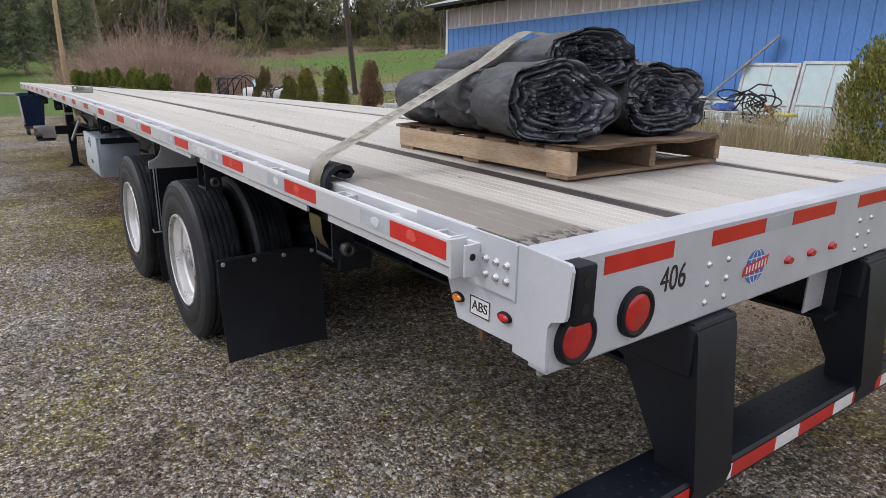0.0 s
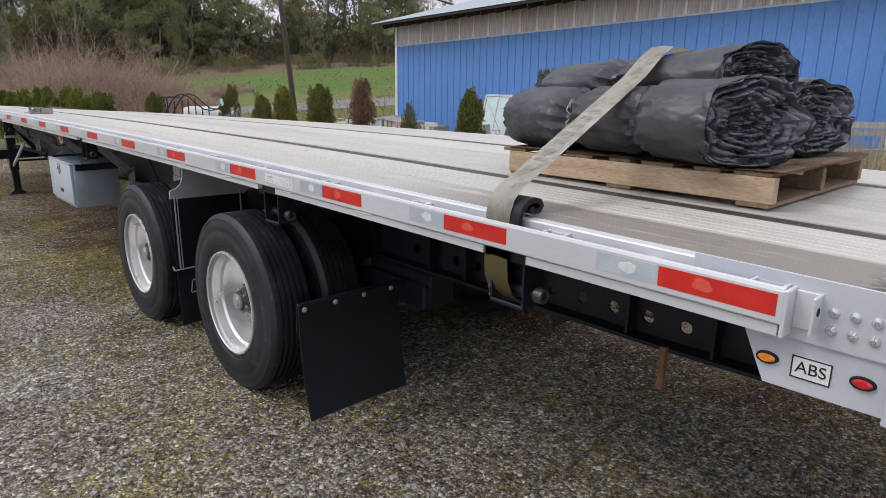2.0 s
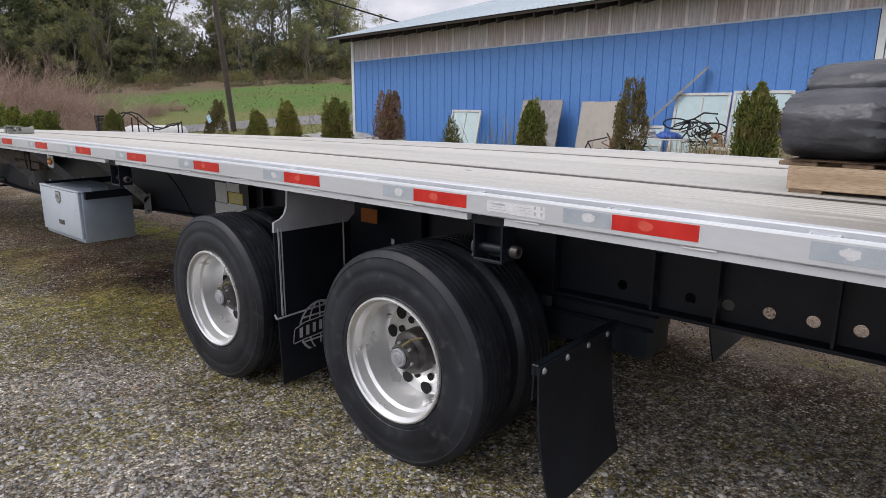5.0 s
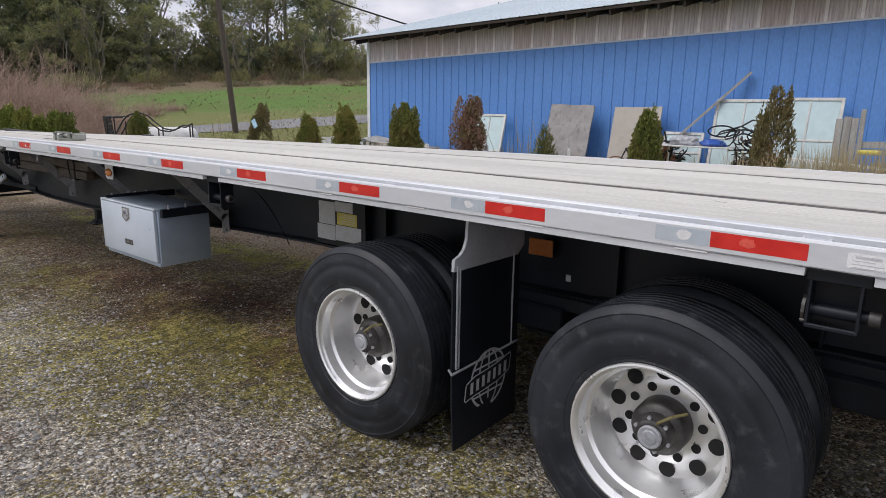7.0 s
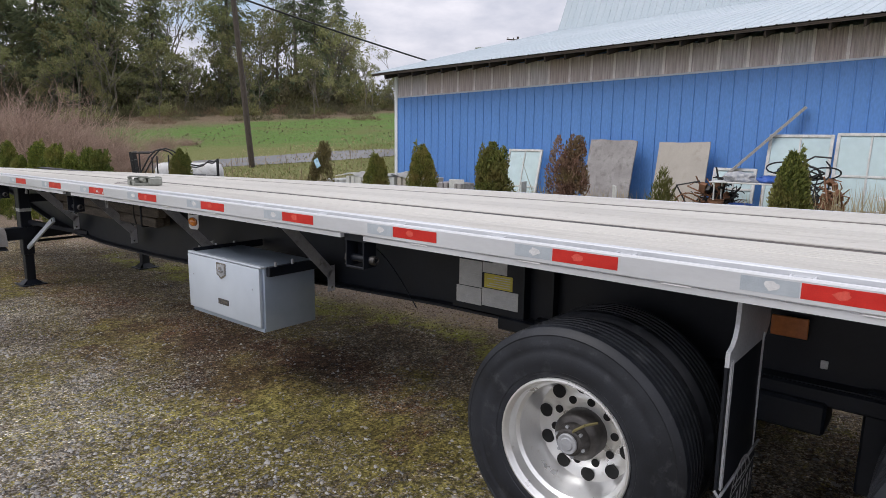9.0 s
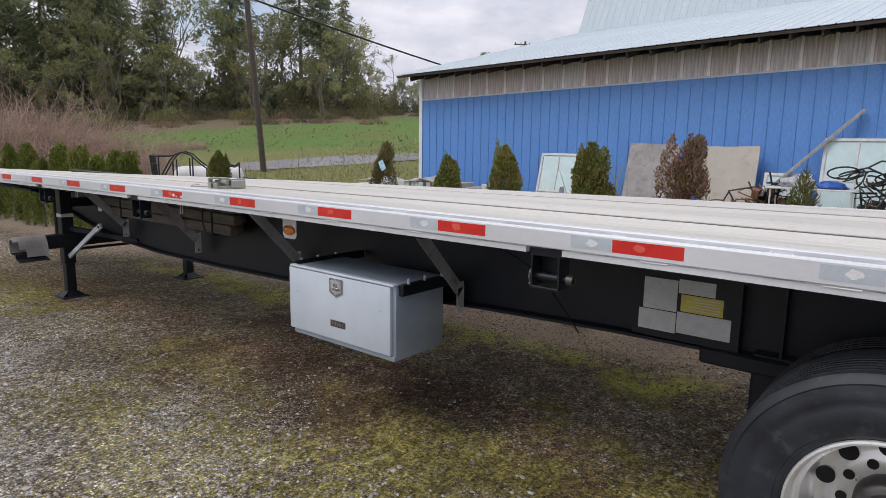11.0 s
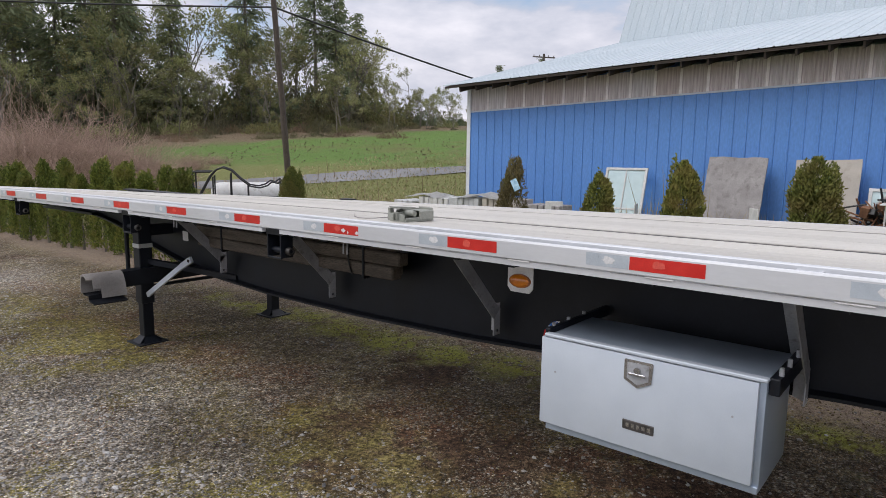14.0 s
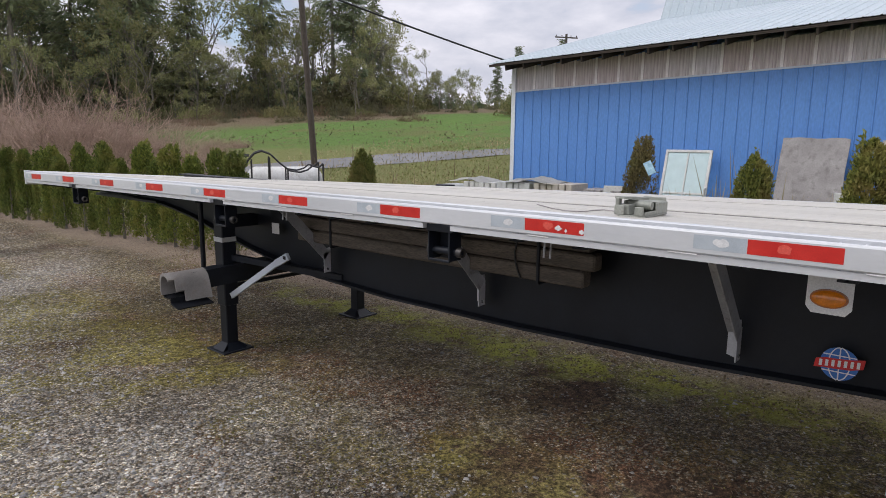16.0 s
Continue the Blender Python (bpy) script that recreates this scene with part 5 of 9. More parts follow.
for right in (False, True):
    X = lambda v: mirror_x(v, right)
    fl = flap(3.515, 0.000, 0.618, 0.742, 0.160, -0.080, right)
    for i in range(4):
        bm = bmesh.new()
        disc(bm, (X(0.032 + i * 0.178), 3.514, 0.722), (0, -1, 0), 0.014, 0.006, 14, 0.3)
        part("flap_bolt", bm, M_GALV, fl, smooth=40)
    bm = bmesh.new()
    box(bm, *sorted((X(0.01), X(0.72))), 3.526, 3.560, 0.700, 0.746, 0.003)
    rod(bm, (X(0.012), 3.545, 0.735), (X(0.004), 3.545, 0.60), 0.005, seg=8)
    part("flap_hanger", bm, M_BLACK, trailer)
    fl = flap(5.300, 0.066, 0.630, 1.04, 0.110, -0.02, right)
    for a, b in ((0.085, 0.093), (0.105, 0.110), (0.560, 0.566)):
        bm = bmesh.new()
        box(bm, *sorted((X(a), X(b))), 5.288, 5.296, 0.53, 1.04)
        part("flap_edging", bm, M_WEB, fl)
    bm = bmesh.new()
    rod(bm, (X(0.045), 5.283, 0.520), (X(0.62), 5.283, 0.535), 0.006, seg=8)
    rod(bm, (X(0.045), 5.283, 0.520), (X(0.040), 5.300, 0.545), 0.006, seg=8)
    part("flap_rod", bm, M_GALV, fl)
    if not right:
        globe_decal(pose(0.346, 5.281, 0.408, 0, 0, 0), 0.152, None, M_RUBBER, M_DECALGREY, fl)
    bm = bmesh.new()
    sweep(bm, [(X(0.062), 1.020), (X(0.064), 1.076), (X(0.112), 1.092), (X(0.140), 1.118), (X(0.158), 1.160), (X(0.166), 1.272), (X(0.66), 1.272), (X(0.66), 1.06), (X(0.60), 1.012)], (5.293, 5.309), lambda u, v, s: (u, s, v))
    part("flap_bracket", bm, M_WEB, trailer, "grey aluminium flap bracket")
    bm = bmesh.new()
    box(bm, *sorted((X(0.716), X(0.728))), 5.155, 5.300, 0.995, 1.085, 0.003)
    part("side_reflector", bm, M_REFLAMBER, trailer, "faded amber reflector")
    bm = bmesh.new()
    box(bm, *sorted((X(0.786), X(0.793))), 5.075, 5.105, 0.862, 0.900, 0.003)
    part("web_tag", bm, M_PAPER, trailer, "small pale tag on the web")

# winches under the rail
def winch(y, right=False):
    X = lambda v: mirror_x(v, right)
    dz = camber(y)
    bm = bmesh.new()
    for yy in (y - 0.068, y + 0.068):
        plate(bm, [(yy - 0.004, 1.272 + dz), (yy + 0.004, 1.272 + dz), (yy + 0.004, 1.125 + dz), (yy - 0.004, 1.125 + dz)], *sorted((X(0.035), X(0.125))))
    box(bm, *sorted((X(0.034), X(0.135))), y - 0.092, y + 0.082, 1.270 + dz, 1.308 + dz, 0.003)
    box(bm, *sorted((X(0.120), X(0.128))), y - 0.07, y + 0.07, 1.125 + dz, 1.268 + dz)
    box(bm, *sorted((X(0.034), X(0.046))), y - 0.072, y + 0.072, 1.118 + dz, 1.132 + dz, 0.003)
    w = part("strap_winch", bm, M_BLACK, trailer, "black steel strap winch")
    bm = bmesh.new()
    rod(bm, (X(0.08), y - 0.115, 1.170 + dz), (X(0.08), y + 0.075, 1.170 + dz), 0.020, seg=16)
    part("drum", bm, M_BLACK, w, smooth=40)
    bm = bmesh.new()
    lathe(bm, [(0.0, 0.013), (-0.030, 0.013), (-0.032, 0.016), (-0.030, 0.024), (0.0, 0.026)], (X(0.08), y - 0.092, 1.170 + dz), (0, 1, 0), 20)
    part("socket", bm, M_HUB, w, "worn steel winch bar socket", smooth=40)
    bm = bmesh.new()
    rod(bm, (X(0.08), y + 0.076, 1.170 + dz), (X(0.08), y + 0.086, 1.170 + dz), 0.042, seg=11)
    for i in range(4):
        disc(bm, (X(0.05 + i * 0.018), y + 0.072, 1.135 + i * 0.03 + dz), (0, 1, 0), 0.007, 0.014, 10)
    part("ratchet", bm, M_HUB, w)


for y in WINCH_AT:
    winch(y)
for y in WINCH_AT[::2]:
    winch(y, True)

# struts from rail to beam
for yy in (8.215, 9.845, 11.331, 12.809):
    for right in (False, True):
        X = lambda v: mirror_x(v, right)
        bm = bmesh.new()
        beam_between(bm, (X(0.312), yy + 0.026, 1.262), (X(0.717), yy + 0.026, 0.842), 0.006, 0.056, (0, 1, 0))
        beam_between(bm, (X(0.285), yy - 0.004, 1.262), (X(0.690), yy - 0.004, 0.842), 0.078, 0.006, (0, 1, 0))
        st = part("side_strut", bm, M_GALV, trailer, "dull grey diagonal angle strut")
        bm = bmesh.new()
        plate(bm, [(yy - 0.007, 0.715), (yy - 0.007, 0.870), (yy - 0.001, 0.870), (yy - 0.001, 0.715)], *sorted((X(0.660), X(0.724))))
        plate(bm, [(yy - 0.001, 0.715), (yy - 0.001, 0.905), (yy + 0.052, 0.890), (yy + 0.052, 0.730)], *sorted((X(0.720), X(0.728))))
        part("strut_foot", bm, M_WEB, st)
        bm = bmesh.new()
        disc(bm, (X(0.690), yy - 0.007, 0.742), (0, -1, 0), 0.010, 0.006, 10)
        part("foot_bolt", bm, M_BOLT, st)

# side clearance lamp on its white plate
dz = camber(9.45)
bm = bmesh.new()
plate(bm, [(9.375, 1.275 + dz), (9.375, 1.115 + dz), (9.395, 1.090 + dz), (9.505, 1.090 + dz), (9.525, 1.115 + dz), (9.525, 1.275 + dz)], 0.325, 0.331)
lamp = part("clearance_lamp", bm, M_WHITE, trailer, "oval amber clearance lamp on a white plate")
bm = bmesh.new()
made = rod(bm, (0.325, 9.45, 1.150 + dz), (0.316, 9.45, 1.150 + dz), 0.036, 0.035, 28)
for v in made:
    v.co.y = 9.45 + (v.co.y - 9.45) * 1.75
part("lamp_rim", bm, M_REFLAMBER, lamp, smooth=40)
bm = bmesh.new()
made = rod(bm, (0.316, 9.45, 1.150 + dz), (0.304, 9.45, 1.150 + dz), 0.031, 0.022, 28)
for v in made:
    v.co.y = 9.45 + (v.co.y - 9.45) * 1.78
part("lens", bm, M_LENSAMBER, lamp, smooth=60)

# placards on the web
for a, b, c, d, mat in ((7.05, 6.88, 0.945, 1.105, M_PAPER), (6.875, 6.70, 1.045, 1.115, M_PAPER), (6.86, 6.66, 0.955, 1.04, M_YELLOW), (7.07, 6.88, 0.835, 0.94, M_PAPER), (6.875, 6.62, 0.842, 0.95, M_PAPER)):
    bm = bmesh.new()
    box(bm, 0.7265, 0.7292, b, a, c, d)
    pl = part("placard", bm, mat, trailer, "weathered data placard")
    rows = int((d - c) / 0.014)
    for i in range(1, rows):
        bm = bmesh.new()
        box(bm, 0.7255, 0.7264, b + 0.015, a - 0.015 - random.uniform(0, 0.06), c + i * (d - c) / rows - 0.002, c + i * (d - c) / rows + 0.002)
        part("printed_line", bm, M_DECALGREY, pl)
for i, cx in enumerate((0.7335,)):
    bm = bmesh.new()
    plate(bm, [(7.10, 0.80), (7.10, 1.14), (6.58, 1.14), (6.58, 0.80)], 0.7295, 0.794)
    part("placard_board", bm, M_BLACK, trailer)

# tool box
bm = bmesh.new()
box(bm, 0.150, 0.575, 8.255, 9.172, 0.512, 0.962, 0.006, 2)
box(bm, 0.140, 0.152, 8.258, 9.170, 0.512, 0.540, 0.002)
tool_box = part("tool_box", bm, M_BOXSIDE, trailer, "pale grey metal tool box slung under the deck", smooth=30)
bm = bmesh.new()
box(bm, 0.124, 0.148, 8.278, 9.196, 0.545, 0.953, 0.005, 2)
part("door", bm, M_BOX, tool_box, "closed powder-coated door", smooth=30)
bm = bmesh.new()
box(bm, 0.118, 0.156, 8.248, 9.180, 0.957, 0.972, 0.004)
part("lid_flange", bm, M_BOX, tool_box)
bm = bmesh.new()
plate(bm, [(8.675, 0.936), (8.790, 0.936), (8.794, 0.931), (8.794, 0.848), (8.735, 0.818), (8.676, 0.848), (8.671, 0.931)], 0.1195, 0.125)
part("latch_plate", bm, M_CHROME, tool_box, "stainless recessed T-handle latch")
bm = bmesh.new()
plate(bm, [(8.688, 0.924), (8.780, 0.924), (8.780, 0.856), (8.735, 0.832), (8.688, 0.856)], 0.1180, 0.1196)
part("latch_recess", bm, M_GALV, tool_box)
bm = bmesh.new()
box(bm, 0.106, 0.1178, 8.698, 8.772, 0.872, 0.884, 0.003)
rod(bm, (0.118, 8.735, 0.895), (0.108, 8.735, 0.895), 0.014, seg=14)
part("latch_handle", bm, M_CHROME, tool_box)
bm = bmesh.new()
box(bm, 0.1205, 0.1245, 8.655, 8.790, 0.630, 0.672, 0.003)
part("badge", bm, M_HUB, tool_box, "dark badge")
bm = bmesh.new()
for i in range(5):
    box(bm, 0.1188, 0.1204, 8.668 + i * 0.023, 8.682 + i * 0.023, 0.642, 0.660)
part("badge_bars", bm, M_CHROME, tool_box)
for yy, zz in ((9.12, 0.80), (8.36, 0.80)):
    bm = bmesh.new()
    disc(bm, (0.124, yy, zz), (-1, 0, 0), 0.0045, 0.003, 12)
    part("rivet", bm, M_GALV, tool_box)
bm = bmesh.new()
box(bm, 0.165, 0.60, 8.215, 8.254, 0.900, 0.966, 0.004)
part("mounting_bracket", bm, M_BLACK, tool_box)
bm = bmesh.new()
box(bm, 0.16, 0.78, 9.174, 9.20, 0.93, 0.985, 0.004)
part("mounting_bracket", bm, M_BLACK, tool_box)
for yy in (8.225, 9.19):
    for xx in (0.22, 0.36, 0.52):
        bm = bmesh.new()
        rod(bm, (xx, yy, 0.96), (xx, yy, 0.998), 0.009, seg=8)
        part("bracket_bolt", bm, M_GALV, tool_box)

# landing gear
LEG_Y = 13.93
for cx in (0.50, WIDE - 0.60):
    gz = ground_z(cx, LEG_Y)
    bm = bmesh.new()
    box(bm, cx - 0.065, cx + 0.065, LEG_Y - 0.065, LEG_Y + 0.065, 0.30, 1.24, 0.010, 2)
    leg = part("landing_leg", bm, M_BLACK, trailer, "square black landing leg")
    bm = bmesh.new()
    box(bm, cx - 0.052, cx + 0.052, LEG_Y - 0.052, LEG_Y + 0.052, gz + 0.05, 0.31, 0.008, 2)
    part("inner_leg", bm, M_BLACK, leg)
    bm = bmesh.new()
    box(bm, cx - 0.145, cx + 0.145, LEG_Y - 0.145, LEG_Y + 0.145, gz + 0.004, gz + 0.018, 0.004)
    for sx, sy in ((1, 0), (-1, 0), (0, 1), (0, -1)):
        p = [Vector((cx + sx * 0.05 + sy * q, LEG_Y + sy * 0.05 + sx * q, gz + 0.018)) for q in (-0.05, 0.05)]
        p += [Vector((cx + sx * 0.12 + sy * q, LEG_Y + sy * 0.12 + sx * q, gz + 0.018)) for q in (0.09, -0.09)]
        t = [Vector((cx + sx * 0.05 + sy * q, LEG_Y + sy * 0.05 + sx * q, gz + 0.075)) for q in (-0.05, 0.05)]
        vs = [bm.verts.new(v) for v in p + t]
        bm.faces.new((vs[0], vs[1], vs[2], vs[3]))
        bm.faces.new((vs[4], vs[5], vs[2], vs[3]))
        bm.faces.new((vs[0], vs[3], vs[4]))
        bm.faces.new((vs[1], vs[5], vs[2]))
    part("foot", bm, M_BLACK, leg, "flared steel foot")
    bm = bmesh.new()
    box(bm, cx - 0.067, cx + 0.067, LEG_Y - 0.067, LEG_Y + 0.067, 0.855, 0.895)
    part("leg_label", bm, M_PAPER, leg, "pale worn label")
    bm = bmesh.new()
    beam_between(bm, (cx + 0.02, LEG_Y + 0.02, 0.72), (0.80 if cx < MID_X else WIDE - 0.80, 12.75, 0.66), 0.05, 0.05)
    part("leg_brace", bm, M_BLACK, trailer)
bm = bmesh.new()
beam_between(bm, (0.5, LEG_Y, 1.02), (WIDE - 0.6, LEG_Y, 1.02), 0.10, 0.10)
beam_between(bm, (0.5, LEG_Y, 0.46), (WIDE - 0.6, LEG_Y, 0.46), 0.03, 0.03)
part("gear_cross_shaft", bm, M_BLACK, trailer)
bm = bmesh.new()
beam_between(bm, (0.480, 13.83, 0.395), (0.548, 13.26, 0.742), 0.024, 0.048)
beam_between(bm, (0.548, 13.26, 0.742), (0.562, 13.12, 0.815), 0.026, 0.056)
crank = part("crank_handle", bm, M_BOX, trailer, "bare metal folded crank handle")
bm = bmesh.new()
box(bm, 0.544, 0.550, 13.135, 13.170, 0.786, 0.814, 0.002)
part("crank_eye", bm, M_HOLE, crank)
bm = bmesh.new()
rod(bm, (0.60, 14.50, 1.22), (0.60, 14.50, 0.50), 0.022, seg=12)
part("support_stand", bm, M_BLACK, trailer)
bm = bmesh.new()
plate(bm, [(13.47, 0.935), (13.47, 1.025), (13.57, 1.025), (13.57, 0.935)], 0.7275, 0.7300)
part("blank_plate", bm, M_WHITE, trailer, "small white plate on the web")
# kingpin plate and front outriggers
bm = bmesh.new()
box(bm, 0.7, WIDE - 0.7, 15.6, 17.15, 1.045, 1.07)
rod(bm, (MID_X, 16.3, 0.98), (MID_X, 16.3, 1.05), 0.045, seg=20)
part("coupler_plate", bm, M_BLACK, trailer)

# dunnage rack: hanging rods with timbers
for yy in (10.85, 12.6):
    bm = bmesh.new()
    rod(bm, (0.56, yy, 1.26), (0.56, yy, 0.948), 0.010, seg=8)
    rod(bm, (0.56, yy, 0.948), (0.79, yy, 0.948), 0.010, seg=8)
    part("dunnage_rack", bm, M_BLACK, trailer)
for yy in (10.512, 10.545, 12.5, 12.54):
    bm = bmesh.new()
    rod(bm, (0.12, yy, 1.27), (0.12, yy + 0.004, 1.19), 0.005, seg=6)
    part("hanging_pin", bm, M_GALV, trailer)
for xx, zz, y0, y1 in ((0.61, 0.960, 10.58, 13.0), (0.71, 0.960, 10.66, 13.05), (0.61, 1.055, 10.52, 13.02), (0.71, 1.055, 10.62, 12.9), (0.62, 1.150, 10.55, 13.1)):
    bm = bmesh.new()
    box(bm, xx - 0.046, xx + 0.046, y0, y1, zz, zz + 0.090, 0.010)
    lone("dunnage_timber", bm, M_TIMBER, "dark weathered square timber in the side rack", "timber", "timbers in the rack")
bm = bmesh.new()
pts = [Vector((0.556, 10.95 + 0.05 * math.sin(3 * t), 1.24 - 0.28 * t)) for t in np.linspace(0, 1, 7)]
for a, b in zip(pts, pts[1:]):
    rod(bm, a, b, 0.006, seg=6)
part("rack_cord", bm, M_INK, trailer)

# a load corner guard pushed over a cross tube at the landing gear
bm = bmesh.new()
beam_between(bm, (0.10, 13.84, 0.585), (1.9, 13.95, 0.60), 0.13, 0.15)
part("carrier_tube", bm, M_BLACK, trailer, "black carrier tube by the landing leg")
bm = bmesh.new()
arch = [(-0.088, -0.105), (-0.098, -0.03), (-0.092, 0.045), (-0.066, 0.086), (-0.020, 0.100), (0.030, 0.086), (0.066, 0.050), (0.086, 0.0), (0.100, -0.050), (0.112, -0.105), (0.120, -0.150)]
inner = [(u * 0.86 + 0.004, v * 0.90 - 0.012) for u, v in arch]
for reach, span in ((7, (-0.100, -0.052)), (9, (-0.052, 0.012)), (11, (0.012, 0.12, 0.205, 0.228))):
    sweep(bm, arch[:reach] + inner[:reach][::-1], span, lambda u, v, s: (s, 13.81 - u * (0.88 + 0.10 * (s > 0.22)), 0.590 + v * (0.88 + 0.03 * (s > 0.22))))
lone("corner_guard", bm, M_PLASTICGREY, "beige stepped plastic load corner guard pushed on a tube", "corner guard", smooth=40)
bm = bmesh.new()
sweep(bm, [(-0.075, -0.10), (-0.082, -0.115), (0.06, -0.115), (0.06, -0.160), (0.190, -0.190), (0.185, -0.200), (0.050, -0.175), (0.050, -0.128), (-0.075, -0.128)], (-0.085, 0.21), lambda u, v, s: (s, 13.81 - u * 0.88, 0.590 + v * 0.88))
lone("corner_guard", bm, M_RUBBER, "black plastic load corner guard nested under another", "corner guard")

# a rusty hanger below the beam and stickers on the rub rail
bm = bmesh.new()
box(bm, 0.600, 0.624, 1.938, 1.962, 0.700, 0.872, 0.003)
part("rusty_hanger", bm, M_JUNKBROWN, trailer, "short rusty steel hanger under the beam")
y0, y1, z0, z1 = 3.518, 3.779, 1.334, 1.378
bm = bmesh.new()
box(bm, -0.0016, -0.0004, y0, y1, z0, z1)
tag = part("rail_sticker", bm, M_WHITE, trailer, "pale printed sticker on the rub rail", bend=camber)
bm = bmesh.new()
box(bm, -0.0024, -0.0016, y1 - 0.085, y1 - 0.02, z1 - 0.014, z1 - 0.006)
for k in range(3):
    box(bm, -0.0024, -0.0016, y1 - 0.07 - 0.02 * k, y1 - 0.012, z1 - 0.022 - 0.010 * k, z1 - 0.020 - 0.010 * k)
    box(bm, -0.0024, -0.0016, y0 + 0.06, y0 + 0.13 - 0.02 * k, z1 - 0.012 - 0.010 * k, z1 - 0.010 - 0.010 * k)
for dy, dz in ((0.012, 0.010), (0.040, 0.010), (0.012, 0.032), (0.040, 0.032)):
    box(bm, -0.0024, -0.0016, y0 + dy, y0 + dy + 0.008, z0 + dz, z0 + dz + 0.012)
part("sticker_print", bm, M_DECALGREY, tag, "faded grey print", bend=camber)

# air line along the beam
bm = bmesh.new()
pts = [Vector((0.722, 7.95 - 0.55 * t, 1.15 - 0.42 * t + 0.08 * math.sin(math.pi * t))) for t in np.linspace(0, 1, 9)]
ring = [(0.005 * math.cos(a), 0.005 * math.sin(a)) for a in np.linspace(0, 2 * math.pi, 7)[:-1]]
sweep(bm, ring, pts, lambda u, v, p: p + Vector((u, v, 0)))
part("air_line", bm, M_BLACK, trailer, smooth=60)


# ---- the load on the deck ----
def deck_z(y):
    return DECK + camber(y)


PZ = deck_z(2.3) + 0.002
pallet = thing("wooden_pallet", (1.335, 2.32, PZ), "worn wooden pallet with a fresh pine side board", "pallet")
for xx, mat in ((0.845, M_PALLET), (1.335, M_PALLETOLD), (1.825, M_PALLETOLD)):
    bm = bmesh.new()
    box(bm, xx - 0.02, xx + 0.02, 1.725, 2.925, PZ + 0.016, PZ + 0.108, 0.003)
    part("stringer", bm, mat, pallet)
for i in range(7):
    bm = bmesh.new()
    yy = 1.735 + i * 0.182
    box(bm, 0.825, 1.845, yy, yy + (0.10 if i % 2 else 0.135), PZ + 0.108, PZ + 0.124, 0.003)
    part("top_board", bm, M_PALLETOLD, pallet)
for yy in (1.735, 2.27, 2.80):
    bm = bmesh.new()
    box(bm, 0.825, 1.845, yy, yy + 0.115, PZ, PZ + 0.016, 0.002)
    part("bottom_board", bm, M_PALLETOLD, pallet)
# brittle sheet lying on the boards
bm = bmesh.new()
grid = []
for j in range(16):
    for i in range(22):
        u, v = i / 21, j / 15
        x, y = 0.815 + 1.05 * u, 1.70 + 1.22 * v
        edge = max(0.0, 1 - 6 * v)
        z = PZ + 0.127 + 0.004 * math.sin(9 * u) + edge * (-0.020 + 0.028 * math.cos(6.3 * u + 0.4) ** 2)
        grid.append(bm.verts.new((x, y - 0.02 * math.sin(17 * u) * (v < 0.01), z)))
for j in range(15):
    for i in range(21):
        bm.faces.new((grid[j * 22 + i], grid[j * 22 + i + 1], grid[(j + 1) * 22 + i + 1], grid[(j + 1) * 22 + i]))
bmesh.ops.solidify(bm, geom=bm.faces, thickness=0.004)
lone("fibre_sheet", bm, M_PALLETOLD, "curling brown fibre sheet between pallet and tarps", "sheet")


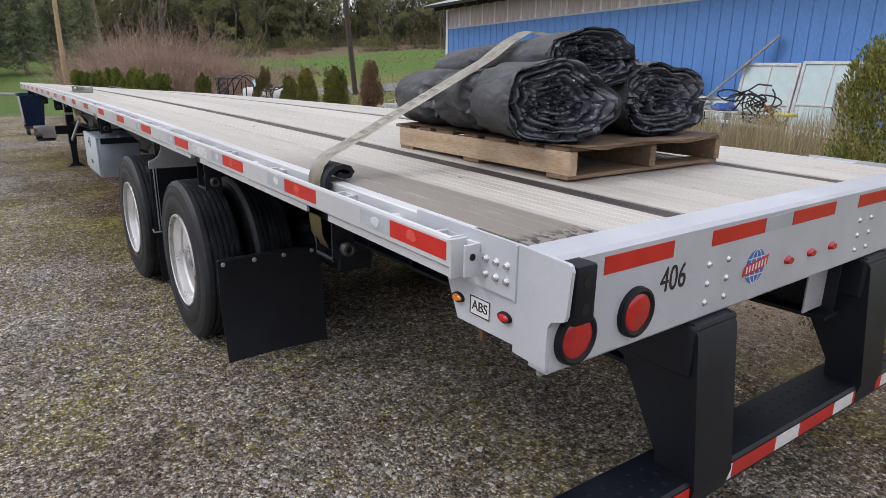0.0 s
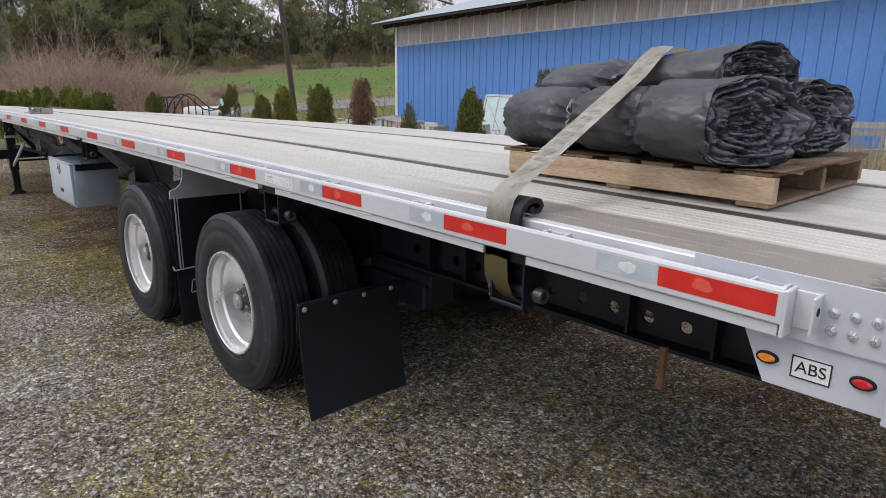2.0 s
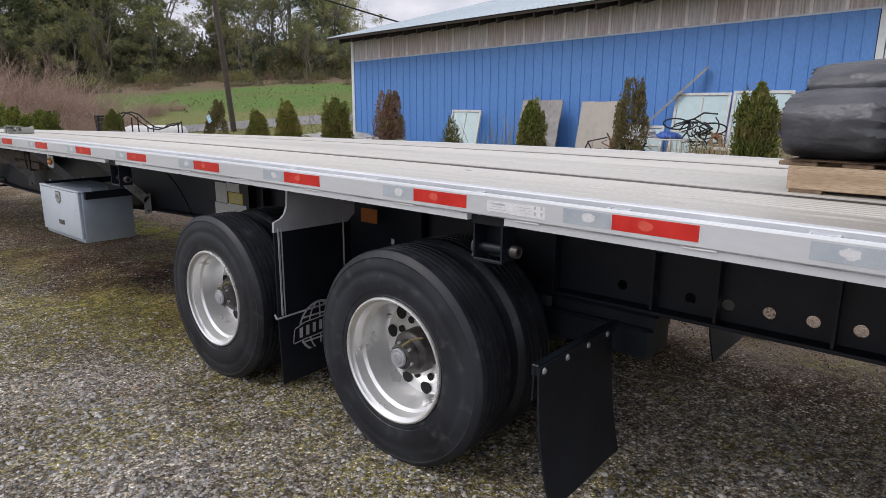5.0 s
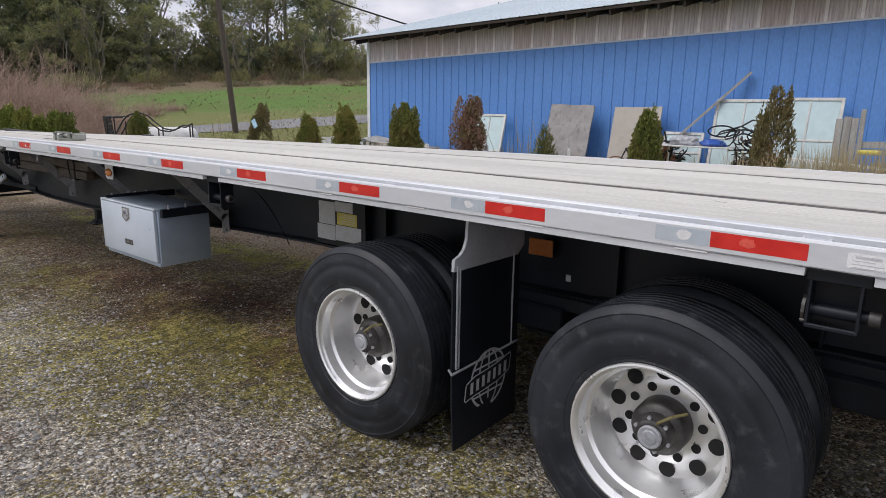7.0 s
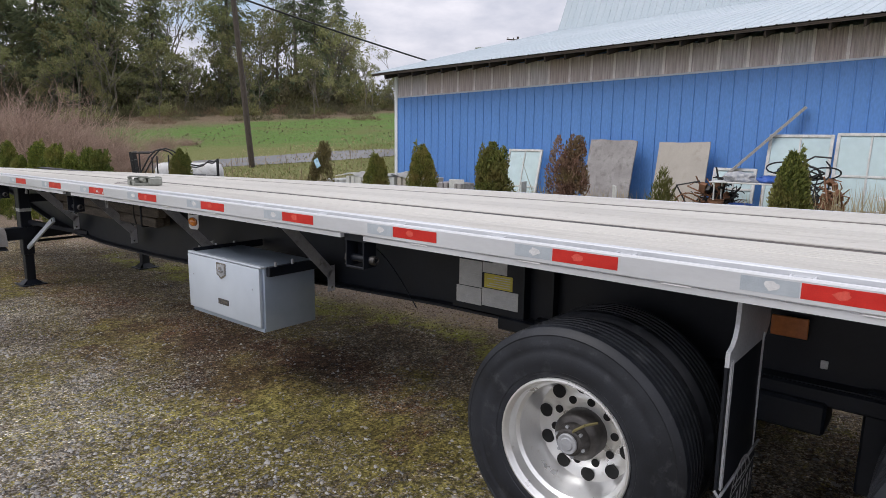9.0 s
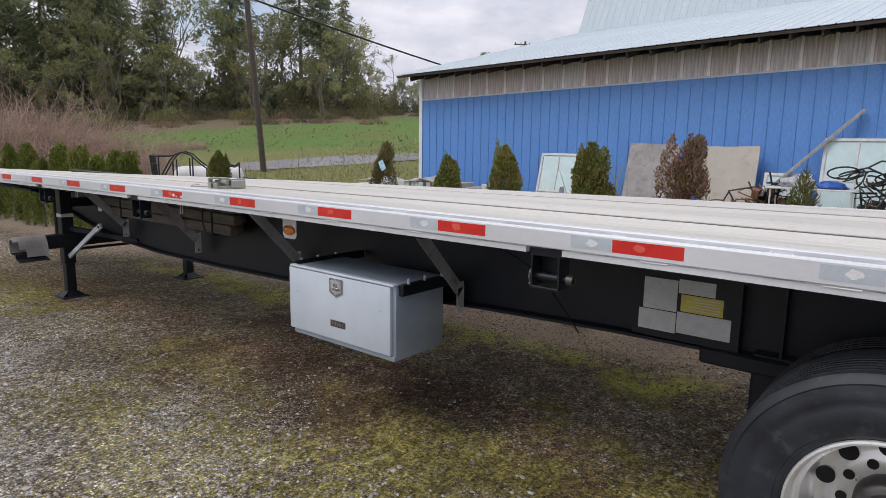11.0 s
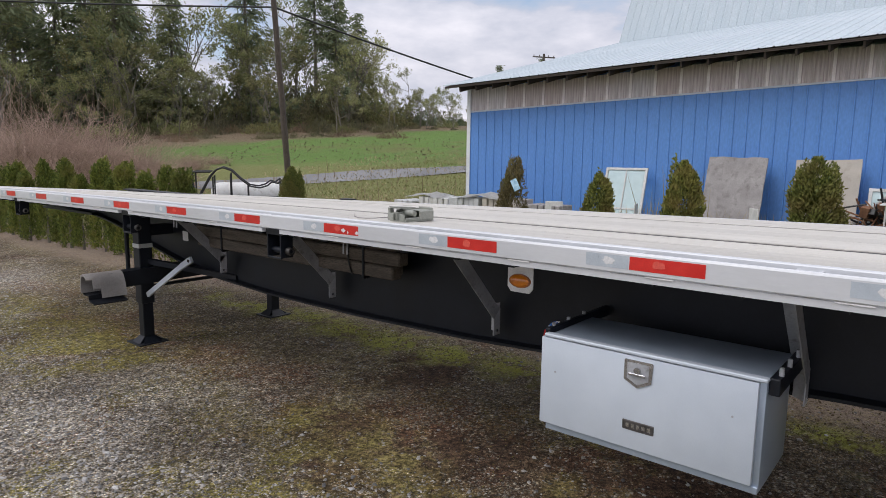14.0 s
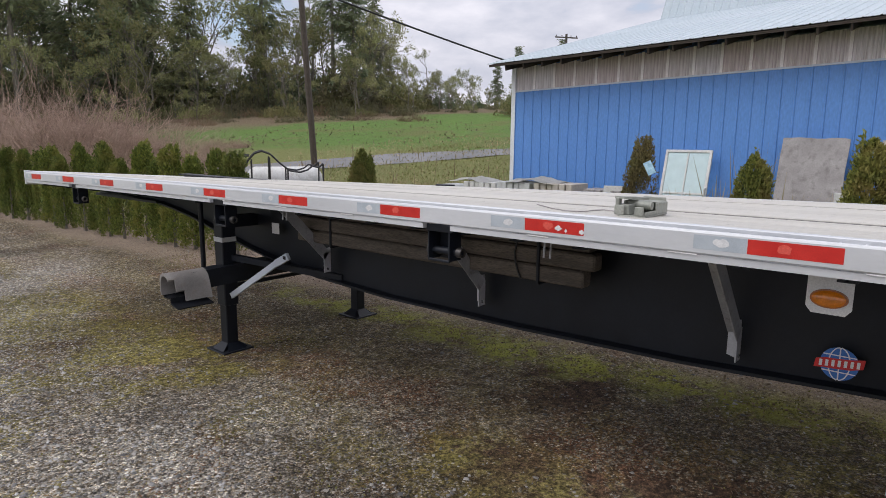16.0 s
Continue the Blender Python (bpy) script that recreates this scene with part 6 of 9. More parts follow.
def tarp_roll(name, a, b, ra, rb, ha, hb, seed, ties, slant, label):
    """A rolled tarpaulin from a to b (half widths ra, rb, half heights ha, hb): a loose folded spiral, creased, pinched where it is tied."""
    rnd = random.Random(seed)
    a, b = Vector(a), Vector(b)
    axis = (b - a).normalized()
    side = axis.cross(Vector((0, 0, 1))).normalized()
    up = side.cross(axis)
    root = thing(name, (a + b) / 2 - up * (ha + hb) / 2, label, "tarpaulin", "rolled tarps on the pallet")
    turns = 7
    corner = [rnd.uniform(0, 6.28) for _ in range(4)]
    jut = [rnd.uniform(-0.016, 0.016) for _ in range(turns + 2)]
    facet = [[rnd.uniform(0.84, 1.06) for _ in range(9)] for _ in range(turns + 2)]

    def spiral(t, s):
        turn = turns * t
        ang = 2 * math.pi * turn
        layer = 0.10 + 0.90 * t ** 0.85
        lap, along = int(turn), turn - int(turn)
        g = along * 9
        fa, fb = facet[lap][int(g) % 9], facet[lap + (int(g) + 1) // 9][(int(g) + 1) % 9]
        w = g - int(g)
        ends = math.exp(-s / 0.075) + 0.5 * math.exp(-(1 - s) / 0.08)
        angular = 1 + (fa + (fb - fa) * w - 1) * (0.04 + 0.96 * ends) * (1.25 - 0.80 * t)
        creases = 1 + 0.075 * noise.noise(Vector((math.cos(ang) * 1.8, math.sin(ang) * 1.8, s * 6 + seed))) + 0.03 * noise.noise(Vector((math.cos(ang) * 4, math.sin(ang) * 4, s * 12 + seed)))
        creases += (0.006 + 0.075 * ends) * noise.noise(Vector((ang * 1.7, turn * 0.7, s * 5 + seed)))
        creases += (0.004 + 0.14 * ends * (1 - 0.7 * t)) * noise.noise(Vector((math.cos(ang) * 1.7, math.sin(ang) * 1.7, turn * 0.9 + seed)))
        pinch = 1.0
        for c, wid, deep in ties:
            near = math.exp(-((s - c) / wid) ** 2)
            pinch -= near * (deep + (wid < 0.1) * (0.05 * math.sin(6 * ang + corner[2]) + 0.04 * math.sin(11 * ang + corner[1])))
            if wid > 0.1:
                continue
            pleat = math.exp(-((s - c) / (wid * 2.6)) ** 2)
            pinch += 0.045 * pleat * (1 - 2 * abs(math.sin(7.5 * ang + 14 * abs(s - c) + corner[0])))
        swell = 1 - 0.05 * max(0.0, s - 0.96) / 0.04
        k = layer * angular * creases * pinch * swell
        hw, hh = ra + (rb - ra) * s, ha + (hb - ha) * s
        u, v = math.cos(ang) * hw * k, math.sin(ang) * hh * k
        v = max(v, -hh * (0.96 - 0.02 * math.sin(9 * s)))
        poke = 0.0
        if s < 0.06:
            poke = (jut[lap] * (1 - along) + jut[lap + 1] * along + slant * u + 0.034 * noise.noise(Vector((ang * 1.9, 2.0, seed)))) * (1 - s / 0.06)
        elif s > 0.97:
            poke = jut[lap] * 0.6
        return a.lerp(b, s) + side * u + up * v + axis * poke

    stations = [0, 0.012, 0.03, 0.06, 0.10, 0.14, 0.18, 0.22, 0.26, 0.30, 0.34, 0.38, 0.42, 0.46, 0.50, 0.54, 0.58, 0.62, 0.66, 0.70, 0.74, 0.78, 0.84, 0.90, 0.95, 0.985, 1.0]
    # folded layers seen at the ends: rounded rolls with sharp creases between them
    rings, spokes = 46, 84
    for s, out in ((0.0, -1.0), (1.0, 1.0)):
        bm = bmesh.new()
        mid = a.lerp(b, s)
        rim = [spiral((turns - 1 + min(0.999, j / spokes)) / turns, s) - mid for j in range(spokes)]
        grid = []
        for i in range(rings + 1):
            rho = 0.04 + 0.95 * i / rings
            row = []
            for j in range(spokes):
                along = j / spokes
                phase = turns * rho - along + 1
                lap, f = int(phase), phase - int(phase)
                g = along * 9
                fa, fb = facet[lap % turns][int(g) % 9], facet[lap % turns][(int(g) + 1) % 9]
                kink = fa + (fb - fa) * (g - int(g)) - 0.95
                k = rho * (1 + 1.15 * kink * (1 - 0.85 * rho ** 3))
                roll = math.sqrt(max(0.0, 1 - (2 * f - 1) ** 2))
                rum = noise.noise(Vector((math.cos(6.28 * along) * 3 * rho, math.sin(6.28 * along) * 3 * rho, lap * 1.7 + seed)))
                pleat = abs(noise.noise(Vector((along * 26, lap * 3.1, seed + out))))
                swing = (roll - 0.75) * (0.044 + 0.024 * rum) + 0.046 * rum * (1 - 0.5 * rho) - 0.050 * pleat * roll - 0.034 * (1 - rho)
                row.append(bm.verts.new(mid + rim[j] * k + axis * (out * swing)))
            grid.append(row)
        for p, q in zip(grid, grid[1:]):
            for j in range(spokes):
                bm.faces.new((p[j], p[(j + 1) % spokes], q[(j + 1) % spokes], q[j]))
        bm.faces.new(grid[0])
        part("rolled_end", bm, M_TARP, root, "shiny black folded layers at the end of the roll", smooth=26)
    bm = bmesh.new()
    fine = sorted(set(stations + [c + wid * d for c, wid, deep in ties if wid < 0.1 for d in (-3.2, -2.5, -1.9, -1.4, -1.0, -0.6, -0.3, 0.0, 0.3, 0.6, 1.0, 1.4, 1.9, 2.5, 3.2)]))
    around = 104
    first = 1 - 1.07 / turns
    rows = [[bm.verts.new(spiral(first + (1 - first) * i / around, s)) for i in range(around + 1)] for s in fine]
    for p, q in zip(rows, rows[1:]):
        for i in range(around):
            bm.faces.new((p[i], p[i + 1], q[i + 1], q[i]))
    bmesh.ops.solidify(bm, geom=bm.faces, thickness=0.010)
    part("outer_wrap", bm, M_TARPDUST, root, "dust-greyed outer turn of the tarp", smooth=34)
    for c, wid, deep in ties:
        if wid > 0.1:
            continue
        bm = bmesh.new()
        loops = []
        for i in range(30):
            p = spiral(1 - (1 - i / 30) / turns, c)
            outw = (p - a.lerp(b, c)).normalized()
            loops.append([bm.verts.new(p + outw * du + axis * dv) for du, dv in ((-0.014, -0.013), (0.007, -0.013), (0.007, 0.013), (-0.014, 0.013))])
        for i in range(30):
            for e in range(4):
                bm.faces.new((loops[i][e], loops[i][(e + 1) % 4], loops[(i + 1) % 30][(e + 1) % 4], loops[(i + 1) % 30][e]))
        part("tie_band", bm, M_TARP, root, "black tie strap round the roll")
    return root


TZ = PZ + 0.131
tarp_roll("rolled_tarp", (0.862, 1.83, TZ + 0.158), (1.00, 2.94, TZ + 0.133), 0.232, 0.205, 0.171, 0.140, 3, [(0.36, 0.030, 0.22), (0.67, 0.034, 0.30), (0.50, 0.13, 0.10)], -0.45, "rolled black vinyl tarp tied with cords on a pallet")
tarp_roll("rolled_tarp", (1.520, 1.83, TZ + 0.160), (1.53, 2.95, TZ + 0.136), 0.240, 0.210, 0.174, 0.142, 11, [(0.40, 0.04, 0.18), (0.68, 0.04, 0.22)], -0.25, "rolled black vinyl tarp lying beside another on a pallet")
tarp_roll("rolled_tarp", (1.190, 1.96, TZ + 0.325), (1.24, 2.93, TZ + 0.272), 0.212, 0.200, 0.132, 0.112, 23, [(0.60, 0.036, 0.30), (0.44, 0.14, 0.09)], -0.35, "rolled black vinyl tarp lying on two others")
bm = bmesh.new()
zz = [(0.822, 2.585, TZ + 0.215), (0.802, 2.592, TZ + 0.175), (0.808, 2.568, TZ + 0.150), (0.797, 2.588, TZ + 0.120), (0.804, 2.566, TZ + 0.090), (0.812, 2.580, TZ + 0.050)]
for p, q in zip(zz, zz[1:]):
    rod(bm, p, q, 0.0028, seg=6)
lone("tie_cord", bm, M_CORD, "frayed pale cord tied round a rolled tarp", "cord")

# cargo strap over the load, from one rail to the other
strap_path = [(0.095, 1.10), (0.050, 1.135), (0.026, 1.19), (0.020, 1.26), (0.020, 1.34), (0.026, 1.405), (0.044, 1.450), (0.075, 1.480), (0.115, 1.498), (0.160, 1.516), (0.92, 1.842), (1.06, 1.924), (1.17, 1.970), (1.27, 1.970), (1.42, 1.958), (1.54, 1.915), (1.80, 1.80), (2.50, 1.470), (2.555, 1.43), (2.566, 1.36), (2.566, 1.25), (2.52, 1.175)]


def strap_y(i):
    return 2.262 + 0.13 * min(1.0, max(0.0, (strap_path[i][0] - 0.1) / 1.2))


bm = bmesh.new()
rows = []
fine_path = []
for i in range(len(strap_path) - 1):
    for t in (0.0, 0.5):
        a, b = strap_path[i], strap_path[i + 1]
        fine_path.append((a[0] + (b[0] - a[0]) * t, a[1] + (b[1] - a[1]) * t, strap_y(i) + (strap_y(i + 1) - strap_y(i)) * t))
fine_path.append((*strap_path[-1], strap_y(len(strap_path) - 1)))
for x, z, y in fine_path:
    rows.append([bm.verts.new((x, y + w, z + camber(2.3) * 0.0 - 0.006 + 0.003 * math.cos(w * 40))) for w in (-0.051, -0.025, 0.0, 0.025, 0.051)])
for p, q in zip(rows, rows[1:]):
    for i in range(4):
        bm.faces.new((p[i], p[i + 1], q[i + 1], q[i]))
bmesh.ops.solidify(bm, geom=bm.faces, thickness=0.0035)
strap = lone("cargo_strap", bm, M_WEBBING, "grimy pale webbing strap tied over the tarps", "strap", smooth=40)
for k in range(8):
    bm = bmesh.new()
    x = 0.17 + k * 0.060
    xa = x + 0.02
    z = 1.516 + (xa - 0.160) / 0.760 * (1.842 - 1.516)
    y = 2.264 + 0.13 * min(1.0, max(0.0, (xa - 0.1) / 1.2))
    bm.faces.new([bm.verts.new((xa + dx, y + dy, z + dx * 0.429 - 0.0021)) for dx, dy in ((-0.013, -0.023), (0.009, -0.023), (0.013, 0.023), (-0.009, 0.023))])
    part("printed_bar", bm, M_WEBBINK, strap, "worn dark printing on the webbing")

bm = bmesh.new()
curl = [(0.034, 1.300), (0.034, 1.360), (0.037, 1.395), (0.050, 1.420), (0.074, 1.437), (0.104, 1.441), (0.130, 1.434), (0.140, 1.419), (0.130, 1.406), (0.108, 1.403), (0.090, 1.410), (0.088, 1.420)]
outer, inner = [], []
for i, (u, v) in enumerate(curl):
    p, q = curl[max(0, i - 1)], curl[min(len(curl) - 1, i + 1)]
    d = Vector((q[0] - p[0], q[1] - p[1])).normalized() * 0.009
    outer.append((u - d.y, v + d.x))
    inner.append((u + d.y, v - d.x))
sweep(bm, outer + inner[::-1], (2.185, 2.25, 2.315), lambda u, v, s: (u, s - 0.01, v))
lone("corner_protector", bm, M_RUBBER, "curved black rubber corner protector under the strap", "corner protector", smooth=70)
bm = bmesh.new()
sweep(bm, [(0.085, 1.36), (0.073, 1.36), (0.074, 1.18), (0.095, 1.12), (0.105, 1.122), (0.088, 1.185)], (2.19, 2.222), lambda u, v, s: (u, s, v))
lone("rubber_strip", bm, M_RUBBER, "black rubber strip hanging behind the strap", "rubber strip")

# hook and clamp left on the deck
CZ = deck_z(10.17) + twist(0.3, 10.17)
clamp = thing("load_clamp", (0.30, 10.17, CZ), "dull grey-green load clamp forgotten on the deck", "clamp")
for name, dims in (
        ("clamp_base", (0.185, 0.425, 10.112, 10.232, 0.0, 0.008)), ("side_plate", (0.300, 0.425, 10.112, 10.119, 0.008, 0.058)), ("guide_plate", (0.190, 0.300, 10.112, 10.119, 0.008, 0.026)),
        ("side_plate", (0.235, 0.425, 10.225, 10.232, 0.008, 0.066)), ("end_plate", (0.418, 0.425, 10.119, 10.225, 0.008, 0.074)),
        ("jaw_plate", (0.185, 0.193, 10.120, 10.160, 0.008, 0.046)), ("jaw_plate", (0.185, 0.193, 10.205, 10.250, 0.008, 0.050)), ("cover_plate", (0.335, 0.425, 10.119, 10.225, 0.054, 0.060)), ("jaw_block", (0.200, 0.262, 10.190, 10.245, 0.008, 0.052))):
    bm = bmesh.new()
    box(bm, *dims[:4], CZ + dims[4], CZ + dims[5], 0.003)
    part(name, bm, M_CLAMP, clamp)
bm = bmesh.new()
rod(bm, (0.270, 10.119, CZ + 0.046), (0.270, 10.225, CZ + 0.052), 0.017, seg=14)
part("roller", bm, M_CLAMP, clamp, smooth=40)
bm = bmesh.new()
beam_between(bm, (0.200, 10.235, CZ + 0.080), (0.330, 10.180, CZ + 0.072), 0.055, 0.010)
beam_between(bm, (0.205, 10.240, CZ + 0.050), (0.200, 10.238, CZ + 0.080), 0.030, 0.014, (0, 1, 0))
part("lever", bm, M_CLAMP, clamp)
bm = bmesh.new()
cord = [(0.434, 10.792), (0.330, 10.680), (0.244, 10.589), (0.178, 10.482), (0.186, 10.420), (0.250, 10.405), (0.330, 10.421), (0.400, 10.400), (0.330, 10.250)]
ring = [(0.0028 * math.cos(a), 0.0028 * math.sin(a)) for a in np.linspace(0, 2 * math.pi, 7)[:-1]]
fine_cord = [Vector((np.interp(t, range(9), [c[0] for c in cord]), np.interp(t, range(9), [c[1] for c in cord]), 0)) for t in np.linspace(0, 8, 33)]
sweep(bm, ring, fine_cord, lambda u, v, p: (p.x + u, p.y + u * 0.7, deck_z(p.y) + twist(p.x, p.y) + 0.004 + v))
lone("thin_cord", bm, M_CONC, "thin grey cord trailing from a clamp on the deck", "cord", smooth=60)


# ---- plants ----
def leaf_fan(rng, pts, dirs, length, width, droop=0.0):
    """Two-triangle leaf sprays at points, along directions."""
    n = len(pts)
    d = dirs / np.linalg.norm(dirs, axis=1, keepdims=True)
    ref = rng.normal(size=(n, 3))
    s = np.cross(d, ref)
    s /= np.linalg.norm(s, axis=1, keepdims=True) + 1e-9
    ln = length * rng.uniform(0.6, 1.4, (n, 1))
    wd = width * rng.uniform(0.6, 1.4, (n, 1))
    tip = pts + d * ln - np.array([0, 0, 1.0]) * droop * ln
    mid = pts + d * ln * 0.5
    v = np.stack([pts, mid + s * wd, tip, mid - s * wd], 1).reshape(-1, 3)
    f = (np.arange(n)[:, None] * 4 + np.array([[0, 1, 2, 3]])).reshape(-1, 4)
    return v, f


def thuja_mesh(seed, h, r, count, material, twin=False, leaf=(0.030, 0.0058), gaunt=0.0):
    """A columnar shrub of many upright plumes round a leafy core, ragged at the top."""
    rng = np.random.default_rng(seed)
    outline = lambda t: r * np.clip((1 - t ** 5.5) ** 0.75, 0.12, 1) * np.clip(0.84 + 1.6 * t, 0, 1)
    plumes = 46 if h > 1.5 else 24
    pt = np.clip(rng.beta(1.15, 1.0, plumes) * 0.93, 0.03, 0.90)
    pt[:3] = (0.84, 0.80, 0.76)
    pa = rng.uniform(0, 2 * np.pi, plumes)
    pr = outline(pt) * rng.uniform(0.55, 0.86, plumes) * (1 + 0.16 * np.sin(3 * pa + seed))
    ph = h * rng.uniform(0.085, 0.165, plumes) * (1.0 - 0.35 * pt)
    pw = r * rng.uniform(0.22, 0.42, plumes)
    pr[:3] *= 0.8
    off = np.zeros(plumes)
    if twin:
        pick = rng.random(plumes) < 0.45
        off = np.where(pick, r * 0.66, -r * 0.30)
        pr, pt = pr * 0.68, np.where(pick, pt * 0.92, pt)
    n_core = int(count * (0.34 - 0.16 * gaunt))
    n_out = count - n_core
    which = rng.integers(0, plumes, n_out)
    g = rng.normal(size=(n_out, 3))
    g /= np.linalg.norm(g, axis=1, keepdims=True)
    g *= rng.uniform(0.2, 1.0, (n_out, 1)) ** 0.45
    taper = 1 - 0.62 * np.clip(g[:, 2], 0, 1)
    x = off[which] + np.cos(pa[which]) * pr[which] + g[:, 0] * pw[which] * taper
    y = np.sin(pa[which]) * pr[which] + g[:, 1] * pw[which] * taper
    z = h * 0.07 + pt[which] * h * 0.90 + g[:, 2] * ph[which]
    t = rng.beta(1.2, 1.1, n_core)
    a = rng.uniform(0, 2 * np.pi, n_core)
    q = outline(t) * rng.uniform(0.1, 0.78, n_core) ** 0.5 * (0.72 if twin else 1.0)
    cx = np.where(rng.random(n_core) < 0.45, r * 0.66, -r * 0.30) if twin else 0.0
    pts = np.concatenate([np.stack([x, y, z], 1), np.stack([cx + np.cos(a) * q, np.sin(a) * q, h * 0.05 + t * h * 0.90], 1)])
    pts[:, 2] = np.maximum(pts[:, 2], 0.03)
    ang = np.arctan2(pts[:, 1], pts[:, 0])
    dirs = np.stack([np.cos(ang) * 0.45, np.sin(ang) * 0.45, np.full(count, 1.0)], 1) + rng.normal(0, 0.34, (count, 3))
    v, f = leaf_fan(rng, pts, dirs, leaf[0], leaf[1])
    return mesh_from("crown", v, f, material)


def trunk_mesh(name, h, r0, r1, material, seg=7):
    a = np.linspace(0, 2 * np.pi, seg, endpoint=False)
    v, f = [], []
    lv = 5
    for j in range(lv):
        t = j / (lv - 1)
        q = r0 + (r1 - r0) * t
        off = 0.06 * h * 0.1 * math.sin(3 * t)
        v += [(math.cos(k) * q + off, math.sin(k) * q, t * h) for k in a]
    for j in range(lv - 1):
        for i in range(seg):
            f.append((j * seg + i, j * seg + (i + 1) % seg, (j + 1) * seg + (i + 1) % seg, (j + 1) * seg + i))
    return mesh_from(name, v, f, material, True)


def planted(name, at, meshes, label, category, group, turn=0.0, scale=(1, 1, 1)):
    root = thing(name, at, label, category, group)
    root.rotation_euler.z = turn
    root.scale = scale
    for pname, me in meshes:
        ob = new(pname, me)
        ob.parent = root
    return root


TRUNK_S = trunk_mesh("trunk", 0.8, 0.035, 0.012, M_BARK)
thuja_green = [thuja_mesh(5 + i, 1.9, 0.205, 26000, M_THUJA, leaf=(0.030, 0.0068)) for i in range(4)]
thuja_bronze = thuja_mesh(31, 1.9, 0.205, 15000, M_THUJABROWN, gaunt=1.0)
thuja_red = thuja_mesh(32, 1.9, 0.225, 20000, M_THUJARED, True, gaunt=0.8)
thuja_wide = thuja_mesh(41, 1.9, 0.38, 30000, M_THUJA)
near_row = [
    (1.60, 2.12, "w", 0.95), (3.73, 2.00, "g", 0.95), (4.74, 2.06, "b", 0.80), (5.79, 1.86, "g", 0.92), (7.78, 1.98, "r", 1.05),
    (8.68, 1.90, "g", 1.15), (9.73, 1.86, "b2", 1.05), (10.56, 1.72, "g", 1.00), (11.50, 1.88, "b", 0.98), (15.42, 1.70, "g", 1.05)]
for i, (y, top, kind, fat) in enumerate(near_row):
    x = 3.42 + 0.05 * math.sin(i * 2.1)
    gz = ground_z(x, y)
    h = top - gz
    me, lab = {"w": (thuja_wide, "broad green arborvitae with browned inner sprays"), "g": (thuja_green[i % 4], "green columnar arborvitae"), "b": (thuja_bronze, "bronzed columnar arborvitae, part dead"), "b2": (thuja_green[(i + 1) % 4], "dull green arborvitae with browned edges"), "r": (thuja_red, "dead red-brown arborvitae with two stems")}[kind]
    planted("arborvitae", (x, y, gz - 0.02), [("trunk", TRUNK_S), ("crown", me)], lab + " beside the trailer", "shrub", "row of arborvitae", i * 1.3 if kind != "r" else 1.45, (fat, fat, h / 1.9))
thuja_hedge = [thuja_mesh(15 + i, 1.9, 0.245, 8500, M_HEDGE, leaf=(0.052, 0.011)) for i in range(3)]
hedge_y = [18.28, 18.80, 19.42, 19.95, 20.5, 21.1, 21.75, 22.3, 22.9, 23.5, 24.15, 24.8, 25.5, 26.2, 26.9, 27.6, 28.4]
for i, y in enumerate(hedge_y):
    x = 3.30 - 0.085 * (y - 17.5) + 0.08 * math.sin(i * 1.7)
    gz = ground_z(x, y)
    top = 1.62 + 0.17 * math.sin(i * 2.9) - 0.01 * (y - 18)
    planted("arborvitae", (x, y, gz - 0.02), [("trunk", TRUNK_S), ("crown", thuja_hedge[i % 3])], "dense green arborvitae in a hedge at the yard's edge", "shrub", "arborvitae hedge", i * 1.9, (0.98 + 0.12 * math.sin(i * 4.1), 0.98, (top - gz) / 1.9))
# plant tag hanging in one of the shrubs
bm = bmesh.new()
box(bm, 3.145, 3.150, 11.275, 11.345, 1.44, 1.56, 0.0, 1)
tag = lone("plant_tag", bm, M_TAG, "blue-green nursery tag hanging in a shrub", "tag")
tag.rotation_euler = (radians(-28), radians(4), radians(12))
rng = np.random.default_rng(77)
n = 8500
a = rng.uniform(0, 2 * np.pi, n)
q = rng.uniform(0, 0.24, n) * (1 + 0.5 * np.sin(a * 3))
pts = np.stack([np.cos(a) * q, np.sin(a) * q, rng.uniform(0.1, 1.60, n) * (1 - 0.35 * q / 0.24)], 1)
dirs = np.stack([np.cos(a) * 0.5, np.sin(a) * 0.5, np.full(n, 1.0)], 1) + rng.normal(0, 0.2, (n, 3))
v, f = leaf_fan(rng, pts, dirs, 0.055, 0.0042)
planted("young_conifer", (3.45, 6.83, ground_z(3.45, 6.83)), [("trunk", TRUNK_S), ("crown", mesh_from("crown", v, f, M_YOUNG))], "low yellow-green young conifer between taller shrubs", "shrub", "row of arborvitae")


# far woods
def tubes(paths, seg=4):
    """Tapered tubes for lists of (points, radius at the start, radius at the end)."""
    vs, fs, base = [], [], 0
    for pts, r0, r1 in paths:
        pts = np.asarray(pts, float)
        d = pts[-1] - pts[0]
        d /= np.linalg.norm(d) + 1e-9
        s = np.cross(d, (0.31, 0.87, 0.39))
        s /= np.linalg.norm(s)
        u = np.cross(d, s)
        m = len(pts)
        for j, p in enumerate(pts):
            q = r0 + (r1 - r0) * j / (m - 1)
            for k in range(seg):
                a = 2 * math.pi * k / seg
                vs.append(p + (s * math.cos(a) + u * math.sin(a)) * q)
        for j in range(m - 1):
            for k in range(seg):
                fs.append((base + j * seg + k, base + j * seg + (k + 1) % seg, base + (j + 1) * seg + (k + 1) % seg, base + (j + 1) * seg + k))
        base += m * seg
    return np.array(vs), np.array(fs)


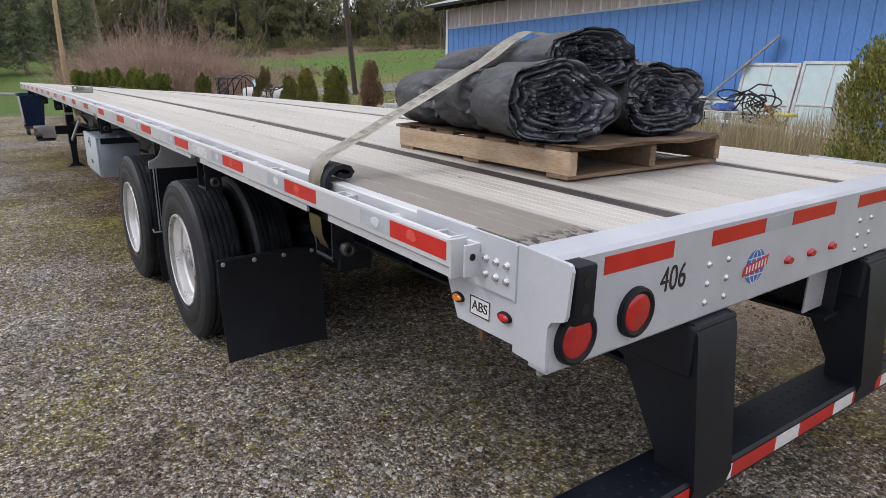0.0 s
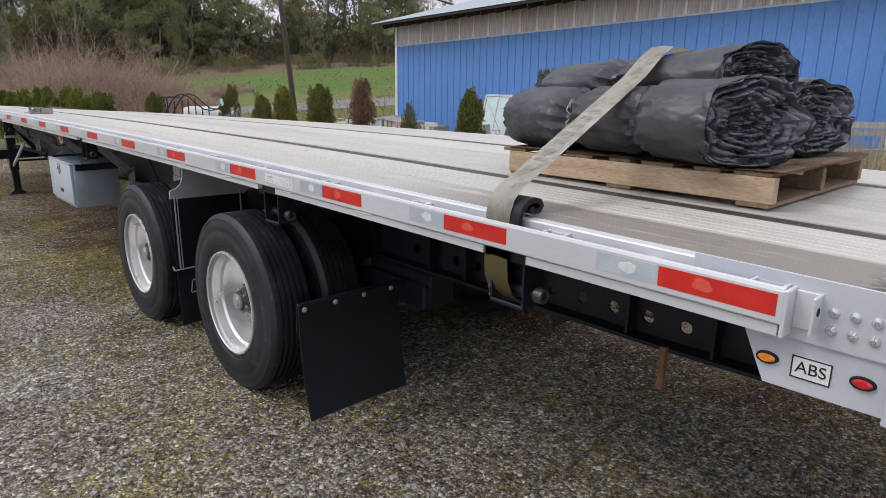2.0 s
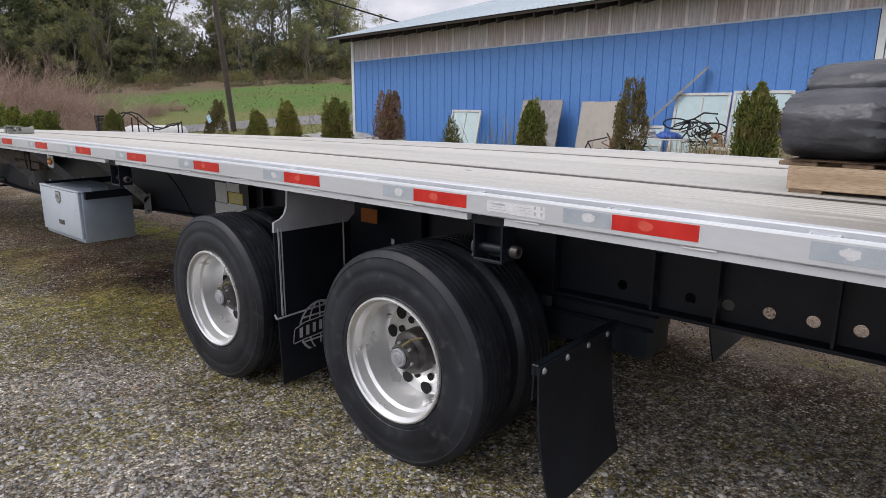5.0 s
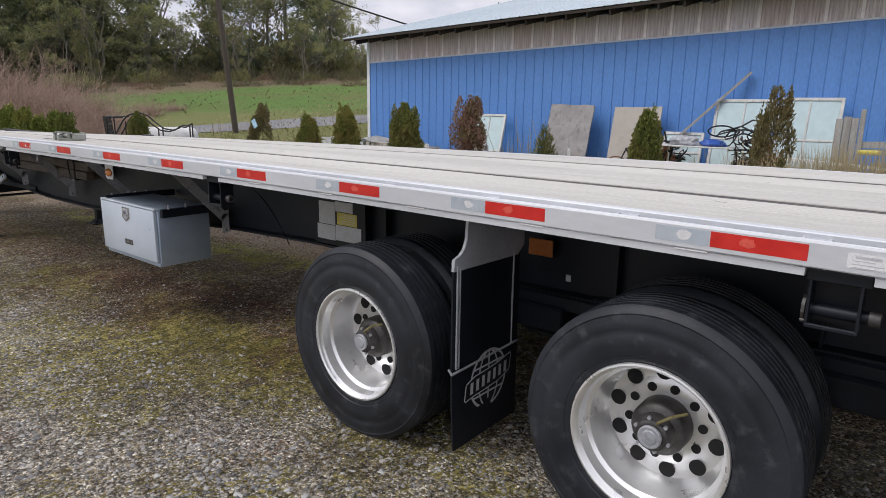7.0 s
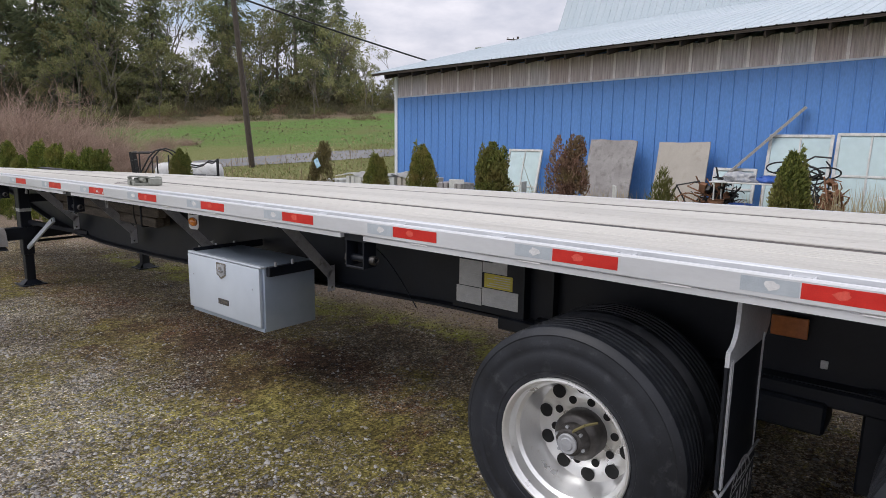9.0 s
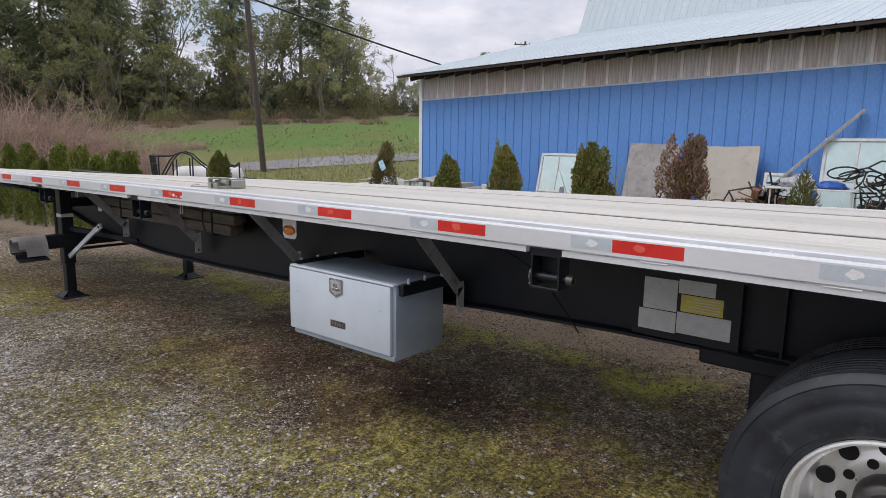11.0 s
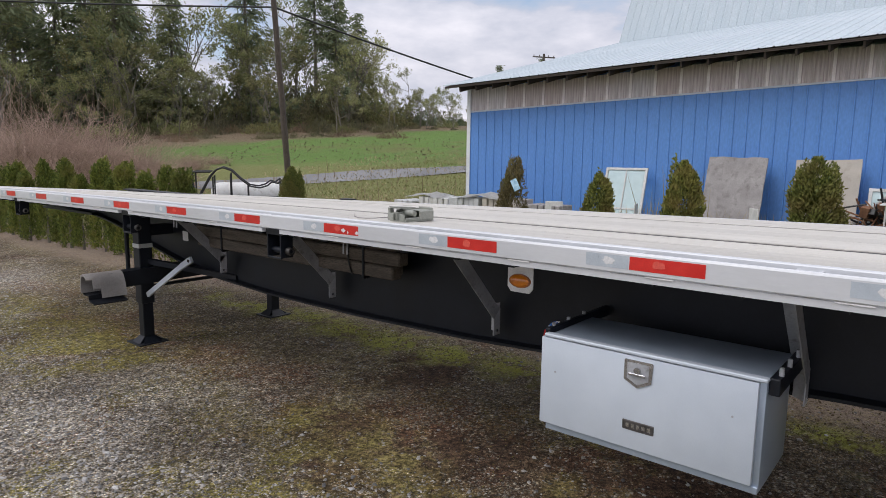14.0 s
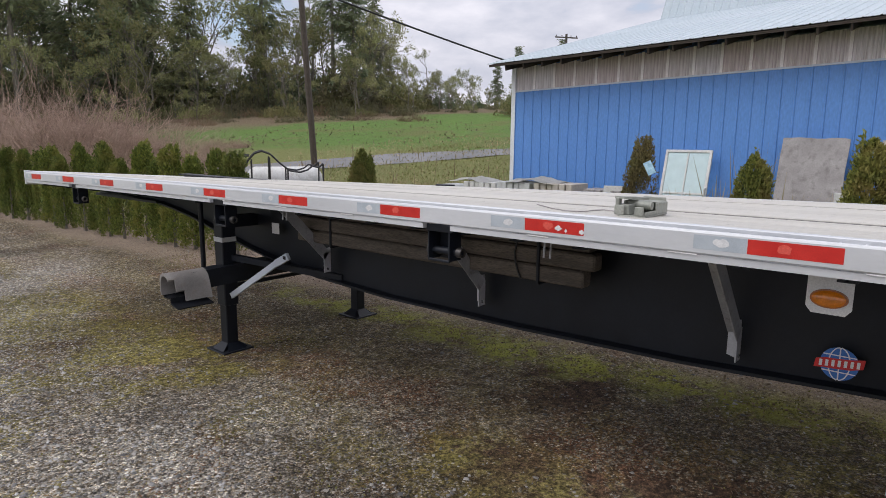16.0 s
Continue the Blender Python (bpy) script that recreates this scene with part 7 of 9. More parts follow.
def fir_meshes(seed, h, start):
    rng = np.random.default_rng(seed)
    paths = [([(0, 0, 0), (0.1, 0.05, h * 0.5), (0.0, 0.1, h * 0.98)], 0.36, 0.03)]
    pts, dirs = [], []
    z = h * start
    while z < h * 0.985:
        t = (z - h * start) / (h * (1 - start))
        reach = (0.8 + 3.6 * (1 - t) ** 0.85) * rng.uniform(0.55, 1.15)
        for _ in range(rng.integers(3, 6)):
            a = rng.uniform(0, 2 * np.pi)
            ln = reach * rng.uniform(0.5, 1.1)
            out = np.array([math.cos(a), math.sin(a), 0.0])
            p0 = np.array([0, 0, z])
            p1 = p0 + out * ln * 0.6 + np.array([0, 0, 0.10 * ln])
            p2 = p0 + out * ln + np.array([0, 0, -0.12 * ln])
            paths.append(([p0, p1, p2], 0.045, 0.01))
            for q in np.linspace(0.12, 1.0, int(8 + ln * 7)):
                c = p0 + (p2 - p0) * q + np.array([0, 0, 0.10 * ln * math.sin(math.pi * q)])
                c = c + rng.normal(0, 0.20, 3) * np.array([1, 1, 0.5])
                pts.append(c)
                dirs.append(out * 0.8 + np.array([0, 0, -0.55]) + rng.normal(0, 0.38, 3))
        z += rng.uniform(0.28, 0.55)
    v, f = tubes(paths)
    trunk = mesh_from("trunk", v, f, M_BARK)
    v, f = leaf_fan(rng, np.array(pts), np.array(dirs), 0.80, 0.085)
    return [("trunk", trunk), ("crown", mesh_from("crown", v, f, M_FIR))]


def bare_meshes(seed, h, haze, material, leaf=(0.32, 0.075)):
    rng = np.random.default_rng(seed)
    paths, tips = [], []

    def grow(p, d, ln, r, level):
        d = d / np.linalg.norm(d)
        mid = p + d * ln * 0.5 + rng.normal(0, 0.04 * ln, 3)
        end = p + d * ln + rng.normal(0, 0.05 * ln, 3)
        paths.append(([p, mid, end], r, r * 0.55))
        if level == 0:
            tips.append((mid, d))
            tips.append((end, d))
            return
        for _ in range(rng.integers(2, 5)):
            nd = d + rng.normal(0, 0.50, 3) + np.array([0, 0, 0.12])
            grow(p + (end - p) * rng.uniform(0.45, 1.0), nd, ln * rng.uniform(0.50, 0.78), r * 0.52, level - 1)

    for _ in range(rng.integers(1, 4)):
        grow(np.array([rng.normal(0, 0.2), rng.normal(0, 0.2), 0.0]), np.array([rng.normal(0, 0.13), rng.normal(0, 0.13), 1.0]), h * 0.42, h * 0.013, 4)
    v, f = tubes(paths, 3)
    trunk = mesh_from("trunk", v, f, M_BARK)
    base = np.array([t[0] for t in tips])
    dd = np.array([t[1] for t in tips])
    idx = rng.integers(0, len(base), haze)
    pts = base[idx] + rng.normal(0, 0.22, (haze, 3))
    v, f = leaf_fan(rng, pts, dd[idx] + rng.normal(0, 0.7, (haze, 3)), *leaf)
    return [("trunk", trunk), ("crown", mesh_from("crown", v, f, material))]


def thicket_mesh(seed, n, size, material, length, width, up=0.9, squash=0.6):
    rng = np.random.default_rng(seed)
    g = rng.normal(size=(n, 3))
    g /= np.linalg.norm(g, axis=1, keepdims=True)
    rad = size * rng.uniform(0.3, 1.0, (n, 1)) ** 0.5
    lump = 1 + 0.25 * np.sin(g[:, :1] * 5 + seed) + 0.2 * np.cos(g[:, 1:2] * 6 + seed)
    pts = g * rad * lump
    pts[:, 2] = np.abs(pts[:, 2]) * squash
    dirs = g * 0.6 + np.array([0, 0, up]) + rng.normal(0, 0.4, (n, 3))
    v, f = leaf_fan(rng, pts, dirs, length, width)
    return mesh_from("crown", v, f, material)


firs = [fir_meshes(100, 27, 0.30), fir_meshes(101, 23, 0.18), fir_meshes(102, 25, 0.42), fir_meshes(103, 20, 0.10)]
bares = [bare_meshes(200, 17, 1500, M_OLIVE), bare_meshes(201, 14, 1500, M_OLIVE), bare_meshes(202, 19, 900, M_OLIVE), bare_meshes(203, 12, 1800, M_IVY)]
bushes = [[("crown", thicket_mesh(300 + i, 1000, 2.6, (M_IVY, M_OLIVE, M_UNDER)[i], 0.40, 0.060))] for i in range(3)]
tall_bushes = [[("crown", thicket_mesh(320 + i, 1700, 4.2, (M_IVY, M_FIR, M_UNDER)[i], 0.55, 0.13, 0.7, 1.15))] for i in range(3)]
bracken = [[("crown", thicket_mesh(340 + i, 800, 2.6, (M_BRAMBLE, M_UNDER)[i], 0.34, 0.035, 0.9, 0.40))] for i in range(2)]
rnd = random.Random(5)


def polar(az, dist):
    a = radians(az)
    return (-1.5 + dist * math.sin(a), 5 + dist * math.cos(a))


def woods(kind, az, dist, size, label, group):
    x, y = polar(az, dist)
    planted(kind[0], (x, y, ground_z(x, y) - 0.2), kind[1], label, "tree" if kind[0].endswith("tree") else "shrub", group, rnd.uniform(0, 6.28), (size, size, size * rnd.uniform(0.94, 1.08)))


az = -6.0
while az < 57:
    dist = 74 + rnd.uniform(0, 12) + (6 if az < 14 else 0)
    tall = 1.0 if az < 36 else (1.0 - 0.03 * (az - 36) if az < 41.3 else max(0.24, 0.62 - 0.05 * (az - 41.3)))
    gap = 26.4 < az < 29.4
    dense = 0.58 if az < 24 else (0.0 if gap else (0.55 if az < 36 else (0.42 if az < 41.3 else 0.0)))
    if rnd.random() < dense:
        woods(("fir_tree", firs[rnd.randrange(4)]), az, dist + 4, tall * rnd.uniform(0.80, 1.10), "tall dark fir on the wooded hill", "far woods")
    if rnd.random() < 0.62:
        woods(("bare_tree", bares[rnd.randrange(4)]), az + 0.4, dist + rnd.uniform(-3, 8), (0.5 if gap else tall) * rnd.uniform(0.85, 1.2), "bare mossy broadleaf tree at the wood's edge", "far woods")
    if az < 50 and (az < 27 or rnd.random() < 0.7):
        woods(("bare_tree", bares[rnd.choice((0, 1, 3, 3))]), az + 0.2, dist - 5 + rnd.uniform(0, 4), rnd.uniform(0.42, 0.70) * min(1, tall + 0.1), "small olive broadleaf tree at the wood's edge", "far woods")
    woods(("thicket", bushes[2 if rnd.random() < 0.5 else rnd.randrange(2)]), az + rnd.uniform(-0.5, 0.8), dist - 4 - rnd.uniform(0, 3), rnd.uniform(0.5, 1.0) * min(1, tall + 0.2), "dull green thicket under the trees", "far woods")
    woods(("thicket", tall_bushes[rnd.randrange(3)]), az + rnd.uniform(-0.5, 0.8), dist + 2 + rnd.uniform(0, 5), rnd.uniform(0.65, 1.1) * (0.72 if gap else min(1, tall + 0.1)), "tall dark evergreen thicket among the trunks", "far woods")
    if az < 27 and rnd.random() < 0.5:
        woods(("fir_tree", firs[1 if rnd.random() < 0.5 else 3]), az + rnd.uniform(-0.4, 0.4), dist + 16 + rnd.uniform(0, 6), rnd.uniform(0.42, 0.66), "dense dark fir deep in the wood", "far woods")
    if 18 < az < 50 and rnd.random() < 0.8:
        woods(("bare_tree", bares[rnd.choice((0, 1, 3))]), az + rnd.uniform(-0.4, 0.4), dist - 6, rnd.uniform(0.26, 0.42), "low olive broadleaf scrub at the wood's edge", "far woods")
    if az < 44:
        woods(("bracken", bracken[rnd.randrange(2)]), az + rnd.uniform(-0.5, 0.5), dist - 9 - rnd.uniform(0, 5), rnd.uniform(0.45, 0.85), "low brown bracken and bramble on the bank", "far woods")
    az += rnd.uniform(0.75, 1.25)
for az, dist, size in ((51.5, 84, 0.30), (53.4, 88, 0.40), (54.3, 86, 0.34), (55.8, 84, 0.36), (57.0, 86, 0.42)):
    woods(("fir_tree", firs[3]), az, dist, size, "small dark fir beyond the meadow", "far woods")
for az, dist, size in ((-2.5, 62, 0.5), (0.2, 60, 0.46), (2.4, 63, 0.55), (4.6, 61, 0.44), (6.6, 64, 0.52), (9.0, 66, 0.5), (-5, 64, 0.5)):
    woods(("fir_tree", firs[3]), az, dist, size, "dense low fir at the foot of the wood", "far woods")
woods(("thicket", tall_bushes[0]), 52.8, 66, 0.46, "lone dark bush on the meadow", "far woods")

# red-brown bare scrub behind the hedge
def scrub_mesh(seed, n, size, tall):
    """A tangle of arching canes that fork into thin twigs."""
    rng = np.random.default_rng(seed)
    paths = []
    for _ in range(n):
        p = np.array([rng.normal(0, size * 0.45), rng.normal(0, size * 0.45), 0.0])
        lean = np.array([rng.normal(0, 0.42), rng.normal(0, 0.42), 1.0]) + np.array([p[0], p[1], 0]) * 0.10
        ln = tall * rng.uniform(0.35, 1.0) * (1 - 0.35 * min(1.0, np.hypot(p[0], p[1]) / size))
        q = p + lean * ln * 0.5 + rng.normal(0, 0.10, 3)
        e = q + (lean + rng.normal(0, 0.5, 3) + np.array([0, 0, -0.25])) * ln * 0.5
        paths.append(([p, q, e], 0.017, 0.005))
        for _ in range(4):
            w = q + (e - q) * rng.uniform(-0.4, 0.9)
            d = lean * 0.8 + rng.normal(0, 0.75, 3)
            paths.append(([w, w + d * ln * 0.13, w + (d + rng.normal(0, 0.5, 3)) * ln * 0.27], 0.009, 0.003))
    v, f = tubes(paths, 3)
    return [("crown", mesh_from("crown", v, f, M_TWIG))]


scrubs = [scrub_mesh(400 + i, 420, 2.4, (3.9, 3.3, 2.7)[i]) for i in range(3)]
for i, (az, dist, size) in enumerate(((8.5, 47, 0.70), (11, 44, 0.95), (13.2, 42, 1.22), (15.5, 40, 0.98), (17.2, 39, 1.28), (19.3, 38, 0.92), (21.2, 38, 0.88), (22.8, 39, 0.55), (24.4, 41, 0.42), (12.5, 49, 1.25), (16.5, 46, 1.10), (19.5, 45, 0.95), (26, 44, 0.34), (28, 46, 0.28), (14.4, 36, 0.62), (20.3, 35, 0.50), (23.5, 36, 0.38))):
    woods(("bare_scrub", scrubs[i % 3]), az, dist, size, "red-brown leafless scrub behind the hedge", "bare scrub")


# ---- poles and line ----
def utility_pole(base, lean, h, r, material, arm, label):
    bx, by = base
    bz = ground_z(bx, by) - 0.3
    root = thing("utility_pole", (bx, by, bz), label, "pole")
    bm = bmesh.new()
    top = Vector((bx + lean[0] * h, by + lean[1] * h, bz + h))
    rod(bm, (bx, by, bz), top, r, r * 0.72, 14)
    part("shaft", bm, material, root, smooth=40)
    if arm:
        bm = bmesh.new()
        d = Vector((0.83, -0.55, 0)) * arm
        box_c = top - Vector((0, 0, 0.35))
        beam_between(bm, box_c - d, box_c + d, 0.10, 0.12)
        for q in (-0.9, -0.4, 0.4, 0.9):
            rod(bm, box_c + d * q, box_c + d * q + Vector((0, 0, 0.22)), 0.035, 0.05, 8)
        part("crossarm", bm, M_POLE, root)
    return top


utility_pole((18.5, 35.75), (-0.174, -0.136), 11.5, 0.17, M_POLE, 0.0, "leaning dark wooden utility pole beyond the yard")
utility_pole((58.0, 44.0), (0, 0), 8.3, 0.16, M_POLE, 1.3, "distant utility pole with a crossarm")
utility_pole((4.4, 49.5), (0.0, 0.0), 12.0, 0.16, M_POLENEW, 0.0, "new pale wooden pole across the lawn")


def cable(a, b, sag, r, name):
    a, b = Vector(a), Vector(b)
    pts = [a.lerp(b, t) - Vector((0, 0, sag * 4 * t * (1 - t))) for t in np.linspace(0, 1, 25)]
    v, f = tubes([(pts, r, r)], 6)
    tagged(new(name, mesh_from(name, v, f, M_INK, True)), "dark overhead power line between poles", "cable", "power lines")


hang = Vector((16.9, 34.5, 8.9))
cable(hang, (44.0, 30.8, 5.2), 0.25, 0.05, "power_line")
cable(hang, (-9.2, 51.5, 7.9), 0.3, 0.04, "power_line")
utility_pole((44.0, 30.8), (0, 0), 3.3, 0.12, M_POLE, 0.0, "short service post behind the barn")


# ---- the barn ----
BX, BY0, BY1, B_SILL, B_EAVE = 14.0, -1.2, 20.32, 3.195, 3.94
FALL = 0.0285
barn = thing("barn", (19.8, 9.5, -0.05), "long blue metal-sided barn with a pale steel roof", "barn")


def siding_panel(width, z0, z1):
    """Ribbed steel sheet facing -x: ribs a foot apart, the first edge at y = 0."""
    bm = bmesh.new()
    pts = []
    step = 0.305
    for i in range(int(round(width / step))):
        b = i * step
        pts += [(0.0, b), (0.0, b + 0.245), (-0.020, b + 0.256), (-0.020, b + 0.284), (0.0, b + 0.295)]
    pts.append((0.0, width))
    lo = [bm.verts.new((u, v, z0)) for u, v in pts]
    hi = [bm.verts.new((u, v, z1)) for u, v in pts]
    back_lo = [bm.verts.new((0.02, v, z0)) for v in (0.0, width)]
    back_hi = [bm.verts.new((0.02, v, z1)) for v in (0.0, width)]
    for i in range(len(pts) - 1):
        bm.faces.new((lo[i], lo[i + 1], hi[i + 1], hi[i]))
    bm.faces.new((back_lo[0], back_hi[0], back_hi[1], back_lo[1]))
    return finish("panel", bm, M_BLUE)


panel_me = siding_panel(0.915, -1.0, B_SILL)
y = 4.36
while y < BY1 - 0.12:
    ob = new("siding_panel", panel_me)
    ob.parent = barn
    ob.location = Vector((BX, y, 0)) - ROOT_AT[barn]
    y += 0.915
    if y + 0.915 > BY1 + 0.4:
        break
last_w = BY1 - 0.1 - y
if last_w > 0.3:
    ob = new("siding_panel", siding_panel(round(last_w / 0.305) * 0.305, -1.0, B_SILL))
    ob.parent = barn
    ob.location = Vector((BX, y, 0)) - ROOT_AT[barn]
bm = bmesh.new()
box(bm, BX - 0.03, BX + 0.06, BY1 - 0.14, BY1, -1.0, B_EAVE, 0.004)
part("corner_trim", bm, M_TRIM, barn, "white corner trim")
bm = bmesh.new()
box(bm, BX - 0.03, BX + 0.06, 4.20, 4.34, -1.0, B_EAVE, 0.004)
part("door_trim", bm, M_TRIM, barn, "white door trim")
bm = bmesh.new()
box(bm, BX - 0.05, BX - 0.01, BY0, 4.18, -1.0, 3.5, 0.004)
part("sliding_door", bm, M_TRIM, barn, "pale sliding door")
bm = bmesh.new()
box(bm, BX - 0.025, BX + 0.05, 4.34, BY1 - 0.14, B_SILL, B_SILL + 0.045, 0.004)
part("band_sill", bm, M_BOX, barn)
# back, ends and lining
bm = bmesh.new()
box(bm, BX + 0.06, BX + 0.12, BY0, BY1 - 0.02, -0.4, B_SILL, 0)
box(bm, 38.0, 38.1, BY0, BY1, -0.4, B_EAVE, 0)
box(bm, BX + 0.12, 38.0, BY1 - 0.08, BY1 - 0.02, -0.4, B_EAVE + 0.1, 0)
box(bm, BX + 0.12, 38.0, BY0, BY0 + 0.06, -0.4, B_EAVE + 0.1, 0)
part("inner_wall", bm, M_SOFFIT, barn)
# end gables up to the roofs
for yy in (BY0 + 0.03, BY1 - 0.05):
    bm = bmesh.new()
    sweep(bm, [(14.1, B_EAVE), (25.6, 6.98), (27.3, 10.3), (29.5, 11.2), (31.7, 10.3), (33.4, 6.98), (38.0, 5.6), (38.0, B_EAVE)], (yy - 0.02, yy + 0.02), lambda u, v, s: (u, s, v))
    part("gable", bm, M_BLUE, barn)
# translucent band between posts
M_GIRT = surface("pinkish_faded_girt", (0.52, 0.42, 0.41), (0.66, 0.56, 0.55), 0.7, 0, 3, 40, 0.2, 0.002, (0.25, 0.20, 0.19), (1, 3, 1))
M_POST = surface("whitish_pink_batten", (0.80, 0.75, 0.75), (0.90, 0.86, 0.86), 0.6, 0, 3, 60, 0.05, 0.001)
pw = 0.662
poly_bm = bmesh.new()
cols = 13
lo, hi = [], []
for i in range(cols * 2 + 1):
    v = (pw - 0.05) * i / (cols * 2)
    u = 0.010 * (1 if i % 2 else -1)
    lo.append(poly_bm.verts.new((u, v, B_SILL + 0.045)))
    hi.append(poly_bm.verts.new((u, v, B_EAVE - 0.02)))
for i in range(cols * 2):
    poly_bm.faces.new((lo[i], lo[i + 1], hi[i + 1], hi[i]))
poly_me = finish("glazing", poly_bm, M_POLY)
post_bm = bmesh.new()
box(post_bm, -0.030, 0.018, -0.030, 0.030, B_SILL + 0.045, B_EAVE, 0.003)
post_me = finish("band_post", post_bm, M_POST)
rail_bm = bmesh.new()
box(rail_bm, 0.030, 0.065, 0.0, pw, B_SILL + 0.46, B_SILL + 0.60)
box(rail_bm, 0.020, 0.060, -0.085, 0.085, B_SILL + 0.0, B_SILL + 0.46)
rail_me = finish("band_girt", rail_bm, M_GIRT)
y = BY1 - 0.14 - pw
while y > 4.0:
    for nm, me, off in (("glazing_panel", poly_me, 0.025), ("band_post", post_me, 0.0), ("band_girt", rail_me, 0.0)):
        ob = new(nm, me)
        ob.parent = barn
        ob.location = Vector((BX, y + off, 0)) - ROOT_AT[barn]
    y -= pw


def roof_strip(x0, z0, x1, z1, width, name):
    """A standing-rib roof sheet, its first edge at y = 0."""
    bm = bmesh.new()
    d = Vector((x1 - x0, 0, z1 - z0))
    nrm = Vector((-(z1 - z0), 0, x1 - x0)).normalized()
    pts = []
    for i in range(3):
        b = i * width / 3
        pts += [(0, b), (0, b + width / 3 - 0.05), (0.014, b + width / 3 - 0.035), (0.014, b + width / 3 - 0.015), (0, b + width / 3)]
    ring = pts + [(u - 0.012, v) for u, v in reversed(pts)]
    a = [bm.verts.new(Vector((x0, v, z0)) + nrm * u) for u, v in ring]
    b2 = [bm.verts.new(Vector((x1, v, z1)) + nrm * u) for u, v in ring]
    m = len(ring)
    for i in range(m):
        j = (i + 1) % m
        bm.faces.new((a[i], b2[i], b2[j], a[j]))
    for i in range(len(pts) - 1):
        bm.faces.new((a[i], a[i + 1], a[m - 2 - i], a[m - 1 - i]))
    return finish(name, bm, M_ROOF)


low_me = roof_strip(13.12, 3.985, 25.65, 7.06, 0.93, "roof_sheet")
steep_me = roof_strip(25.60, 7.05, 27.35, 10.4, 0.93, "roof_sheet")
top_me = roof_strip(27.3, 10.38, 29.5, 11.3, 0.93, "roof_sheet")
y = BY1 + 0.30 - 0.93
while y > BY0 - 1.2:
    for me in (low_me, steep_me, top_me):
        ob = new("roof_sheet", me)
        ob.parent = barn
        ob.location = Vector((0, y, 0)) - ROOT_AT[barn]
    y -= 0.93
bm = bmesh.new()
sweep(bm, [(29.5, 11.30), (31.7, 10.38), (33.4, 7.05), (38.4, 5.55), (38.4, 5.5), (33.4, 7.0), (31.65, 10.33), (29.5, 11.25)], (BY0 - 0.3, BY1 + 0.3), lambda u, v, s: (u, s, v))
part("far_roof", bm, M_ROOF, barn)
bm = bmesh.new()
sweep(bm, [(13.14, 3.925), (13.14, 3.955), (25.6, 6.93), (25.6, 6.86)], (BY0 - 0.2, BY1 + 0.26), lambda u, v, s: (u, s, v))
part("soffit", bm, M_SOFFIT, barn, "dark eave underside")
bm = bmesh.new()
sweep(bm, [(13.145, 3.895), (13.145, 3.955), (13.175, 3.955), (13.175, 3.895)], (BY0 - 0.2, BY1 + 0.26), lambda u, v, s: (u, s, v))
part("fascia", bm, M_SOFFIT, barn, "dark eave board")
bm = bmesh.new()
beam_between(bm, (13.2, 0, 3.83), (14.4, 0, 4.13), 0.045, 0.16)
rafter_me = finish("rafter", bm, M_SOFFIT)
y = BY1 - 0.3
while y > 3:
    ob = new("rafter", rafter_me)
    ob.parent = barn
    ob.location = Vector((0, y, 0)) - ROOT_AT[barn]
    y -= 0.61

# the barn's long lines climb towards its near end
leaned = set()
for ob in barn.children:
    at = ob.location + ROOT_AT[barn]
    ob.location.z += FALL * (BY1 - at.y)
    if ob.data.name not in leaned:
        leaned.add(ob.data.name)
        for v in ob.data.vertices:
            v.co.z -= FALL * v.co.y


# ---- along the barn wall ----
def lean_matrix(y, x_base, z_base, tilt, turn=0.0):
    """A frame standing at the wall: local x runs along -y, local z up, tilted back towards +x."""
    return Matrix.Translation((x_base, y, z_base)) @ Matrix.Rotation(radians(-90 + turn), 4, "Z") @ Matrix.Rotation(radians(-tilt), 4, "X")


def old_window(y, x_base, w, h, tilt, split, label, group="old windows against the wall"):
    zb = ground_z(x_base, y) + 0.01
    m = lean_matrix(y, x_base, zb, tilt)
    root = thing("old_window", (x_base, y, zb), label, "window", group)
    t = 0.065
    for nm, a in (("jamb", (-w / 2, -w / 2 + t, 0, h)), ("jamb", (w / 2 - t, w / 2, 0, h)), ("head", (-w / 2 + t, w / 2 - t, h - t, h)), ("sill", (-w / 2 + t, w / 2 - t, 0, t)), ("mullion", (-0.018, 0.018, t, h - t)), ("transom", (-w / 2 + t, w / 2 - t, h * split - 0.025, h * split + 0.025))):
        bm = bmesh.new()
        dep = 0.03 if nm not in ("mullion", "transom") else 0.022
        box(bm, a[0], a[1], -dep, dep, a[2], a[3], 0.004, 1, m)
        part(nm, bm, M_JUNKWHITE, root)
    for sx in (-1, 1):
        for z0, z1 in ((t, h * split - 0.025), (h * split + 0.025, h - t)):
            bm = bmesh.new()
            box(bm, *sorted((sx * 0.018, sx * (w / 2 - t))), -0.003, 0.003, z0, z1, 0, 1, m)
            part("pane", bm, M_GLASS, root).visible_shadow = False
    return root


old_window(14.75, 13.30, 1.15, 1.72, 15, 0.36, "white wooden window leaning against the blue wall")
old_window(7.60, 13.25, 1.28, 2.08, 13, 0.56, "large white window leaning against the blue wall")
old_window(6.28, 13.22, 1.26, 2.10, 13, 0.56, "large white window leaning beside another")
old_window(8.85, 13.15, 0.95, 1.30, 14, 0.62, "small white window leaning against the blue wall")


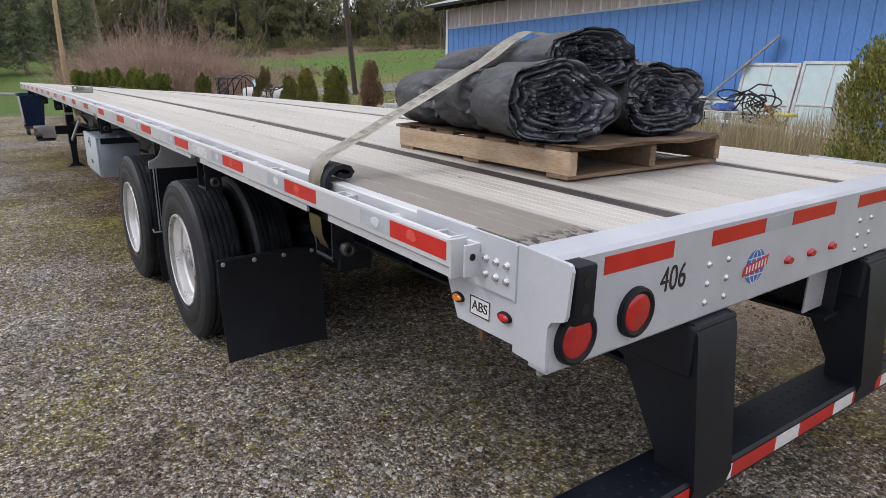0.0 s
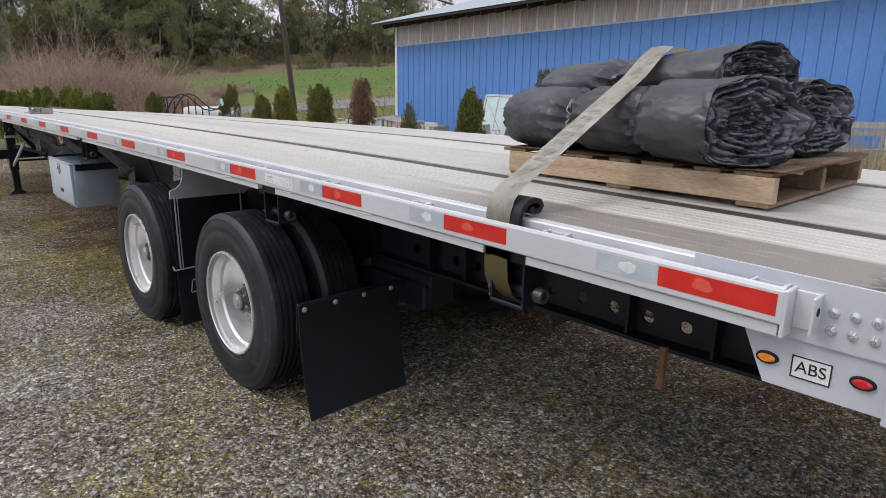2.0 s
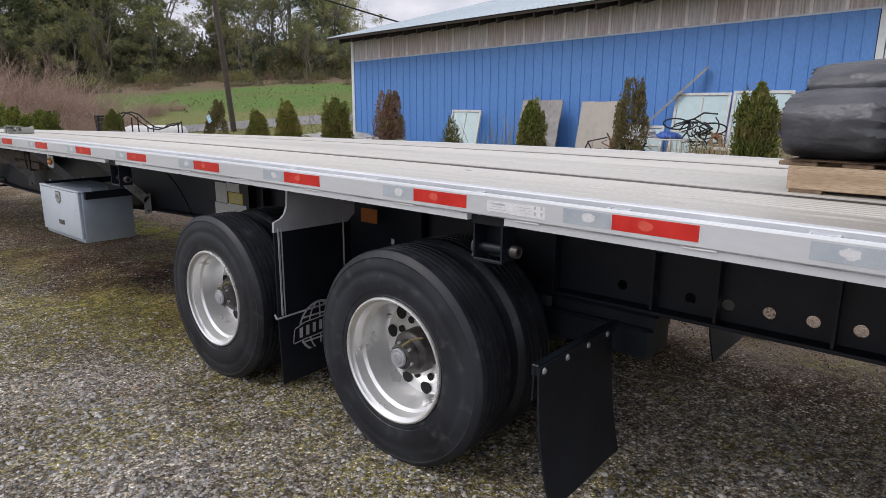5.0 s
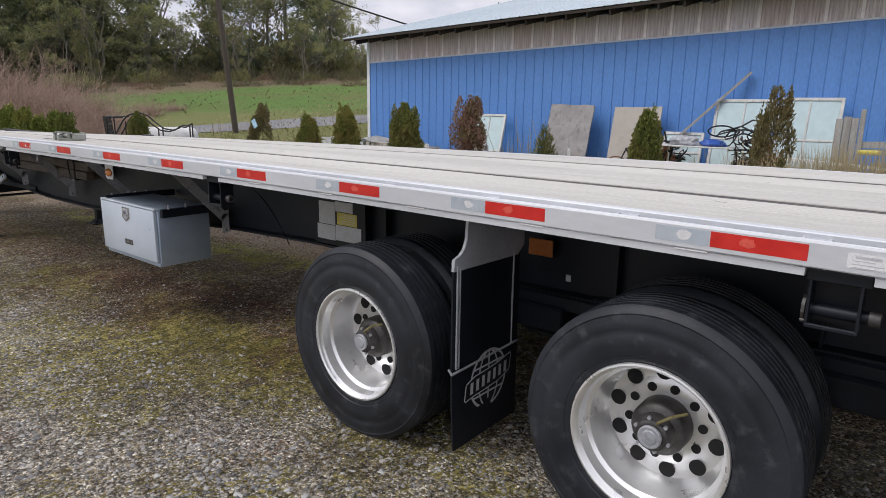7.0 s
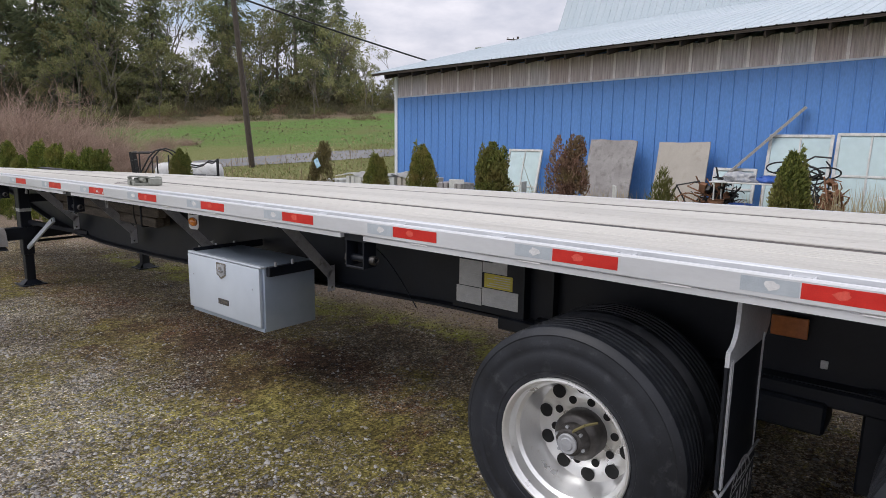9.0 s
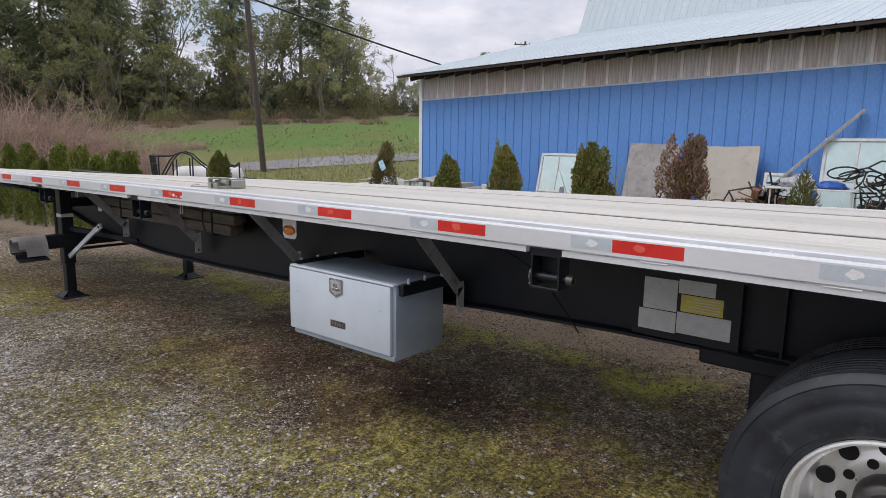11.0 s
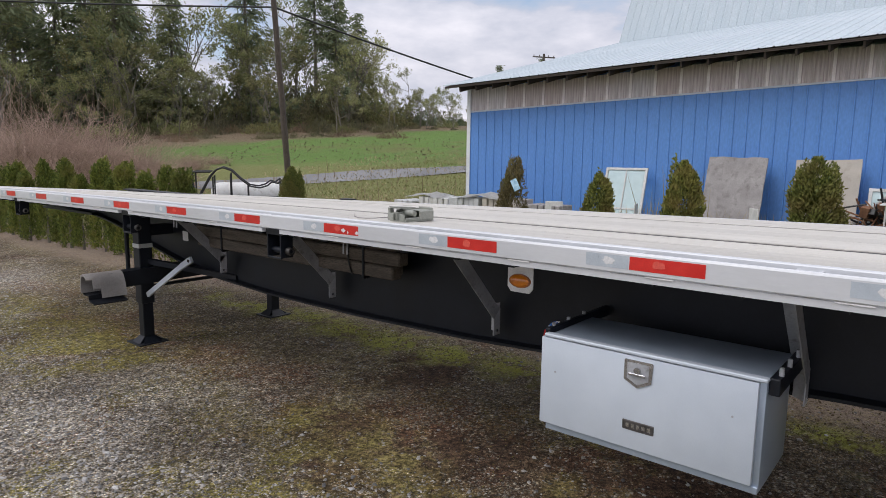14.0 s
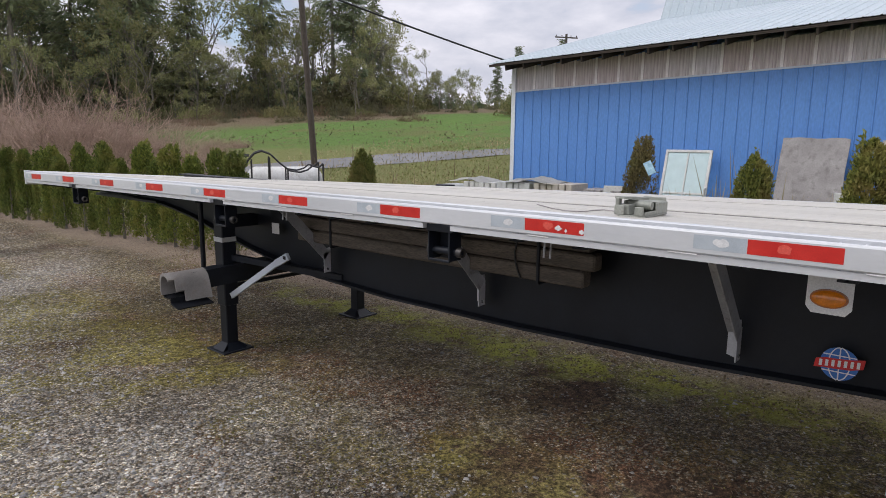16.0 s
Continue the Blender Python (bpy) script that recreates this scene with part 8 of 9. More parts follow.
def leaning_sheet(name, y, x_base, w, h, tilt, mat, label, seed, roll=0.0):
    rr = random.Random(seed)
    zb = ground_z(x_base, y)
    m = lean_matrix(y, x_base, zb, tilt) @ Matrix.Rotation(radians(roll), 4, "Y")
    bm = bmesh.new()
    pts = []
    for i in range(9):
        pts.append((-w / 2 + w * i / 8, rr.uniform(-0.01, 0.01)))
    for i in range(7):
        pts.append((w / 2 + rr.uniform(-0.008, 0.008), h * (i + 0.5) / 7))
    for i in range(9):
        pts.append((w / 2 - w * i / 8, h + rr.uniform(-0.012, 0.012)))
    for i in range(7):
        pts.append((-w / 2 + rr.uniform(-0.008, 0.008), h * (6.5 - i) / 7))
    sweep(bm, pts, (-0.02, 0.02), lambda u, v, s: m @ Vector((u, s, v)))
    return lone(name, bm, mat, label, "board", "boards against the wall")


leaning_sheet("weathered_board", 12.02, 13.20, 1.30, 1.98, 14, M_CONC, "stained grey sheet leaning against the blue wall", 1, 1.0)
leaning_sheet("particle_board", 10.12, 13.25, 1.24, 1.92, 13, M_PLY, "pale particle board leaning against the blue wall", 2, -0.6)
bm = bmesh.new()
beam_between(bm, (12.90, 9.95, 0.02), (13.86, 7.60, 2.62), 0.13, 0.05)
lone("loose_timber", bm, M_GREYWOOD, "long grey timber propped against the wall", "timber")

# folding table with a heap of salvage
tz = ground_z(12.4, 8.2) + 1.02
table = thing("folding_table", (12.4, 8.15, ground_z(12.4, 8.2)), "pale folding table loaded with salvage", "table")
bm = bmesh.new()
box(bm, 12.05, 12.75, 7.35, 9.0, tz - 0.03, tz, 0.01, 2)
part("tabletop", bm, M_JUNKWHITE, table)
for x, y in ((12.12, 7.45), (12.12, 8.9), (12.68, 7.45), (12.68, 8.9)):
    bm = bmesh.new()
    rod(bm, (x, y, ground_z(x, y)), (x, y, tz - 0.03), 0.018, seg=8)
    part("leg", bm, M_JUNKWHITE, table)


def crumpled(name, at, size, mat, label, category, seed, group="salvage on the table"):
    bm = bmesh.new()
    bmesh.ops.create_icosphere(bm, subdivisions=3, radius=1.0)
    for v in bm.verts:
        k = 1 + 0.45 * noise.noise(v.co * 1.7 + Vector((seed, 0, 0))) + 0.2 * noise.noise(v.co * 4.1 + Vector((0, seed, 0)))
        v.co = Vector((v.co.x * size[0] * k, v.co.y * size[1] * k, max(-0.55, v.co.z * k) * size[2] + 0.55 * size[2])) + Vector(at)
    return lone(name, bm, mat, label, category, group, smooth=50)


crumpled("folded_cloth", (12.35, 8.45, tz), (0.20, 0.34, 0.13), M_CLOTH, "striped cloth heaped on a table", "cloth", 3)
crumpled("blue_tarp", (12.4, 7.85, tz), (0.22, 0.26, 0.10), M_JUNKBLUE, "crumpled blue plastic on a table", "tarp", 5)
crumpled("rag_heap", (12.3, 9.3, ground_z(12.3, 9.3)), (0.30, 0.36, 0.32), M_INK, "dark heap of scrap metal by a table", "scrap", 8)
crumpled("rag_heap", (12.5, 6.95, ground_z(12.5, 6.95)), (0.28, 0.30, 0.42), M_JUNKBROWN, "rusty heap of scrap under shrubs", "scrap", 9)


def tub(x, y, r, h, mat, label):
    z = ground_z(x, y)
    bm = bmesh.new()
    lathe(bm, [(0.0, 0.0001), (0.0, r * 0.82), (h, r), (h + 0.012, r + 0.015), (h + 0.012, r - 0.004), (0.02, r * 0.80), (0.02, 0.0001)], (x, y, z), (0, 0, 1), 24)
    lone("tub", bm, mat, label, "tub", "tubs under the table", smooth=40)


tub(12.2, 8.35, 0.24, 0.55, M_JUNKBLUE, "blue plastic tub under a table")
tub(12.15, 8.85, 0.16, 0.62, M_JUNKBROWN, "rust-brown tub under a table")
tub(12.2, 7.75, 0.22, 0.48, M_JUNKWHITE, "white plastic tub under a table")


def hoop(bm, centre, r, tube_r, normal, seg=22):
    nrm = Vector(normal).normalized()
    s = nrm.orthogonal().normalized()
    u = nrm.cross(s)
    pts = [Vector(centre) + (s * math.cos(2 * math.pi * i / seg) + u * math.sin(2 * math.pi * i / seg)) * r for i in range(seg)]
    for i in range(seg):
        rod(bm, pts[i], pts[(i + 1) % seg], tube_r, seg=6)


cycle = thing("old_bicycle", (12.3, 7.2, tz - 0.05), "black bicycle frame lying on a heap", "bicycle")
for yy, zz in ((6.85, tz + 0.25), (7.65, tz + 0.33)):
    bm = bmesh.new()
    hoop(bm, (12.25, yy, zz), 0.27, 0.016, (0.45, 0.12, 0.9))
    part("bicycle_wheel", bm, M_INK, cycle)
bm = bmesh.new()
for p, q in (((12.25, 6.85, tz + 0.25), (12.2, 7.25, tz + 0.45)), ((12.2, 7.25, tz + 0.45), (12.25, 7.65, tz + 0.33)), ((12.2, 7.25, tz + 0.45), (12.2, 7.05, tz + 0.58)), ((12.2, 7.05, tz + 0.58), (12.15, 6.75, tz + 0.56)), ((12.25, 6.85, tz + 0.25), (12.22, 7.1, tz + 0.12))):
    rod(bm, p, q, 0.017, seg=8)
part("bicycle_frame", bm, M_INK, cycle)
cycle = thing("old_bicycle", (12.4, 9.7, ground_z(12.4, 9.7)), "rusty bicycle half buried in scrap", "bicycle")
for yy, zz in ((9.45, 0.40), (9.95, 0.36)):
    bm = bmesh.new()
    hoop(bm, (12.15, yy, zz), 0.31, 0.015, (0.9, 0.35, 0.2))
    part("bicycle_wheel", bm, M_JUNKBROWN, cycle)
bm = bmesh.new()
rod(bm, (12.15, 9.45, 0.40), (12.1, 9.70, 0.85), 0.016, seg=8)
rod(bm, (12.1, 9.70, 0.85), (12.15, 9.95, 0.36), 0.016, seg=8)
rod(bm, (12.1, 9.2, 0.98), (12.1, 9.72, 0.86), 0.016, seg=8)
part("bicycle_frame", bm, M_INK, cycle)


def scrap_heap(at, spread, count, seed, mat, label):
    """Bent rods, straps and housings thrown on one another."""
    rs = random.Random(seed)
    bm = bmesh.new()
    x, y = at
    z = ground_z(x, y)
    for i in range(count):
        px, py = x + rs.gauss(0, spread * 0.4), y + rs.gauss(0, spread)
        pz = z + rs.uniform(0.04, 1.12) * max(0.22, 1 - abs(py - y) / (spread * 2.2)) ** 0.7
        d = Vector((rs.gauss(0, 0.5), rs.gauss(0, 1), rs.gauss(0, 0.8))).normalized() * rs.uniform(0.10, 0.32)
        p = Vector((px, py, pz))
        if i % 3 == 0:
            w = rs.uniform(0.03, 0.09)
            box(bm, -w, w, -w * 1.4, w * 1.4, -w * 0.8, w * 0.8, 0.01, 1, Matrix.Translation(p) @ Matrix.Rotation(rs.uniform(0, 3), 4, (rs.random(), rs.random(), 1)))
        else:
            q = p + d + Vector((0, 0, rs.uniform(-0.05, 0.12)))
            rod(bm, p - d, q, rs.uniform(0.008, 0.022), seg=6)
            rod(bm, q, q + Vector((d.y * 0.5, -d.x, d.z * 0.6)), 0.010, seg=6)
    lone("scrap_heap", bm, mat, label, "scrap", kind="stuff")


scrap_heap((12.85, 8.98), 0.27, 130, 3, M_INK, "tangled black machine parts heaped on the grass")
scrap_heap((12.75, 9.12), 0.30, 60, 4, M_JUNKBROWN, "rusty rods and straps heaped on the grass")
scrap_heap((12.20, 6.70), 0.20, 80, 6, M_JUNKBROWN, "rusty scrap heaped beside salvaged windows")
scrap_heap((12.25, 7.10), 0.22, 80, 7, M_INK, "black scrap heaped beside salvaged windows")


def garden_chair(x, y, turn, label):
    z = ground_z(x, y)
    root = thing("garden_chair", (x, y, z), label, "chair", "white garden chairs")
    m = Matrix.Translation((x, y, z)) @ Matrix.Rotation(turn, 4, "Z")
    bm = bmesh.new()
    box(bm, -0.22, 0.22, -0.22, 0.22, 0.40, 0.43, 0.01, 1, m)
    part("seat", bm, M_JUNKWHITE, root)
    bm = bmesh.new()
    box(bm, -0.22, 0.22, 0.20, 0.23, 0.43, 0.84, 0.01, 1, m)
    part("backrest", bm, M_JUNKWHITE, root)
    for sx in (-0.2, 0.2):
        for sy in (-0.2, 0.2):
            bm = bmesh.new()
            rod(bm, m @ Vector((sx * 1.1, sy * 1.1, 0)), m @ Vector((sx, sy, 0.40)), 0.018, seg=8)
            part("leg", bm, M_JUNKWHITE, root)


garden_chair(12.2, 11.0, 0.6, "white garden chair beside leaning boards")
garden_chair(12.0, 15.9, 2.0, "white garden chair near the wall")
garden_chair(12.1, 14.0, 3.4, "white garden chair near the wall")

# stacked pavers and wrapped pallets towards the corner
for i, (x, y, w, l, h, mat, lab) in enumerate(((12.0, 17.35, 0.9, 1.1, 0.74, M_PLY, "slatted pale stack on a low pallet"), (12.0, 18.55, 0.9, 1.1, 0.74, M_PAPER, "stack of pale grey slabs on a low pallet"), (12.1, 19.75, 0.9, 1.1, 0.70, M_JUNKWHITE, "wrapped white stack on a low pallet"), (12.4, 21.0, 1.0, 1.2, 0.56, M_PAPER, "stack of pale grey slabs on a low pallet"), (12.3, 22.4, 0.8, 1.1, 0.42, M_GREYWOOD, "grey wooden crate in rough grass"), (12.1, 16.1, 0.7, 1.0, 0.62, M_CONC, "low grey stack near the wall"))):
    z = ground_z(x, y)
    root = thing("stacked_pallet", (x, y, z), lab, "pallet", "stacked pallets by the barn corner")
    bm = bmesh.new()
    box(bm, x - w / 2, x + w / 2, y - l / 2, y + l / 2, z + 0.09, z + 0.11)
    for dx in (-w / 2 + 0.05, 0, w / 2 - 0.05):
        box(bm, x + dx - 0.04, x + dx + 0.04, y - l / 2, y + l / 2, z, z + 0.09)
    part("pallet_base", bm, M_GREYWOOD, root)
    rows, slabs = 2, 6
    for r in range(rows):
        for q in range(slabs):
            bm = bmesh.new()
            o = 0.025 * math.sin(i * 3 + r * 2 + q * 1.7)
            box(bm, x - w / 2 + 0.02 + o, x + w / 2 - 0.02 + o, y - l / 2 + q * l / slabs + 0.012, y - l / 2 + (q + 1) * l / slabs - 0.012, z + 0.11 + r * h / rows, z + 0.11 + (r + 1) * h / rows - 0.008, 0.012)
            part("paver", bm, mat, root)

for x, y, z in ((12.0, 18.0, 0.72), (12.15, 20.1, 0.64)):
    bm = bmesh.new()
    g = [[bm.verts.new((x - 0.5 + i * 0.1, y - 0.75 + j * 0.15, z + 0.05 * noise.noise(Vector((i * 0.5, j * 0.5, y))) + 0.10 * math.exp(-((j - 5) / 2.5) ** 2) - 0.012 * abs(i - 5))) for j in range(11)] for i in range(11)]
    for i in range(10):
        for j in range(10):
            bm.faces.new((g[i][j], g[i + 1][j], g[i + 1][j + 1], g[i][j + 1]))
    bmesh.ops.solidify(bm, geom=bm.faces, thickness=0.012)
    lone("cover_sheet", bm, M_JUNKWHITE, "rumpled white sheet thrown over stacked slabs", "sheet", "covers on the stacks", smooth=50)
hose = thing("hose_tangle", (12.3, 7.35, tz), "tangle of black hose and cable on a table", "hose")
rr = random.Random(4)
for k in range(9):
    bm = bmesh.new()
    c = Vector((12.3 + rr.uniform(-0.15, 0.15), 7.35 + rr.uniform(-0.35, 0.35), tz + 0.12 + rr.uniform(0, 0.22)))
    a0, r0 = rr.uniform(0, 6), rr.uniform(0.12, 0.30)
    nrm = Vector((rr.uniform(-1, 1), rr.uniform(-0.4, 0.4), rr.uniform(0.1, 1))).normalized()
    s1 = nrm.orthogonal().normalized()
    s2 = nrm.cross(s1)
    pts = [c + (s1 * math.cos(a0 + q * 0.4) + s2 * math.sin(a0 + q * 0.4)) * r0 * (1 + 0.04 * q) for q in range(11)]
    for p, q in zip(pts, pts[1:]):
        rod(bm, p, q, 0.016, seg=6, caps=False)
    part("hose_loop", bm, M_INK, hose, smooth=60)

# weathered gate post and a pile of old boards
gz = ground_z(12.2, 5.35)
fence = thing("fence_panel", (12.2, 5.2, gz), "weathered grey board fence by the wall", "fence")
for i, (y, w, h) in enumerate(((5.50, 0.13, 1.62), (5.37, 0.14, 1.66), (5.24, 0.12, 1.64), (5.13, 0.09, 1.80))):
    bm = bmesh.new()
    box(bm, 12.17 + 0.02 * (i % 2), 12.21 + 0.02 * (i % 2), y - w / 2 + 0.004, y + w / 2 - 0.004, gz, gz + h, 0.004)
    part("board", bm, M_GREYWOOD, fence)
for z in (1.02, 1.16):
    bm = bmesh.new()
    beam_between(bm, (12.26, 5.1, z), (12.3, 3.6, z + 0.06), 0.03, 0.12)
    part("rail", bm, M_GREYWOOD, fence)
rnd = random.Random(9)
for i in range(18):
    y = 4.1 + rnd.uniform(-0.5, 0.7)
    x = 8.1 + rnd.uniform(-0.4, 0.8)
    z = ground_z(x, y) + 0.06 + 0.055 * i
    a = rnd.uniform(-0.45, 0.45)
    ln = rnd.uniform(0.9, 1.5)
    d = Vector((math.sin(a) * 0.5, math.cos(a), rnd.uniform(-0.10, 0.10))) * ln
    bm = bmesh.new()
    beam_between(bm, Vector((x, y, z)) - d, Vector((x, y, z)) + d, rnd.uniform(0.10, 0.20), 0.035)
    lone("old_board", bm, (M_GREYWOOD, M_JUNKWHITE, M_GREYWOOD, M_PAPER)[i % 4], "grey weathered board in an untidy pile", "board", "pile of old boards")
bm = bmesh.new()
box(bm, 8.3, 8.5, 4.45, 4.72, 1.20, 1.25, 0.02, 2)
lone("yellow_tray", bm, M_YELLOW, "yellow plastic tray on old boards", "tray")
crumpled("blue_bag", (8.0, 5.0, ground_z(8, 5)), (0.28, 0.35, 0.55), M_JUNKBLUE, "blue sack among dry stalks", "sack", 15, "")

# ---- small cage trailer and tank beyond the hedge ----
def cage_trailer():
    base = Vector((6.3, 23.5, ground_z(6.3, 23.5) + 0.22))
    d = Vector((0.84, -0.54, 0))
    side = Vector((0.54, 0.84, 0))
    up = Vector((0, 0, 1))
    P = lambda u, v, w: base + d * u + side * v + up * w
    root = thing("utility_trailer", P(1.1, 0.6, 0), "small black tube-sided utility trailer", "trailer")
    bm = bmesh.new()
    for v in (0, 1.2):
        beam_between(bm, P(0, v, 0.55), P(2.3, v, 0.55), 0.06, 0.08)
        for a, b in (((0, 0.55), (0, 1.32)), ((0.5, 0.55), (0.5, 1.20)), ((0, 1.32), (0.45, 1.32)), ((0.10, 0.62), (0.42, 1.20)), ((0.42, 1.20), (0.58, 1.38)), ((0.58, 1.38), (0.76, 1.44)), ((0.76, 1.44), (0.98, 1.36)), ((0.98, 1.36), (1.20, 1.14)), ((1.20, 1.14), (1.45, 0.94)), ((1.45, 0.94), (1.7, 0.90)), ((1.7, 0.90), (1.9, 0.96)), ((1.9, 0.96), (2.02, 1.06)), ((2.02, 1.06), (2.18, 1.02)), ((2.18, 1.02), (2.3, 1.12)), ((2.3, 0.55), (2.3, 1.12)), ((1.4, 0.55), (1.4, 1.0)), ((0.95, 0.55), (0.95, 1.28))):
            rod(bm, P(a[0], v, a[1]), P(b[0], v, b[1]), 0.022, seg=8)
    part("side_frame", bm, M_INK, root)
    bm = bmesh.new()
    for i in range(9):
        rod(bm, P(-0.02, 0.15 * i, 0.55), P(-0.10, 0.15 * i, 1.35), 0.012, seg=6)
    for w in (0.6, 0.85, 1.1, 1.34):
        rod(bm, P(-0.06, 0, w), P(-0.06, 1.2, w), 0.014, seg=6)
    part("ramp_gate", bm, M_INK, root)
    bm = bmesh.new()
    sweep(bm, [(0, 0), (1.2, 0), (1.2, 0.05), (0, 0.05)], (0.0, 2.3), lambda u, v, s: P(s, u, 0.50 + v))
    part("bed", bm, M_INK, root)
    for v in (-0.12, 1.32):
        bm = bmesh.new()
        rod(bm, P(1.15, v - 0.08, 0.32), P(1.15, v + 0.08, 0.32), 0.32, seg=24)
        part("wheel", bm, M_TYRE, root, smooth=40)
    base2 = P(0.35, 1.7, 0)
    bm = bmesh.new()
    ax = (d * 0.97 + side * 0.05).normalized()
    gz2 = ground_z(base2.x, base2.y)
    lathe(bm, [(0.0, 0.0001), (0.02, 0.22), (0.10, 0.36), (0.25, 0.42), (1.85, 0.42), (2.0, 0.36), (2.08, 0.22), (2.1, 0.0001)], (base2.x, base2.y, gz2 + 0.78), ax, 28)
    tank = thing("white_tank", (base2.x, base2.y, gz2), "white steel tank lying on a cradle", "tank")
    part("shell", bm, M_JUNKWHITE, tank, smooth=50)
    for q in (0.4, 1.7):
        bm = bmesh.new()
        c = Vector((base2.x, base2.y, gz2)) + ax * q
        beam_between(bm, c - side * 0.4 + up * 0.02, c + side * 0.4 + up * 0.02, 0.12, 0.80)
        part("cradle", bm, M_GREYWOOD, tank)


cage_trailer()


# ---- blue steel bin beyond the trailer's front ----
def steel_bin():
    x0, x1, y0, y1 = 0.15, 0.75, 21.3, 22.2
    z = ground_z(0.45, 21.8)
    root = thing("steel_bin", (0.45, 21.8, z), "dark blue steel bin standing past the trailer's nose", "bin")
    bm = bmesh.new()
    lo = [bm.verts.new((x, y, z + 0.24)) for x, y in ((x0 + 0.08, y0 + 0.2), (x1 - 0.08, y0 + 0.2), (x1 - 0.08, y1 - 0.1), (x0 + 0.08, y1 - 0.1))]
    hi = [bm.verts.new((x, y, z + 1.12)) for x, y in ((x0, y0), (x1, y0), (x1, y1), (x0, y1))]
    for i in range(4):
        bm.faces.new((lo[i], lo[(i + 1) % 4], hi[(i + 1) % 4], hi[i]))
    bm.faces.new(lo[::-1])
    bmesh.ops.solidify(bm, geom=bm.faces, thickness=0.012)
    part("hopper", bm, M_CARBLUE, root)
    for a, c in (((x0, y0), (x1, y0)), ((x0, y1), (x1, y1)), ((x0, y0), (x0, y1)), ((x1, y0), (x1, y1))):
        bm = bmesh.new()
        beam_between(bm, (*a, z + 1.12), (*c, z + 1.12), 0.06, 0.05)
        part("rim_bar", bm, M_CARBLUE, root)
    bm = bmesh.new()
    beam_between(bm, (x0 + 0.02, y0 - 0.01, z + 0.42), (x0 - 0.02, y0 - 0.03, z + 1.10), 0.05, 0.03, (0, 1, 0))
    part("lifting_arm", bm, M_PAPER, root, "pale lifting arm")
    bm = bmesh.new()
    box(bm, x0 + 0.05, x1 - 0.05, y0 + 0.18, y0 + 0.26, z + 0.19, z + 0.26, 0.006)
    box(bm, x0 + 0.05, x1 - 0.05, y1 - 0.2, y1 - 0.12, z + 0.19, z + 0.26, 0.006)
    part("skid", bm, M_INK, root)
    for x in (x0 + 0.12, x1 - 0.12):
        for y in (y0 + 0.22, y1 - 0.16):
            bm = bmesh.new()
            rod(bm, (x - 0.03, y, z + 0.095), (x + 0.03, y, z + 0.095), 0.095, seg=16)
            part("castor", bm, M_TYRE, root, smooth=40)


steel_bin()

# ---- road across the meadow ----
rv, rf = [], []
ra, rb = Vector((-10.3, 57.8)), Vector((61.0, 8.2))
side = Vector((rb.y - ra.y, -(rb.x - ra.x))).normalized()
steps = 90
for i in range(steps + 1):
    c = ra.lerp(rb, i / steps)
    for q in (-1.25, -0.4, 0.4, 1.25):
        p = c + side * q
        rv.append((p.x, p.y, ground_z(p.x, p.y) + 0.03))
for i in range(steps):
    for j in range(3):
        a = i * 4 + j
        rf.append((a, a + 1, a + 5, a + 4))
road = new("road", mesh_from("road", rv, rf, M_ROAD, True))
tagged(road, "pale grey asphalt lane crossing the meadow", "road", kind="structure")


# ---- loose cover on the ground ----
def scatter_z(px, py):
    return np.array([ground_z(a, b) for a, b in zip(px, py)])


def smooth_noise(px, py, scale, seed):
    return np.array([noise.noise(Vector((a * scale, b * scale, seed))) for a, b in zip(px, py)])


rng = np.random.default_rng(41)
# crushed stone: thick on the driven strip, thinner under the trailer
cand = 270000
px, py = rng.uniform(-4.2, 3.0, cand), rng.uniform(-0.6, 20.0, cand)
patch = smooth_noise(px, py, 0.8, 2.0)
lush = np.clip(smooth_noise(px, py, 0.55, 11.0) * 0.9 + smooth_noise(px, py, 2.2, 5.0) * 0.6, 0, 1)
edge = np.clip((px + 0.9 - 1.4 * np.clip((py - 15.0) / 4.0, 0, 1) + 0.8 * patch - 0.42 * np.clip(7.0 - py, 0, 5)) / 1.3, 0, 1)
keep = rng.random(cand) < np.clip(0.66 + 0.9 * patch, 0.07, 1) * (1 - 0.86 * edge * edge * (3 - 2 * edge)) * np.clip(1.0 - 0.9 * lush, 0.3, 1) * np.clip(1.25 - np.hypot(px + 2.0, (py - 5) * 0.35) * 0.16, 0.22, 1)
px, py = px[keep], py[keep]
n = len(px)
iv = np.array([(1, 0, 0), (0, 1, 0), (-1, 0, 0), (0, -1, 0), (0.5, 0.5, 0.8), (-0.5, 0.3, 0.9), (-0.1, -0.6, 0.8)])
iff = np.array([(0, 1, 4), (1, 5, 4), (1, 2, 5), (2, 3, 6), (2, 6, 5), (3, 0, 6), (0, 4, 6), (4, 5, 6)])
size = np.clip(rng.lognormal(math.log(0.0084), 0.38, n), 0.0045, 0.0175)
shape = iv[None] * (1 + rng.uniform(-0.30, 0.30, (n, len(iv), 1)))
shape = shape * rng.uniform(0.55, 1.45, (n, 1, 3)) * np.array([1, 1, 0.55])
ang = rng.uniform(0, 2 * np.pi, n)
c, s = np.cos(ang)[:, None], np.sin(ang)[:, None]
tilt = rng.normal(0, 0.3, (n, 1))
sx = shape[..., 0] * c - shape[..., 1] * s
sy = shape[..., 0] * s + shape[..., 1] * c
sz = shape[..., 2] + tilt * sx
pz = scatter_z(px, py)
